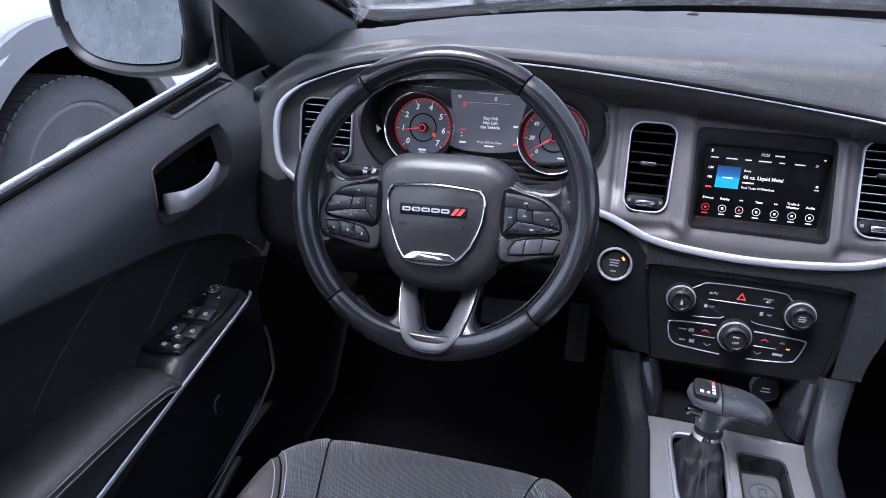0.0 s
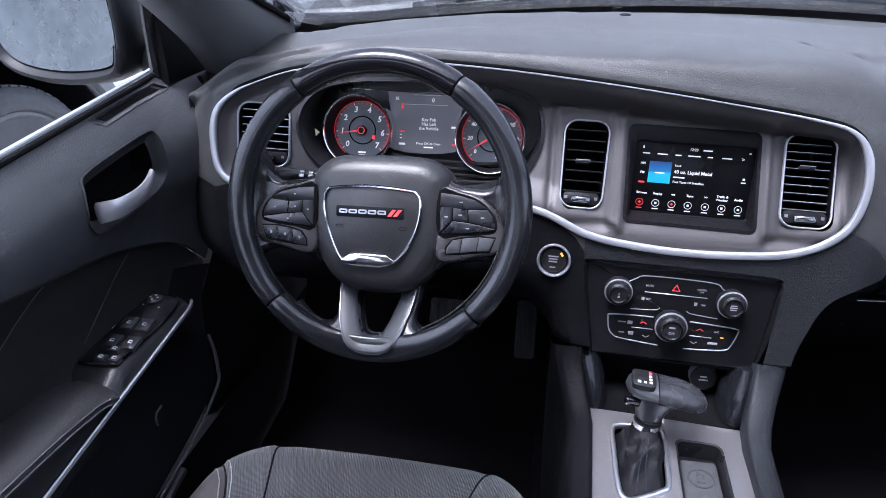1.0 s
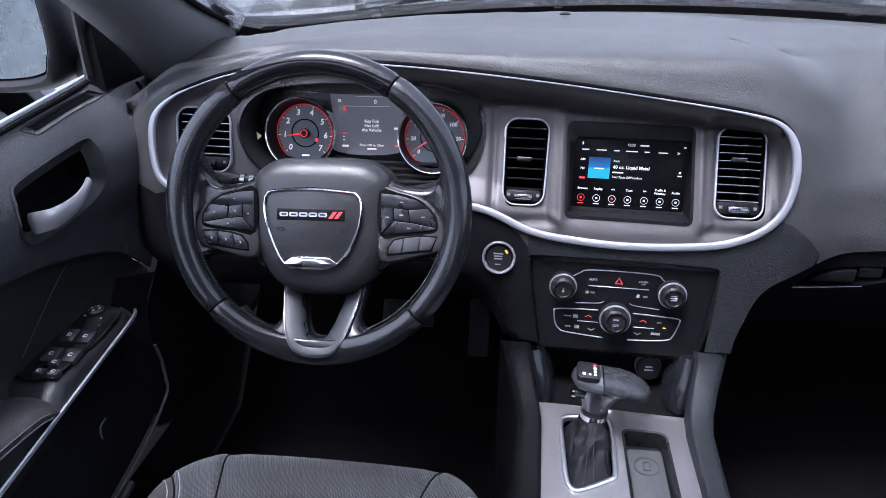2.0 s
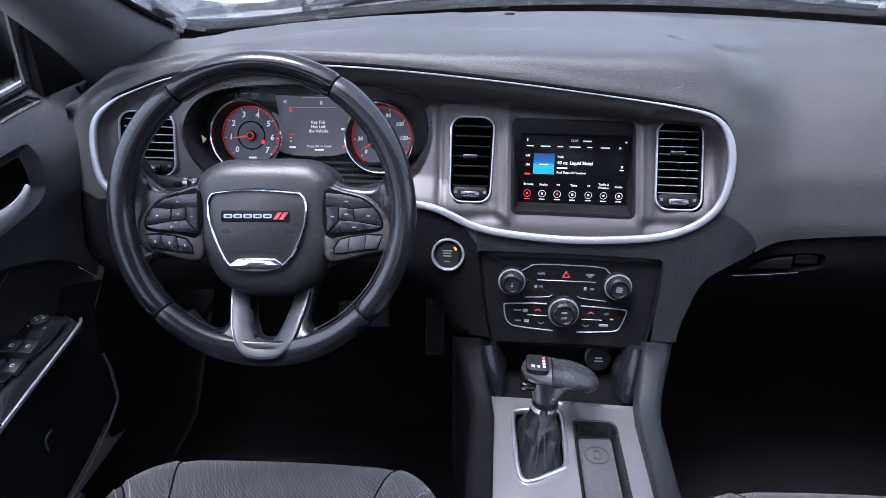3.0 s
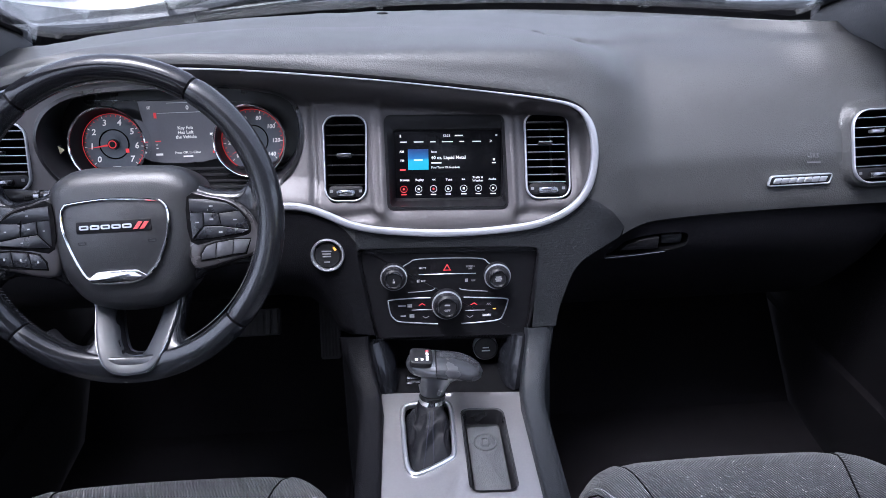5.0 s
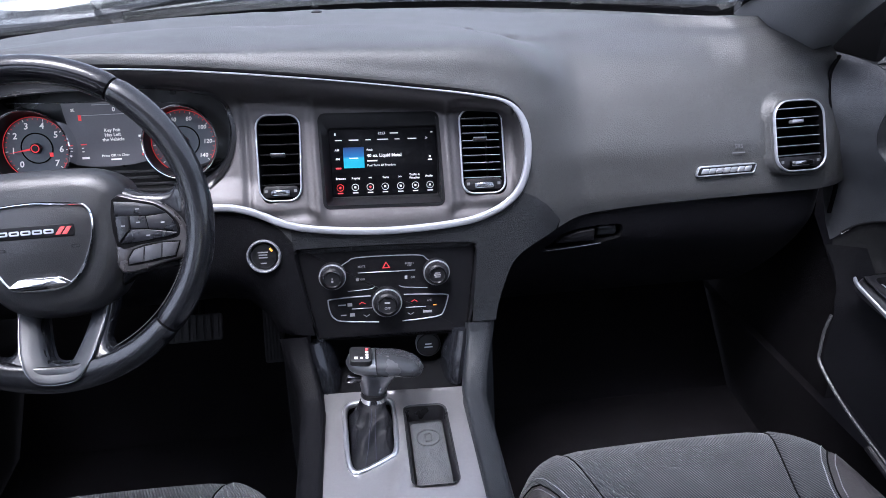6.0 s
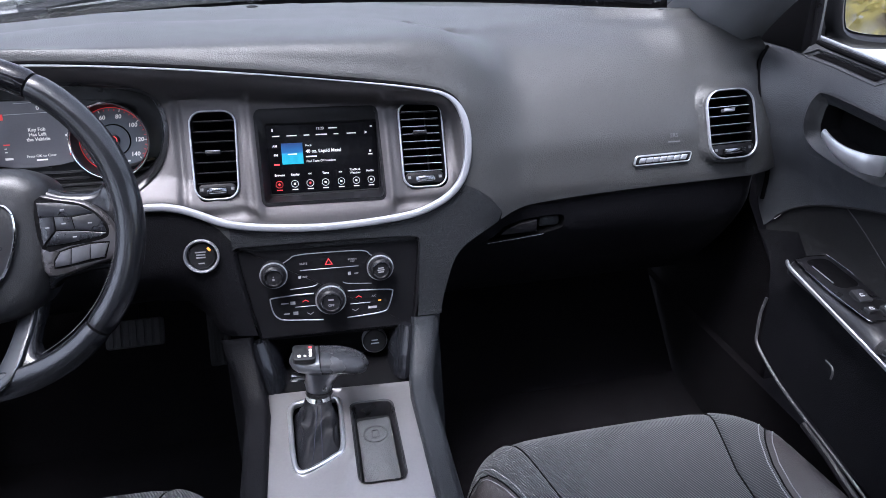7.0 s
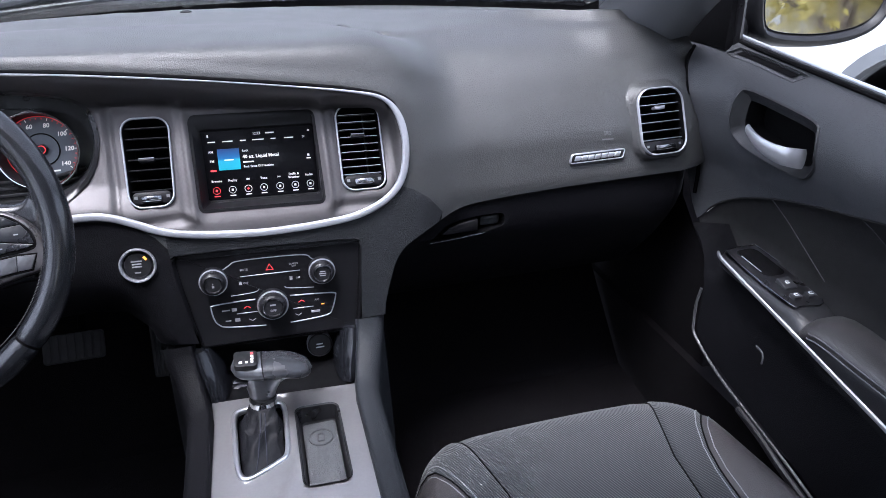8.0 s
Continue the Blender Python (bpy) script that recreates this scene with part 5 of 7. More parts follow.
bm = bmesh.new()
back = [Vector((-0.3875 + (p[0] + 0.3875) * 0.98, 0.93 + (p[1] - 0.93) * 0.97)) for p in BINNACLE]
rings(bm, [[surround(*p) + Vector((0, -0.003, 0)) for p in grown(BINNACLE, 0.005)], [surround(*p) + Vector((0, -0.005, 0)) for p in BINNACLE], [surround(*p) + Vector((0, 0.003, 0)) for p in grown(BINNACLE, -0.003)], [Vector((p[0], 0.976 + 0.25 * (p[1] - 0.925), p[1])) for p in back]], cap1=True)
child("housing", bm, GLOSS, cluster, "black hooded housing", angle=50)
DIALF = mat("grey_dial_face", (0.075, 0.085, 0.10), 0.35, grain=0.12, scale=200)


def gauge(x, z, ring_r, dial_r, numbers, start, step, needle, size):
    M = gauge_plane(x, z, 0.0)
    g = child("gauge", turned([(dial_r, -0.012), (dial_r, 0.0), (dial_r * 0.98, 0.001), (dial_r * 0.5, 0.001), (0.001, 0.001)], M @ pose(0, 0, -0.004), 40), DIALF, cluster, "grey dial face")
    child("bezel_ring", turned([(ring_r - 0.001, -0.012), (ring_r, 0.0235), (ring_r - 0.0012, 0.0250), (ring_r - 0.0028, 0.0238), (ring_r - 0.0034, 0.0220)], M, 56, False), CHROME, g, "silver ring")
    child("inner_cone", turned([(ring_r - 0.0033, 0.0225), (ring_r - 0.0045, 0.014), (dial_r + 0.0015, -0.002)], M, 56, False), FASCIA, g)
    arc = [M @ Vector((dial_r * 1.0 * math.cos(radians(a)), dial_r * 1.0 * math.sin(radians(a)), 0.0)) for a in range(int(start) + 12, int(start + step * (len(numbers) - 1)) - 2, -6)]
    child("red_arc", tube(arc, 0.0005, 6), REDGLOW, g)
    for i, s in enumerate(numbers):
        a = radians(start + step * i)
        if s:
            lettering("numeral", s, size, M @ pose(dial_r * 0.74 * math.cos(a), dial_r * 0.74 * math.sin(a), -0.0022), WHITEGLOW, g, bold=0.02, shear=0.15)
        for j in range(4):
            if i == len(numbers) - 1 and j:
                break
            aa = start + step * (i + j / 4)
            bar("tick", 0.0035 if j == 0 else 0.002, 0.0009, M @ pose(dial_r * 0.93 * math.cos(radians(aa)), dial_r * 0.93 * math.sin(radians(aa)), -0.0024, 0, 0, aa), WHITEGLOW if j == 0 else REDGLOW, g)
    child("inner_ring", hoop([Vector((dial_r * 0.50 * math.cos(k * math.pi / 16), dial_r * 0.50 * math.sin(k * math.pi / 16))) for k in range(32)], [Vector((dial_r * 0.46 * math.cos(k * math.pi / 16), dial_r * 0.46 * math.sin(k * math.pi / 16))) for k in range(32)], 0.001, M @ pose(0, 0, -0.003), 0.0003), DEEP, g)
    a = radians(needle)
    d = Vector((math.cos(a), math.sin(a)))
    L = dial_r * 0.86
    nb = bmesh.new()
    nv = [Vector((d * 0.004 + Vector((-d.y, d.x)) * 0.0016)), Vector(d * L), Vector((d * 0.004 - Vector((-d.y, d.x)) * 0.0016)), Vector((-d * 0.008))]
    rings(nb, [flat(nv, 0.001, M), flat(nv, 0.002, M)], cap0=True, cap1=True)
    child("needle", nb, REDGLOW, g, "red needle", smooth=False)
    child("hub", turned([(0.0075, -0.002), (0.0072, 0.003), (0.005, 0.0036), (0.0048, 0.0030)], M, 24), BLACK, g)
    child("hub_ring", hoop([Vector((0.0058 * math.cos(k * math.pi / 10), 0.0058 * math.sin(k * math.pi / 10))) for k in range(20)], [Vector((0.0045 * math.cos(k * math.pi / 10), 0.0045 * math.sin(k * math.pi / 10))) for k in range(20)], 0.0008, M @ pose(0, 0, 0.003), 0.0002), REDGLOW, g)
    return g, M


g, M = gauge(-0.484, 0.925, 0.0545, 0.0435, ["0", "1", "2", "3", "4", "5", "6", "7"], 222, -38, 188, 0.0122)
bar("caption", 0.012, 0.0026, M @ pose(0, -0.0335, -0.0022), WHITEGLOW, g)
bar("caption", 0.009, 0.0014, M @ pose(0, -0.0375, -0.0022), WHITEGLOW, g)
child("warning_lamp", box(0.005, 0.006, 0.0005, M @ pose(0.018, -0.010, -0.0022), 0), REDGLOW, g, smooth=False)
g, M = gauge(-0.284, 0.923, 0.0520, 0.0445, ["0", "20", "40", "60", "80", "100", "120", "140"], 222, -37.5, 212, 0.0082)
bar("caption", 0.010, 0.0022, M @ pose(0.012, -0.030, -0.0022), WHITEGLOW, g)
CM = gauge_plane(-0.385, 0.938, -0.004)
disp = child("information_display", plate(spline([(-0.058, 0.042), (-0.05, 0.046), (0.05, 0.046), (0.058, 0.042), (0.050, 0.0), (0.046, -0.040), (-0.050, -0.040), (-0.052, 0.0)], 4, True), 0.001, CM, 0.0004, base=-0.006), mat("grey_lcd", (0.10, 0.10, 0.11), 0.25, grain=0.08, emit=0.10), cluster, "grey lit message display")
for txt, y in (("Key Fob", 0.010), ("Has Left", 0.0035), ("the Vehicle", -0.003)):
    lettering("lettering", txt, 0.0066, CM @ pose(0.005, y - 0.004, 0.0014), WHITEGLOW, disp, bold=0.015)
lettering("lettering", "Press OK to Clear", 0.0050, CM @ pose(0.005, -0.0295, 0.0014), WHITEGLOW, disp)
bar("odometer_mark", 0.014, 0.0020, CM @ pose(0.005, -0.035, 0.0014), WHITEGLOW, disp)
lettering("lettering", "0", 0.0085, CM @ pose(0.011, 0.0345, 0.0014), WHITEGLOW, disp, bold=0.02)
lettering("lettering", "SE", 0.0055, CM @ pose(-0.044, 0.036, 0.0014), WHITEGLOW, disp, bold=0.02)
for x, y, w, h, m in ((0.0, 0.028, 0.066, 0.0006, MARK), (0.002, 0.042, 0.040, 0.0006, MARK), (-0.036, 0.025, 0.004, 0.008, REDGLOW), (-0.036, -0.012, 0.008, 0.0016, REDGLOW), (-0.038, -0.022, 0.003, 0.0012, WHITEGLOW), (-0.036, -0.031, 0.010, 0.003, WHITEGLOW), (0.044, -0.004, 0.009, 0.003, WHITEGLOW), (0.048, -0.014, 0.004, 0.003, WHITEGLOW), (0.044, -0.030, 0.006, 0.003, REDGLOW), (0.050, -0.033, 0.003, 0.004, WHITEGLOW), (-0.038, -0.017, 0.003, 0.001, WHITEGLOW)):
    bar("display_mark", w, h, CM @ pose(x, y, 0.0014), m, disp)
for k in range(4):
    zz = 0.8890 - 0.0062 * k
    child("hood_rib", tube(spline([Vector((-0.435 - 0.004 * k, 0.950 - 0.009 * k, zz + 0.004)), Vector((-0.385, 0.944 - 0.010 * k, zz)), Vector((-0.29 + 0.004 * k, 0.950 - 0.009 * k, zz - 0.004)), Vector((-0.235 + 0.004 * k, 0.958 - 0.009 * k, zz + 0.004))], 8), 0.0030, 8), GLOSS, cluster, "black stepped rib below the dials")
child("hood_line", tube(spline([Vector((-0.50, 0.953, 0.992)), Vector((-0.44, 0.950, 0.990)), Vector((-0.36, 0.950, 0.987)), Vector((-0.27, 0.953, 0.980))], 6), 0.0006, 5), CHROME, cluster)
# a pale yellow reflection in the housing, drawn as a small coloured plate
child("reflection_spot", plate([Vector(p) for p in ((-0.003, 0.006), (-0.003, -0.006), (0.004, -0.001))], 0.002, basis((-0.546, 0.936, 0.928), (1, 0.8, 0), (0, 0.2, 1)), 0.0006), mat("pale_yellow_mark", (0.5, 0.45, 0.28), 0.5, grain=0.1), cluster, "small pale yellow triangle that draws a reflection")

# ---- climate and audio panel ----
PM = basis((-0.006, 0.8605, 0.706), (1, 0, -0.03), (0, 0.16, 1))
panel = thing("control_panel", "satin black audio and climate panel with three round knobs", "control panel", PM.translation)
po = PANEL_OUT
child("fascia", plate(po, 0.002, PM, 0.0015, base=-0.02), FASCIA, panel, "satin black fascia", angle=10)
child("top_band", plate(spline([(-0.118, 0.0715), (0.0, 0.0725), (0.115, 0.0710), (0.121, 0.0665), (0.119, 0.0640), (0.0, 0.0655), (-0.117, 0.0645), (-0.121, 0.0670)], 3, True), 0.0026, PM, 0.0006, base=0.001), STACK, panel, "slightly lighter upper edge")
bm = bmesh.new()


def hole_edge(q, lift):
    v = dash_point(*q) + Vector((0, lift, 0))
    v.y += (0.8605 + 0.16 * (q[1] - 0.706) - v.y) * smooth(0.70, 0.645, q[1])
    return v


rings(bm, [[hole_edge(q, -0.0006) for q in grown(STACK_HOLE, 0.0008)], [hole_edge(q, 0.002) for q in grown(STACK_HOLE, -0.001)], flat(grown(po, 0.0006), 0.0005, PM), flat(grown(po, -0.0008), 0.0002, PM)])
child("fascia_frame", bm, FASCIA, panel, "black edge of the fascia recess", angle=40)
child("joint", hoop(grown(po, 0.003), grown(po, 0.0003), 0.0005, PM, 0.0002, base=-0.02), DEEP, panel)


def wire(pts, r, n=6, z=0.0024, m=TRIM, name="trim_line"):
    child(name, tube([PM @ Vector((p[0], p[1], z)) for p in spline(pts, n)], r, 6, up=PM.to_3x3() @ Vector((0, 0, 1))), m, panel, "thin silver line")


wire([(-0.0722, 0.0425), (-0.060, 0.050), (-0.0477, 0.0553), (0.0, 0.0562), (0.0455, 0.0545), (0.056, 0.048), (0.0649, 0.0415)], 0.0008)
wire([(-0.062, 0.004), (-0.03, 0.006), (-0.022, 0.010)], 0.0006)
wire([(0.014, 0.009), (0.022, 0.006), (0.056, 0.003)], 0.0006)
wire([(-0.029, -0.0050), (-0.06, -0.0055), (-0.088, -0.0075), (-0.0915, -0.012), (-0.0885, -0.030), (-0.082, -0.039), (-0.0728, -0.0427), (-0.045, -0.0455), (-0.018, -0.0475)], 0.0010)
wire([(0.0172, -0.0480), (0.045, -0.0465), (0.0723, -0.0433), (0.080, -0.036), (0.0865, -0.015), (0.0840, -0.0095), (0.06, -0.0075), (0.0205, -0.0058)], 0.0010)
for x0, x1, y in ((-0.046, 0.0385, 0.0318), (-0.0573, -0.0273, -0.0240), (0.0228, 0.0528, -0.0268)):
    child("trim_line", box(x1 - x0, 0.0013, 0.001, PM @ pose((x0 + x1) / 2, y, 0.0026), 0.0004, 1), TRIM, panel)


def knob(x, y, r, h, marks):
    base = PM @ pose(x, y, 0.002)
    k = child("knob", turned([(r * 1.06, 0), (r * 1.06, 0.003), (r * 1.02, 0.005), (r * 0.97, h * 0.55), (r * 0.90, h * 0.8), (r * 0.82, h * 0.93), (r * 0.70, h), (r * 0.62, h * 0.985), (r * 0.58, h * 0.95), (0.001, h * 0.95)], base, 40), BLACK, panel, "ribbed black knob")
    child("knob_ring", turned([(r * 1.0, h * 0.44), (r * 1.065, h * 0.46), (r * 1.075, h * 0.50), (r * 1.06, h * 0.54), (r * 0.98, h * 0.56)], base, 44, False), HANDLE, k, "thin silver ring")
    child("cap_edge", turned([(r * 0.66, h * 0.975), (r * 0.68, h * 1.015), (r * 0.635, h * 1.02), (r * 0.61, h * 0.965)], base, 40, False), DARKCHROME, k, "fine cap edge")
    rb = [Vector((r * (1.0 + 0.02 * (i % 2)) * math.cos(2 * math.pi * i / 64), r * (1.0 + 0.02 * (i % 2)) * math.sin(2 * math.pi * i / 64))) for i in range(64)]
    b = bmesh.new()
    rings(b, [flat(rb, 0.005, base), flat([p * 0.965 for p in rb], h * 0.6, base), flat([p * 0.88 for p in rb], h * 0.86, base)])
    child("grip", b, BLACK, k, smooth=False)
    for w, hh, dx, dy in marks:
        bar("mark", w, hh, base @ pose(dx, dy, h * 0.955), GREYMARK, k)


knob(-0.0825, 0.0315, 0.0182, 0.024, [(0.0030, 0.0030, 0, -0.003), (0.0014, 0.0022, 0, 0.001)])
knob(0.0690, 0.0300, 0.0182, 0.024, [(0.008, 0.0014, 0, 0.003), (0.010, 0.0014, 0, 0.0), (0.008, 0.0014, 0, -0.003)])
knob(-0.0053, -0.0130, 0.0208, 0.024, [(0.008, 0.0022, 0, 0.004)])
for x, y, w, h in ((-0.0470, 0.0215, 0.004, 0.004), (0.0245, 0.0212, 0.004, 0.005), (-0.0715, -0.0172, 0.011, 0.0018), (-0.0600, -0.0172, 0.007, 0.005), (-0.0700, -0.0335, 0.008, 0.0018), (-0.0570, -0.0335, 0.007, 0.005), (0.0555, -0.0350, 0.013, 0.0035)):
    bar("printed_mark", w, h, PM @ pose(x, y, 0.0023), GREYMARK, panel)
for txt, x, y, size in (("MUTE", -0.0402, 0.0413, 0.0042), ("SCREEN", 0.0298, 0.0428, 0.0036), ("OFF", 0.0298, 0.0393, 0.0036), ("OFF", -0.0395, 0.0213, 0.0040), ("OFF", 0.0345, 0.0205, 0.0036), ("A/C", 0.0585, -0.0172, 0.0040)):
    lettering("lettering", txt, size, PM @ pose(x, y, 0.0023), GREYMARK, panel, bold=0.015)
lettering("lettering", "OFF", 0.0050, PM @ pose(-0.0053, -0.0175, 0.0252), GREYMARK, panel, bold=0.015)
for x, y, a, m in ((-0.0416, -0.0155, 1, DIMRED), (-0.0360, -0.0360, -1, GREYMARK), (0.0360, -0.0165, 1, DIMRED), (0.0300, -0.0370, -1, GREYMARK)):
    child("arrow", joined(box(0.0058, 0.0009, 0.0004, PM @ pose(x - 0.0022, y, 0.0023, 0, 0, 33 * a), 0), box(0.0058, 0.0009, 0.0004, PM @ pose(x + 0.0022, y, 0.0023, 0, 0, -33 * a), 0)), m, panel, smooth=False)
tri = [Vector((-0.0042 + 0.0068 * math.cos(radians(a)), 0.0405 + 0.0068 * math.sin(radians(a)))) for a in (90, 210, 330)]
child("hazard_triangle", hoop(tri, [Vector((-0.0042, 0.0405)) + (p - Vector((-0.0042, 0.0405))) * 0.68 for p in tri], 0.0005, PM @ pose(0, 0, 0.002), 0.0001), DIMRED, panel, "red hazard triangle", smooth=False)
bar("indicator", 0.0045, 0.0016, PM @ pose(0.0668, -0.0250, 0.0023), AMBERGLOW, panel)

# ---- start button ----
BM = basis((START_AT[0], dash_face(*START_AT) - 0.001, START_AT[1]), (1, 0, -0.03), (0, 0.235, 1))
start = thing("start_button", "round black engine start button in a silver ring", "button", BM.translation)
child("ring", turned([(0.0240, -0.008), (0.0240, 0.002), (0.0230, 0.0040), (0.0218, 0.0040), (0.0202, 0.001), (0.0195, -0.008)], BM, 44, False), TRIM, start, "satin silver ring")
child("cap", turned([(0.0188, -0.01), (0.0186, -0.001), (0.0165, 0.0012), (0.010, 0.0006), (0.001, 0.0004)], BM, 40), GLOSS, start)
for y, w in ((0.006, 0.014), (0.0022, 0.012), (-0.0016, 0.012), (-0.0098, 0.008)):
    bar("printed_mark", w, 0.0018, BM @ pose(-0.001, y, 0.0016), GREYMARK, start)
child("indicator", box(0.0055, 0.0030, 0.0006, BM @ pose(0.0105, 0.0095, 0.0014, 0, 0, -55), 0), AMBERGLOW, start, smooth=False)
child("socket", turned([(0.0225, -0.015), (0.0228, 0.0005)], BM, 40, False), DEEP, start)

# ---- badge and lettering on the passenger side ----
bx = Vector((0.526, dash_face(0.526, 0.843) - 0.002, 0.843))
GM = basis(bx, (1, 0.02, 0.002), (0, 0.2, 1))
badge = thing("dash_badge", "small chrome-edged name badge on the dash pad", "badge", bx)
bo = [Vector((p[0] + p[1] * 0.3, p[1])) for p in rounded(0.094, 0.0135, 0.003, 3)]
child("plate", plate(bo, 0.0018, GM, 0.0006, base=-0.003), GLOSS, badge)
child("rim", hoop(grown(bo, 0.0012), grown(bo, -0.0006), 0.003, GM, 0.0005, base=-0.002), HANDLE, badge)
for k in range(7):
    child("raised_block", plate([Vector((p[0] + p[1] * 0.4 - 0.0355 + 0.0118 * k, p[1])) for p in rounded(0.0108, 0.0078, 0.0014, 2)], 0.0034, GM, 0.0008), HANDLE, badge)
sx = Vector((0.545, dash_face(0.545, 0.876) - 0.0012, 0.876))
SG = basis(sx, (1, 0.02, -0.03), (0, 0.35, 1))
lettering("embossed_mark", "SRS", 0.0095, SG @ pose(0, 0.001, 0.0004), EMBOSS, dashboard, bold=0.01)
bar("embossed_mark", 0.021, 0.0022, SG @ pose(0, -0.0085, 0.0004), EMBOSS, dashboard)
# small light sensor on the pad
sn = Vector((-0.093, 1.274, 1.060))
sensor = thing("light_sensor", "tiny dark light sensor on the dash top", "sensor", sn)
child("dome", turned([(0.007, -0.010), (0.0065, -0.003), (0.004, -0.0012), (0.001, -0.001)], basis(sn, (1, 0, 0), (0, 1, 0)) @ Matrix.Diagonal((1.5, 1, 1, 1)), 20), BLACK, sensor)

# ---- steering wheel ----
WA = radians(21)
WC = Vector((-0.395, 0.725, 0.905))
WM = basis(WC, (1, 0, 0), (0, math.sin(WA), math.cos(WA))) @ pose(0, 0, 0, 0, 0, 0.6)
HM = WM @ pose(0, 0, 0.005)
wheel = thing("steering_wheel", "black leather steering wheel with silver-edged hub and button spokes", "steering wheel", WC)
RR = 0.1745
RIMLEATHER = mat("worn_black_leather", (0.007, 0.0075, 0.009), 0.20, grain=0.15, bump=0.06, bscale=900, voronoi=True, wear=0.05, spec=0.6)


def rim_piece(a0, a1, minor=0.0163, n=40, gap=0.45):
    bm, lp = bmesh.new(), []
    for i in range(n + 1):
        f = i / n
        a = radians(a0 + gap + (a1 - a0 - 2 * gap) * f)
        e = 1 - 0.07 * (smooth(0.025, 0.0, f) + smooth(0.975, 1.0, f))
        deg = math.degrees(a) % 360
        low = 1 - 0.78 * math.exp(-((deg - 270) / 25) ** 2)
        row = []
        for k in range(20):
            t = 2 * math.pi * k / 20
            r = minor * e
            rise = math.sin(t)
            row.append(WM @ Vector(((RR + r * math.cos(t) * 0.96) * math.cos(a), (RR + r * math.cos(t) * 0.96) * math.sin(a) - 0.0030, r * 1.06 * rise * (low if rise > 0 else 1))))
        lp.append(row)
    rings(bm, lp, cap0=True, cap1=True)
    return bm


JOINTS = (57.0, 125.2, 224.3, 316.0)
child("rim_top", rim_piece(JOINTS[0], JOINTS[1]), mat("smooth_black_rim", (0.005, 0.005, 0.006), 0.10, grain=0.15, wear=0.02), wheel, "smooth glossy black upper rim", angle=60)
child("rim_left", rim_piece(JOINTS[1], JOINTS[2]), RIMLEATHER, wheel, "black leather grip", angle=60)
child("rim_bottom", rim_piece(JOINTS[2], JOINTS[3]), RIMLEATHER, wheel, "black leather lower rim", angle=60)
child("rim_right", rim_piece(JOINTS[3], JOINTS[0] + 360), RIMLEATHER, wheel, "black leather grip", angle=60)
child("rim_core", rim_piece(0, 360, 0.0138, 72, 0), DEEP, wheel, angle=60)
for a0, a1 in ((196, 246), (294, 344)):
    b = joined(*[tube([WM @ Vector(((RR - 0.0158) * math.cos(radians(a)), (RR - 0.0158) * math.sin(radians(a)), 0.0028)), WM @ Vector(((RR - 0.0160) * math.cos(radians(a + 0.8)), (RR - 0.0160) * math.sin(radians(a + 0.8)), -0.002))], 0.0005, 5) for a in np.arange(a0, a1, 1.5)])
    child("stitching", b, SEAMLINE, wheel, "fine dark stitches")["kind"] = "stuff"


def web(outline, holes, height, roll=0.010, skirt=-0.034, step=0.0045):
    """A padded web with rolled edges between spoke and rim."""
    def lifted(x, y):
        d = min(1.0, min(dist_to(l, x, y) for l in (outline, *holes)) / roll)
        return WM @ Vector((x, y, height(x, y) - 0.011 * (1 - math.sqrt(max(0.0, 1 - (1 - d) ** 2)))))
    xs, ys = [p[0] for p in outline], [p[1] for p in outline]
    bm = sheet(outline, holes, (step, step), lifted, (min(xs), min(ys)), (max(xs), max(ys)))
    for l in (outline, *holes):
        rings(bm, [[lifted(*p) for p in l], [WM @ Vector((p[0], p[1], height(p[0], p[1]) + skirt + 0.011)) for p in l]])
    bmesh.ops.remove_doubles(bm, verts=bm.verts, dist=1e-6)
    return bm


# hub
half = [(0.0, 0.0575), (0.050, 0.056), (0.073, 0.047), (0.0845, 0.031), (0.0865, -0.005), (0.0845, -0.036), (0.0765, -0.061), (0.058, -0.089), (0.033, -0.1030)]
ho = spline([(x + 0.001, y) for x, y in half] + [(0.001, -0.1065)] + [(-x + 0.001, y) for x, y in reversed(half[1:])], 4, True)
bm = bmesh.new()
hc = Vector((0.001, -0.02))
lv = [flat(grown(ho, 0.003), -0.075, HM), flat(grown(ho, 0.005), -0.048, HM), flat(grown(ho, 0.0045), -0.036, HM), flat(grown(ho, 0.002), -0.026, HM), flat(grown(ho, -0.003), -0.0185, HM), flat(grown(ho, -0.010), -0.0132, HM), flat(grown(ho, -0.018), -0.0105, HM)]
inner = grown(ho, -0.018)
for k, z in ((0.75, -0.0090), (0.5, -0.008), (0.25, -0.0075)):
    lv.append(flat([hc + (p - hc) * k for p in inner], z, HM))
rings(bm, lv, cap0=True, cap1=True)
hub = child("hub_cover", bm, HUB, wheel, "soft black airbag cover", angle=60)
emb = spline([(-0.0638, -0.0097), (-0.0635, 0.010), (-0.060, 0.0168), (-0.0515, 0.0205), (-0.006, 0.0240), (0.0420, 0.0205), (0.052, 0.0160), (0.0558, 0.008), (0.0558, -0.008), (0.0518, -0.0266), (0.0409, -0.0507), (0.0285, -0.0655), (0.0123, -0.0722), (-0.006, -0.0735), (-0.0302, -0.0720), (-0.0425, -0.0645), (-0.0543, -0.0408)], 4, True)
child("shield_ring", hoop(grown(emb, 0.0016), grown(emb, -0.0014), -0.0032, HM, 0.0012, base=-0.014), CHROME, hub, "chrome shield outline")
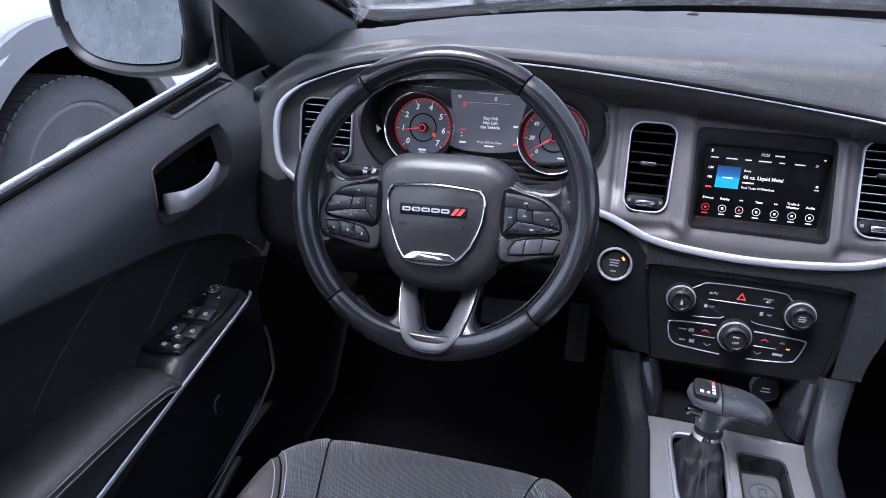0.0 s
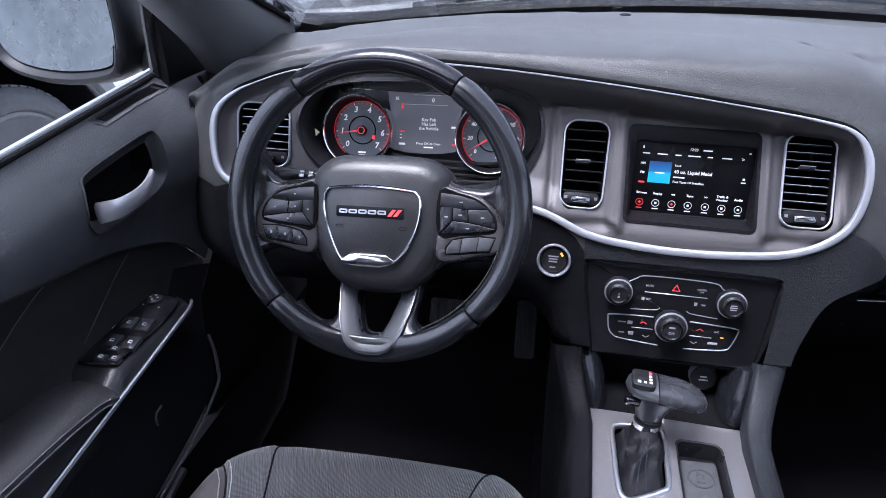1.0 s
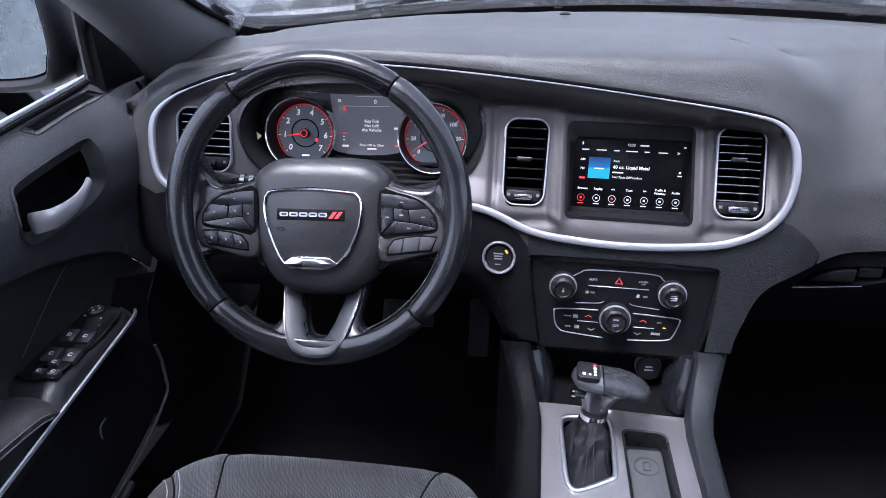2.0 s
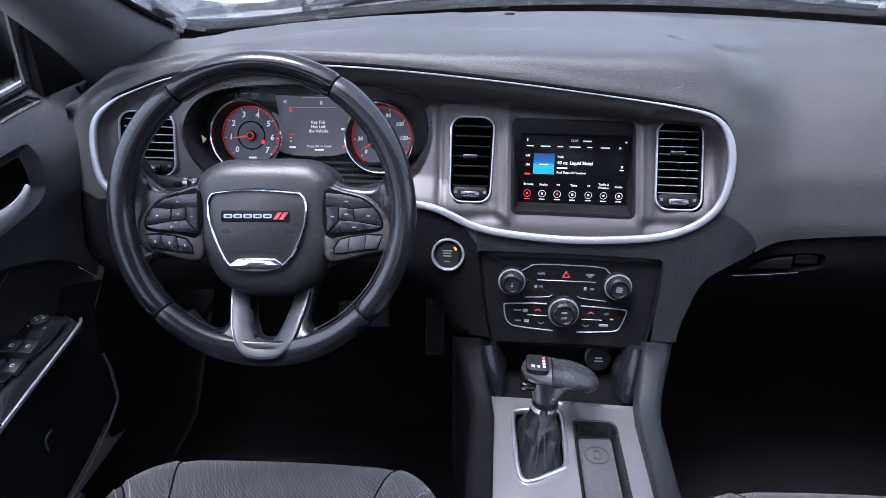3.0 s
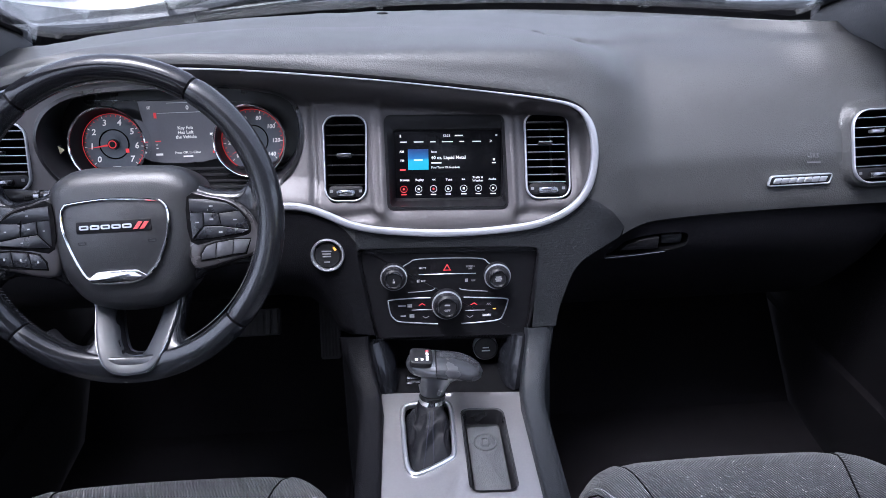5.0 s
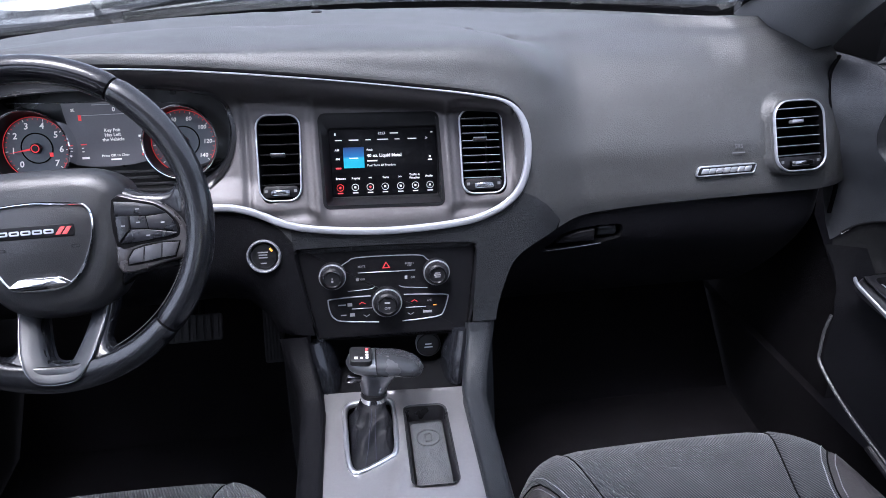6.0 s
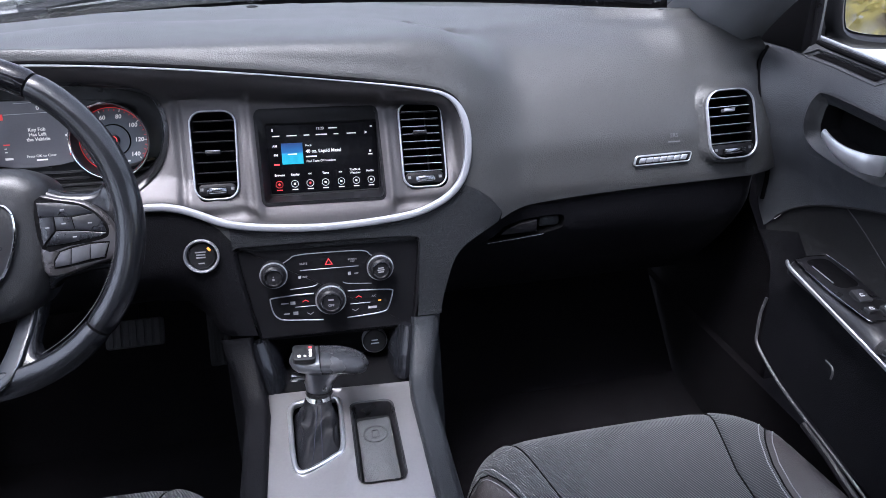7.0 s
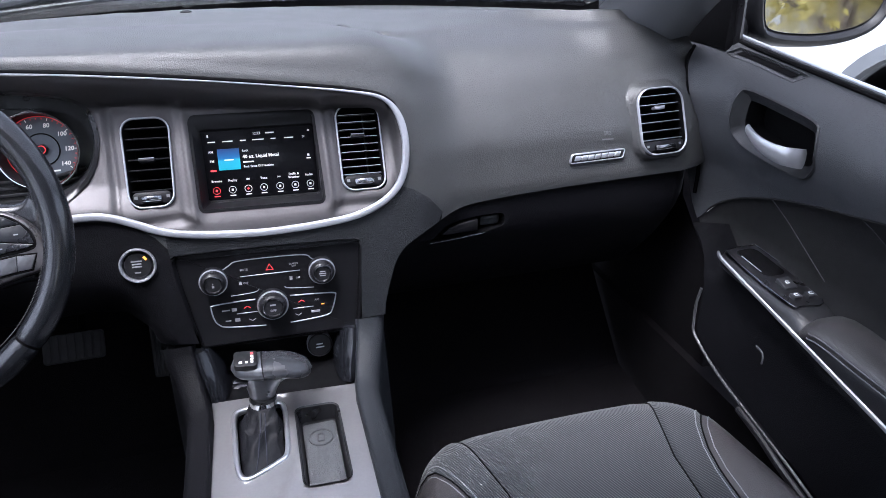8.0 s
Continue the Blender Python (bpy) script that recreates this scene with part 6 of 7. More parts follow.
child("shield_foot", plate(spline([(-0.0400, -0.0690), (-0.0315, -0.0615), (-0.023, -0.0592), (0.013, -0.0592), (0.0205, -0.0615), (0.0275, -0.0675), (0.012, -0.0728), (-0.006, -0.0738), (-0.028, -0.0730)], 4, True), -0.0028, HM, 0.0010, 0.0016, base=-0.012), CHROME, hub, "polished chrome foot")
child("shield_face", plate(grown(emb, -0.0008), -0.0062, HM, 0.0004, base=-0.012), HUB, hub)
np_o = rounded(0.0855, 0.0140, 0.002, 3, -0.0062, -0.0078)
child("name_plate", plate(np_o, -0.0054, HM, 0.0004, base=-0.008), FASCIA, hub, "dark inset plate")
for k in range(5):
    child("plate_block", hoop(rounded(0.0108, 0.0052, 0.0016, 2, -0.0398 + 0.0122 * k, -0.0078), rounded(0.0066, 0.0018, 0.0006, 2, -0.0398 + 0.0122 * k, -0.0078), -0.0047, HM, 0.0002, base=-0.0056), HANDLE, hub)
for k in range(2):
    child("red_slash", plate([Vector((0.0215 + 0.0072 * k + x + y * 0.75, -0.0078 + y)) for x, y in ((-0.0024, -0.0042), (0.0026, -0.0042), (0.0026, 0.0042), (-0.0024, 0.0042))], -0.0045, HM, 0.0002, base=-0.0056), mat("red_enamel", (0.55, 0.06, 0.06), 0.35), hub, smooth=False)
for x, y in ((-0.044, -0.026), (0.036, -0.026)):
    child("embossed_mark", hoop(rounded(0.010, 0.0042, 0.0018, 3, x, y), rounded(0.0072, 0.0018, 0.0008, 3, x, y), -0.0059, HM, 0.0001, base=-0.007), BLACK, hub)
for w, dx in ((0.005, -0.012), (0.007, -0.004), (0.006, 0.005)):
    bar("embossed_mark", w, 0.0026, HM @ pose(dx - 0.003, -0.0865, -0.0117), BLACK, hub)


def poly(pts, s):
    return [Vector((s * x, y)) for x, y in (pts if s > 0 else pts[::-1])]


SPOKE = [(0.070, 0.031), (0.105, 0.0285), (0.130, 0.0265), (0.1415, 0.033), (0.149, 0.047), (0.155, 0.066), (0.166, 0.062), (0.174, 0.040), (0.177, 0.0), (0.175, -0.040), (0.167, -0.076), (0.1575, -0.082), (0.1515, -0.071), (0.143, -0.0635), (0.120, -0.0630), (0.090, -0.0690), (0.070, -0.072)]
PADS_UP = [[(0.136, 0.003), (0.122, 0.0125), (0.100, 0.0178), (0.080, 0.0195), (0.080, 0.0035), (0.112, 0.0012)],
        [(0.1465, -0.0190), (0.1445, -0.0085), (0.1365, 0.0022), (0.1135, 0.0004), (0.1155, -0.0137)],
        [(0.1122, 0.0002), (0.0957, 0.0024), (0.0957, -0.0120), (0.1142, -0.0136)],
        [(0.0945, 0.0025), (0.080, 0.0028), (0.0805, -0.0270), (0.0945, -0.0130)],
        [(0.1460, -0.0202), (0.1155, -0.0149), (0.0955, -0.0133), (0.0828, -0.0285), (0.105, -0.0275), (0.138, -0.0238)]]
PADS_LOW = [[(0.1470, -0.0318), (0.1285, -0.0312), (0.1262, -0.0478), (0.1405, -0.0468)], [(0.1277, -0.0313), (0.1085, -0.0338), (0.1058, -0.0512), (0.1254, -0.0480)], [(0.1077, -0.0339), (0.0965, -0.0368), (0.0900, -0.0460), (0.0890, -0.0530), (0.1050, -0.0514)]]
BEZELDARK = mat("graphite_bezel", (0.085, 0.081, 0.084), 0.30, metal=0.7, grain=0.06, wear=0.04)
KEYMAT = mat("dark_grey_key", (0.012, 0.0128, 0.0155), 0.30, grain=0.1, wear=0.05)
LIGHTKEY = mat("grey_key", (0.040, 0.041, 0.046), 0.34, grain=0.1, wear=0.05)
for s in (-1, 1):
    arms = spline(poly(SPOKE, s), 4, True)
    sp = child("spoke", web(arms, [], lambda x, y: -0.018 + 0.022 * smooth(0.148, 0.176, math.hypot(x, y))), RIMLEATHER, wheel, "black leather spoke flaring into the rim", angle=70)
    bez = spline(poly([(0.080, 0.0245), (0.103, 0.0225), (0.128, 0.0155), (0.146, 0.0005), (0.1560, -0.018), (0.1570, -0.034), (0.150, -0.0490), (0.128, -0.0550), (0.080, -0.0625), (0.076, -0.02)], s), 4, True)
    child("button_bezel", plate(bez, -0.0065, WM, 0.0035, base=-0.018), BEZELDARK, sp, "dark silver button bezel")
    child("button_well", plate(grown(spline(poly([(0.136, 0.0045), (0.122, 0.0140), (0.100, 0.0197), (0.0785, 0.0215), (0.079, -0.0305), (0.105, -0.0300), (0.140, -0.0262), (0.1480, -0.0205), (0.146, -0.008)], s), 3, True), 0.001), -0.0061, WM, 0.0003, base=-0.009), DEEP, sp)
    child("button_well", plate(grown(poly([(0.1480, -0.0305), (0.1280, -0.0298), (0.1080, -0.0325), (0.0955, -0.0360), (0.0885, -0.0455), (0.0875, -0.0545), (0.1050, -0.0528), (0.1415, -0.0482)], s), 0.0008), -0.0061, WM, 0.0003, base=-0.009), DEEP, sp)
    for i, k in enumerate(PADS_UP):
        p = poly(k, s)
        child("button", plate(p, -0.0049, WM, 0.0006, base=-0.008), KEYMAT, sp)
        c = sum(p, Vector((0, 0))) / len(p)
        bar("button_mark", 0.0042 if s > 0 else 0.0024, 0.0014, WM @ pose(c.x, c.y, -0.0047), GREYMARK, sp)
    for i, k in enumerate(PADS_LOW):
        p = poly(k, s)
        child("button", plate(p, -0.0049, WM, 0.0006, base=-0.008), LIGHTKEY if s > 0 else KEYMAT, sp)
        if s < 0:
            c = sum(p, Vector((0, 0))) / len(p)
            bar("button_mark", 0.0018, 0.0030, WM @ pose(c.x, c.y, -0.0047), GREYMARK, sp)


def yoke(y):
    return 0.0070 - 0.040 * smooth(-0.178, -0.092, y)


hole_l = [(-0.0300, -0.075), (-0.0285, -0.107), (-0.0215, -0.136), (-0.0145, -0.154), (-0.0105, -0.1595), (-0.004, -0.162), (0.004, -0.162), (0.0105, -0.1595), (0.0145, -0.154), (0.0215, -0.136), (0.0285, -0.107), (0.0300, -0.075)]
web_half = [(-0.061, -0.075), (-0.0565, -0.105), (-0.0525, -0.125), (-0.0515, -0.139), (-0.0565, -0.1485), (-0.070, -0.1510), (-0.088, -0.1440), (-0.108, -0.1300)]
arc_low = [(0.1755 * math.cos(radians(a)), 0.1755 * math.sin(radians(a)) - 0.003) for a in (232, 243, 256, 270, 284, 297, 308)]
wl = spline(web_half + arc_low + [(-x, y) for x, y in reversed(web_half)], 4) + [Vector(p) for p in hole_l[::-1]]
child("lower_web", web([Vector(p[:2]) for p in wl], [], lambda x, y: yoke(y) - 0.0040, 0.008), RIMLEATHER, wheel, "black leather round the lower spoke", angle=70)
lo = spline([(-0.0555, -0.075), (-0.0515, -0.105), (-0.0465, -0.133), (-0.0395, -0.155), (-0.029, -0.1735), (-0.014, -0.1815), (0.014, -0.1815), (0.029, -0.1735), (0.0395, -0.155), (0.0465, -0.133), (0.0515, -0.105), (0.0555, -0.075)], 4)
li = spline(hole_l, 4)
bm, lp = bmesh.new(), []
for a, b in zip(lo, li):
    a, b = Vector((a[0], a[1])), Vector((b[0], b[1]))
    lp.append([WM @ Vector((*(a.lerp(b, u)), z + yoke(a.lerp(b, u).y))) for u, z in ((0, -0.022), (0, -0.003), (0.03, 0.0), (0.10, 0.0016), (0.22, 0.0012), (0.80, -0.0045), (0.93, -0.0075), (1.0, -0.013), (1.0, -0.034))])
rings(bm, lp, cap0=True, cap1=True)
sp = child("lower_spoke", bm, mat("satin_dark_spoke", (0.017, 0.019, 0.023), 0.42, metal=0.0, grain=0.1, wear=0.06), wheel, "satin dark lower spoke", angle=60)
child("spoke_edge", tube([WM @ Vector((p[0] * 0.965, p[1] + 0.0012, 0.0012 + yoke(p[1]))) for p in lo], 0.0007, 6), DARKCHROME, sp, "fine bright edge")
child("column", joined(tube([WM @ Vector((0, -0.01, -0.06)), WM @ Vector((0, -0.015, -0.12)), WM @ Vector((0, -0.03, -0.22))], lambda t: 0.055 + 0.012 * t, 20)), BLACK, wheel, "black column shroud")
stalk = thing("column_stalk", "black indicator stalk with silver rings behind the wheel", "stalk", (-0.47, 0.80, 0.908))
child("lever", tube(spline([Vector((-0.43, 0.800, 0.904)), Vector((-0.49, 0.785, 0.9165)), Vector((-0.53, 0.78, 0.9175)), Vector((-0.570, 0.78, 0.9175))], 5), lambda t: 0.0055 + 0.0045 * smooth(0.45, 0.7, t), 14), GLOSS, stalk)
for x, r in ((-0.492, 0.0070), (-0.504, 0.0078), (-0.569, 0.0106)):
    child("ring", tube([Vector((x, 0.781, 0.9168)), Vector((x - 0.006, 0.781, 0.9170))], r, 16), DARKCHROME, stalk)
child("mark", box(0.016, 0.001, 0.003, pose(-0.545, 0.7695, 0.9185), 0), MARK, stalk, smooth=False)

# ---- gear selector ----
sel = thing("gear_selector", "black and silver gear lever with a leather boot", "gear lever", (-0.04, 0.70, 0.575))
BI = grown(BOOT, -0.003)
child("boot_frame", hoop(grown(BOOT, 0.0048), grown(BOOT, -0.0022), 0.0035, pose(0, 0, PZ), 0.0014, base=-0.004), mat("bright_satin_frame", (0.70, 0.71, 0.74), 0.33, metal=1.0, grain=0.03, wear=0.02), sel, "satin silver boot frame", angle=70)
bc = Vector((-0.041, 0.742, 0.606))
bm, lp = bmesh.new(), []
m = len(BOOT)
for j in range(15):
    f = j / 14
    row = []
    for i, p in enumerate(BI):
        a = math.atan2(p[1] - 0.70, p[0] + 0.048)
        q = bc + Vector((0.0182 * math.cos(a), 0.0182 * math.sin(a), 0))
        base = Vector((p[0], p[1], PZ - 0.012))
        t = f ** 0.75
        v = base.lerp(q, t)
        fold = math.sin(math.pi * f)
        v.z += -0.007 * fold * (1 - f) + 0.0030 * math.sin(f * 15 + 2.6 * math.sin(a * 2)) * fold
        out = Vector((math.cos(a), math.sin(a), 0))
        v += out * (0.0042 * math.sin(3 * a + f * 6) * fold + 0.0022 * math.sin(7 * a - f * 9) * fold - 0.0025 * fold)
        row.append(v)
    lp.append(row)
rings(bm, lp, cap1=True)
boot = child("boot", bm, BOOTLEATHER, sel, "creased black leather boot", angle=80)
for ang in (-1.72, -1.50):
    pts = []
    for j in range(1, 14):
        i = min(range(m), key=lambda k: abs(math.atan2(BI[k][1] - 0.70, BI[k][0] + 0.048) - ang))
        pts.append(lp[j][i] + Vector((0, -0.0008, 0.0005)))
    child("stitching", tube(spline(pts, 3), 0.0007, 5), mat("navy_thread", (0.014, 0.016, 0.028), 0.9, grain=0.1), boot)
child("collar", tube([Vector((-0.041, 0.742, 0.603)), Vector((-0.0405, 0.7425, 0.612))], 0.0185, 24), CHROME, sel, "chrome collar")
child("collar_band", tube([Vector((-0.0405, 0.7425, 0.611)), Vector((-0.040, 0.743, 0.617))], 0.0178, 24), GLOSS, sel)
bm, lp = bmesh.new(), []
for z, x0, x1, d in ((0.614, -0.057, -0.024, 0.016), (0.625, -0.058, -0.020, 0.016), (0.638, -0.060, -0.012, 0.017), (0.648, -0.066, 0.004, 0.018), (0.655, -0.070, 0.018, 0.019)):
    cx, hw = (x0 + x1) / 2, (x1 - x0) / 2
    lp.append([Vector((cx + hw * math.copysign(abs(math.cos(k * math.pi / 10)) ** 0.7, math.cos(k * math.pi / 10)), 0.745 + d * math.sin(k * math.pi / 10), z - 0.10 * (cx + hw * math.cos(k * math.pi / 10) + 0.02) * smooth(0.63, 0.655, z))) for k in range(20)])
rings(bm, lp, cap0=True, cap1=True)
child("neck", bm, mat("satin_graphite", (0.12, 0.125, 0.135), 0.32, metal=0.8, grain=0.08, wear=0.06), sel, "satin graphite neck", angle=50)


def grip_piece(u0, u1, n, shrink=1.0):
    bm, lp = bmesh.new(), []
    for i in range(n + 1):
        u = u0 + (u1 - u0) * i / n
        x = -0.0745 + 0.1045 * u
        e = (1 - abs(2 * u - 1) ** 5) ** 0.5 if 0 < u < 1 else 0.05
        e = max(e, 0.12)
        zc = 0.6670 - 0.014 * u - 0.005 * smooth(0.6, 1.0, u)
        hz = (0.0155 - 0.0015 * u) * e * shrink
        hy = (0.0235 + 0.004 * math.sin(math.pi * u)) * e * shrink
        lp.append([Vector((x, 0.745 + hy * math.copysign(abs(math.cos(t)) ** 0.8, math.cos(t)), zc + hz * (math.sin(t) if math.sin(t) > 0 else 0.75 * math.sin(t)))) for t in [k * math.pi / 10 for k in range(20)]])
    rings(bm, lp, cap0=True, cap1=True)
    return bm


child("grip", grip_piece(0.39, 1.0, 18), mat("smooth_black_grip", (0.022, 0.023, 0.026), 0.27, grain=0.12, wear=0.06), sel, "smooth black grip", angle=60)
child("grip_end", grip_piece(0.0, 0.385, 10), MATS["satin_graphite"], sel, "satin graphite end", angle=60)
IM = basis((-0.0535, 0.737, 0.6825), (1, 0, -0.10), (0, 1, 0.12))
ind = child("indicator", plate(rounded(0.030, 0.030, 0.006, 4), 0.0016, IM, 0.0006, base=-0.006), GLOSS, sel, "black gear display with red mark")
for y, m in ((0.009, REDGLOW), (0.0035, WHITEGLOW), (-0.002, WHITEGLOW), (-0.0075, WHITEGLOW)):
    bar("gear_mark", 0.0035, 0.0035, IM @ pose(0.008, y, 0.002), m, ind)
bar("gear_mark", 0.003, 0.003, IM @ pose(0.001, -0.008, 0.002), WHITEGLOW, ind)
bar("gear_mark", 0.004, 0.004, IM @ pose(-0.0065, -0.008, 0.002), WHITEGLOW, ind)
child("release_button", box(0.020, 0.010, 0.010, pose(-0.065, 0.728, 0.652, 0, 8, 0), 0.003), DARKCHROME, sel, "dark chrome release button")
child("parting_line", tube([Vector((-0.034, 0.745 + 0.0265 * math.cos(t), 0.6625 + 0.0155 * math.sin(t))) for t in [k * math.pi / 12 for k in range(13)]], 0.0008, 5), DEEP, sel)

# ---- pedals ----


def pedal(name, label, at, w, h, tilt, ribs):
    p = thing(name, label, "pedal", at, "pedals")
    M = basis(at, (1, 0, 0), (0, math.sin(tilt), math.cos(tilt)))
    child("pad", plate(rounded(w, h, 0.006, 4), 0.008, M, 0.002), RUBBER, p)
    for k in range(ribs):
        child("rib", box(w * 0.08, h * 0.9, 0.003, M @ pose(-w * 0.4 + w * 0.8 * k / (ribs - 1), 0, 0.009), 0.0005, 1), RUBBER, p)
    child("arm", tube([M @ Vector((0, 0.0, -0.004)), M @ Vector((0, h * 0.6, -0.05)), M @ Vector((0, h + 0.1, -0.08))], 0.007, 8), DEEP, p)
    return p


pedal("accelerator_pedal", "tall ribbed black accelerator pedal", (-0.232, 1.15, 0.468), 0.040, 0.115, radians(28), 6)
pedal("brake_pedal", "wide black rubber brake pedal", (-0.365, 1.10, 0.525), 0.100, 0.050, radians(35), 7)

# ---- parked vehicles ----


def parked_vehicle(x, s, wheel_y, label, wheel_r, arch_r, arch_z, body_top, flare):
    v = thing("parked_vehicle", label, "vehicle", (x, wheel_y, 0), "parked vehicles")
    arch = [Vector((wheel_y + arch_r * math.cos(radians(a)), arch_z + arch_r * math.sin(radians(a)))) for a in range(-10, 191, 10)]
    out = [Vector((wheel_y + 2.9, 0.42)), Vector((wheel_y + 2.95, 0.8)), Vector((wheel_y + 2.8, body_top)), Vector((wheel_y - 1.2, body_top + 0.03)), Vector((wheel_y - 1.25, 0.7)), Vector((wheel_y - 1.2, 0.40))] + arch[::-1]

    def skin(y, z):
        return Vector((x + s * 0.10 * max(0.0, (z - 0.75) / 0.4) ** 2 * 1.0 + s * 0.03 * max(0.0, (0.6 - z) / 0.3), y, z))
    child("body_side", sheet(out, [], (0.08, 0.06), skin, (wheel_y - 1.3, 0.36), (wheel_y + 3.0, body_top + 0.05)), WHITEPAINT, v, "white painted side", angle=60)
    bm = bmesh.new()
    rings(bm, [[Vector((x + s * 0.10, wheel_y - 1.2, body_top + 0.03)), Vector((x + s * 0.10, wheel_y + 2.8, body_top))], [Vector((x + s * 0.9, wheel_y - 1.2, body_top + 0.10)), Vector((x + s * 0.9, wheel_y + 2.8, body_top + 0.05))], [Vector((x + s * 1.8, wheel_y - 1.2, body_top)), Vector((x + s * 1.8, wheel_y + 2.8, body_top))], [Vector((x + s * 1.85, wheel_y - 1.2, 0.4)), Vector((x + s * 1.85, wheel_y + 2.8, 0.4))]], closed=False)
    child("body_top", bm, WHITEPAINT, v)
    for yy in (wheel_y - 1.2, wheel_y + 2.8):
        bm = bmesh.new()
        rings(bm, [[Vector((x + s * a, yy + e, b)) for a, b in ((0.03, 0.40), (0.0, 0.75), (0.10, body_top + 0.02), (0.9, body_top + 0.07), (1.8, body_top), (1.85, 0.40))] for e in (-0.02, 0.0)], cap0=True, cap1=True)
        child("end_panel", bm, WHITEPAINT, v)
    bm = bmesh.new()
    fl = [Vector((wheel_y + arch_r * 1.0 * math.cos(radians(a)), arch_z + arch_r * math.sin(radians(a)))) for a in range(-14, 195, 8)]
    fo = [Vector((wheel_y + (arch_r + flare) * math.cos(radians(a)), arch_z + (arch_r + flare) * math.sin(radians(a)))) for a in range(-14, 195, 8)]
    rings(bm, [[skin(*p) + Vector((-s * 0.004, 0, 0)) for p in fo], [skin(*p) + Vector((-s * 0.035, 0, 0)) for p in fo], [skin(*p) + Vector((-s * 0.04, 0, 0)) for p in fl], [skin(*p) + Vector((s * 0.03, 0, 0)) for p in fl]], closed=False)
    child("arch_flare", bm, mat("grey_flare_plastic", (0.13, 0.137, 0.145), 0.6, grain=0.15), v, "grey plastic wheel arch flare")
    bm = bmesh.new()
    rings(bm, [[skin(*p) + Vector((s * 0.02, 0, 0)) for p in fl], [Vector((x + s * 0.5, p[0], p[1])) for p in fl]], closed=False)
    rings(bm, [[Vector((x + s * 0.45, p[0], p[1])) for p in fl], [Vector((x + s * 0.45, wheel_y, 0.3)) for p in fl]], closed=False)
    child("arch_liner", bm, DEEP, v)
    WX = basis((x + s * 0.02, wheel_y, wheel_r), (0, 1, 0), (0, 0, 1)) if s < 0 else basis((x + s * 0.02, wheel_y, wheel_r), (0, -1, 0), (0, 0, 1))
    R = wheel_r
    w = child("wheel", turned([(R * 0.72, -0.22), (R * 0.90, -0.245), (R * 0.985, -0.22), (R, -0.18), (R, -0.06), (R * 0.985, -0.02), (R * 0.93, 0.0), (R * 0.86, 0.012), (R * 0.79, 0.006), (R * 0.765, -0.012)], WX, 56), TYRE, v, "black tyre, lightened in colour as if lit")
    b = joined(*[box(0.008, R * 0.075, 0.20, WX @ pose((R - 0.003) * math.cos(a), (R - 0.003) * math.sin(a), -0.125, 0, 0, math.degrees(a)) @ pose(0, 0, 0, 0, 0, 0), 0) for a in [2 * math.pi * k / 60 for k in range(60)]])
    child("tread_blocks", b, TYRE, w)["kind"] = "stuff"
    child("rim", turned([(R * 0.765, -0.20), (R * 0.77, -0.006), (R * 0.74, -0.002), (R * 0.66, -0.04), (R * 0.50, -0.06), (R * 0.46, -0.06), (R * 0.34, -0.03), (R * 0.05, -0.02)], WX, 40), mat("grey_steel_wheel", (0.13, 0.132, 0.138), 0.5, metal=0.4, grain=0.15), w, "dark steel wheel")
    child("hub_cap", turned([(R * 0.47, -0.058), (R * 0.475, -0.02), (R * 0.43, 0.0), (R * 0.36, -0.01), (R * 0.12, -0.004), (0.002, -0.01)], WX, 36), HANDLE, w, "silver hub cap")
    return v


parked_vehicle(-2.0, -1, 1.88, "white truck with grey wheel arch flares and a dark wheel", 0.375, 0.50, 0.36, 1.12, 0.06)
parked_vehicle(2.0, 1, 1.50, "white car with a grey-edged wheel arch", 0.36, 0.43, 0.40, 1.05, 0.05)

# ---- trees behind the car ----


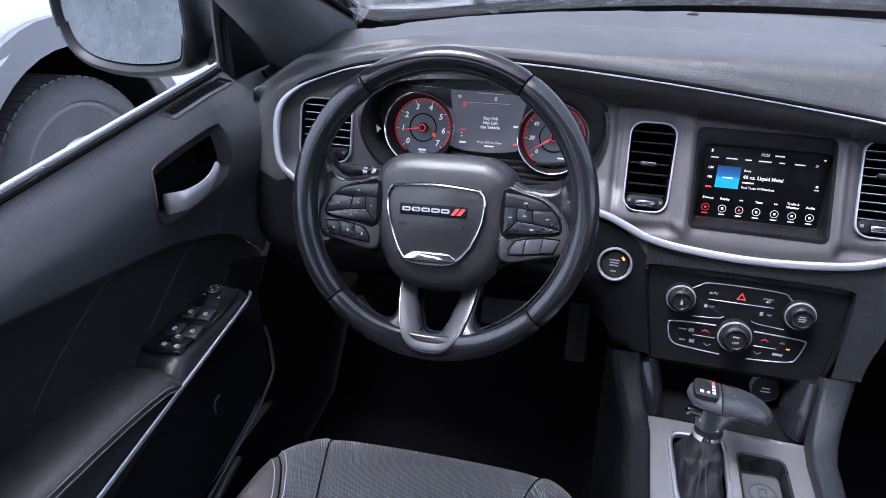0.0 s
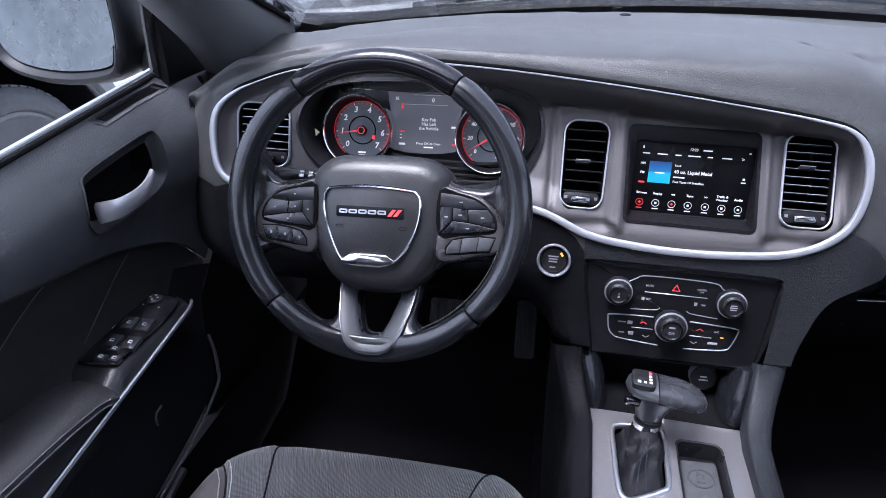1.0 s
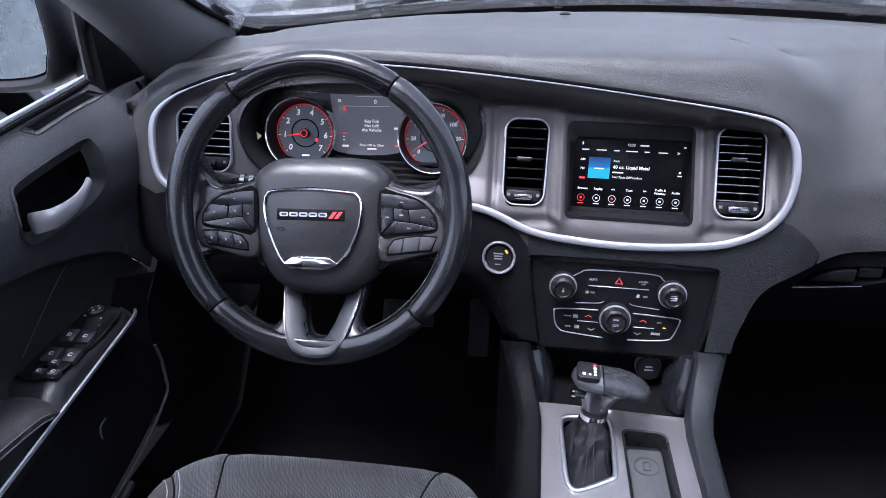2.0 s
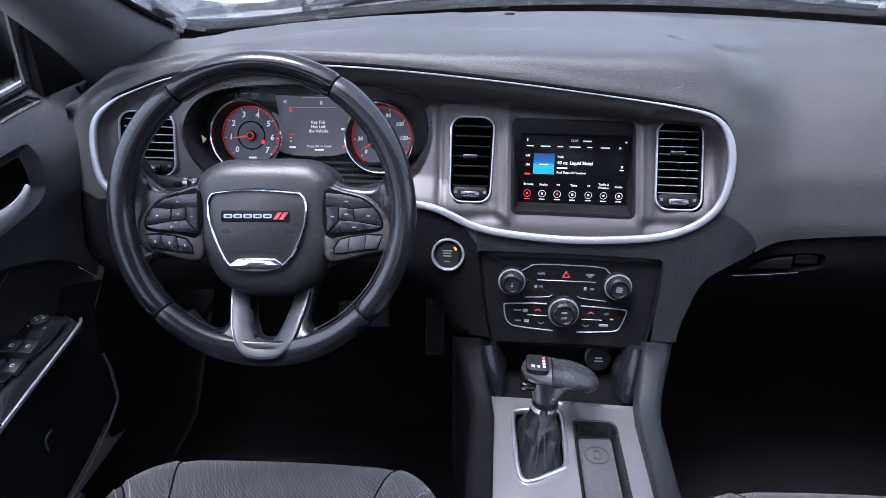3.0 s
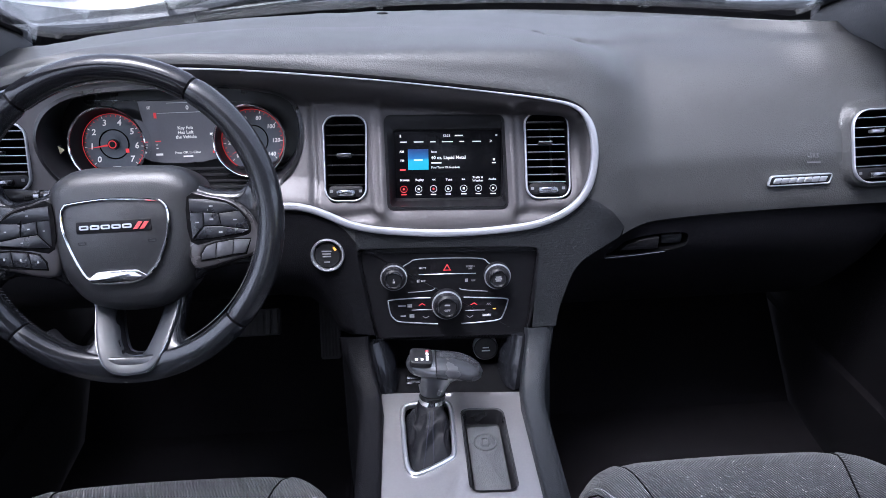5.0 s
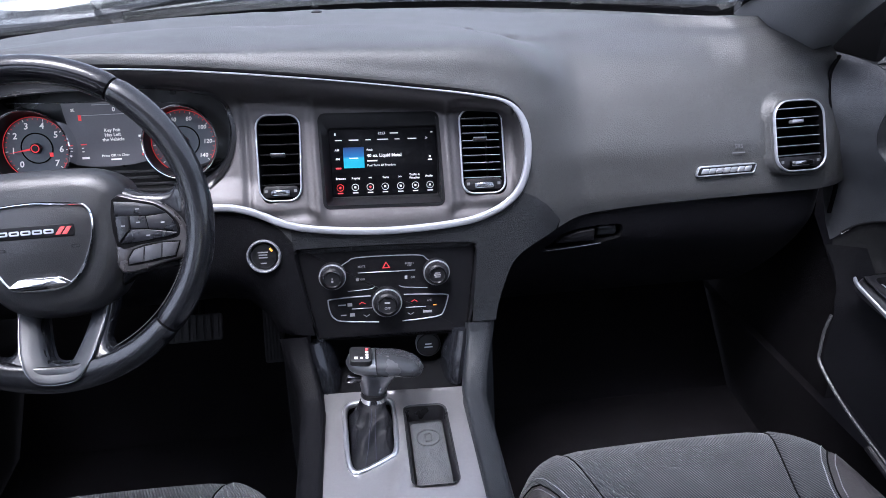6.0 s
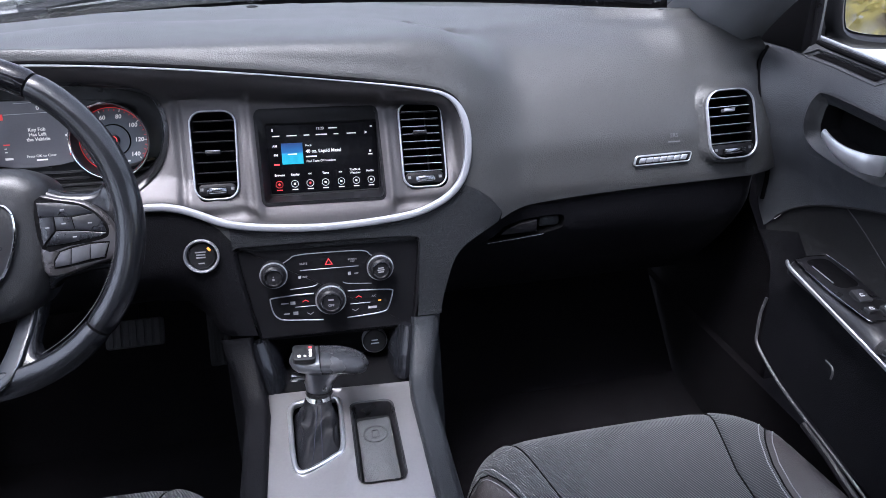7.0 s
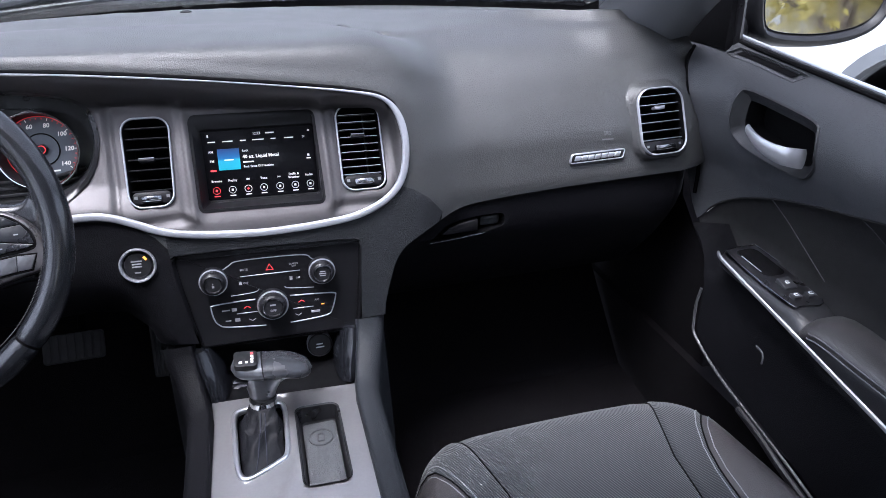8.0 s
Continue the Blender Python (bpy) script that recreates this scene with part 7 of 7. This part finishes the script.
def tree(x, y, h, seed, leaf):
    rng = random.Random(seed)
    t = thing("tree", "leafy street tree with yellowing crown beside the car park", "tree", (x, y, 0), "trees")
    trunk = [Vector((x + 0.08 * math.sin(k), y, h * 0.055 * k)) for k in range(6)]
    child("trunk", tube(trunk, lambda f: 0.16 - 0.09 * f, 10), mat("grey_bark", (0.16, 0.13, 0.10), 0.9, grain=0.3, scale=30, bump=0.6, bscale=60), t)
    tips = []
    for k in range(9):
        a, e = rng.uniform(0, 6.28), rng.uniform(0.3, 1.2)
        tip = trunk[-1] + Vector((math.cos(a) * math.cos(e), math.sin(a) * math.cos(e), math.sin(e))) * h * rng.uniform(0.25, 0.45)
        mid = trunk[-1 - k % 3].lerp(tip, 0.5) + Vector((0, 0, 0.15))
        child("limb", tube([trunk[-1 - k % 3], mid, tip], lambda f: 0.06 - 0.045 * f, 7), MATS["grey_bark"], t)
        tips += [tip, mid]
    verts, faces = [], []
    for k in range(2600):
        c = rng.choice(tips) + Vector((rng.gauss(0, 0.42), rng.gauss(0, 0.42), rng.gauss(0, 0.36)))
        u = Vector((rng.gauss(0, 1), rng.gauss(0, 1), rng.gauss(0, 1))).normalized()
        v = u.cross(Vector((rng.gauss(0, 1), rng.gauss(0, 1), rng.gauss(0, 1)))).normalized()
        s = rng.uniform(0.07, 0.13)
        n = len(verts)
        verts += [c + u * s, c + v * s * 0.5, c - u * s, c - v * s * 0.5]
        faces.append((n, n + 1, n + 2, n + 3))
    me = bpy.data.meshes.new("crown")
    me.from_pydata([v - Vector((x, y, 0)) for v in verts], [], faces)
    me.materials.append(leaf)
    cr = new("crown", me)
    cr.parent = t
    cr["kind"] = "stuff"
    return t


YELLOW = mat("yellow_green_leaves", (0.36, 0.30, 0.08), 0.7, grain=0.4, scale=4)
# The two green trees at left are unseen, added to darken the left mirror.
GREENLEAF = mat("dull_green_leaves", (0.05, 0.075, 0.025), 0.7, grain=0.4, scale=4)
for k, (x, y, h) in enumerate(((3.4, -7.5, 5.2), (5.6, -9.5, 6.0), (8.2, -8.0, 5.5), (-6.5, -9.0, 5.8), (-10.0, -8.0, 5.4), (9.6, -6.4, 4.2), (11.2, -8.6, 4.6), (13.6, -7.2, 4.4), (10.4, -11.0, 5.0))):
    tree(x, y, h, 11 + k, YELLOW if x > 0 else GREENLEAF)
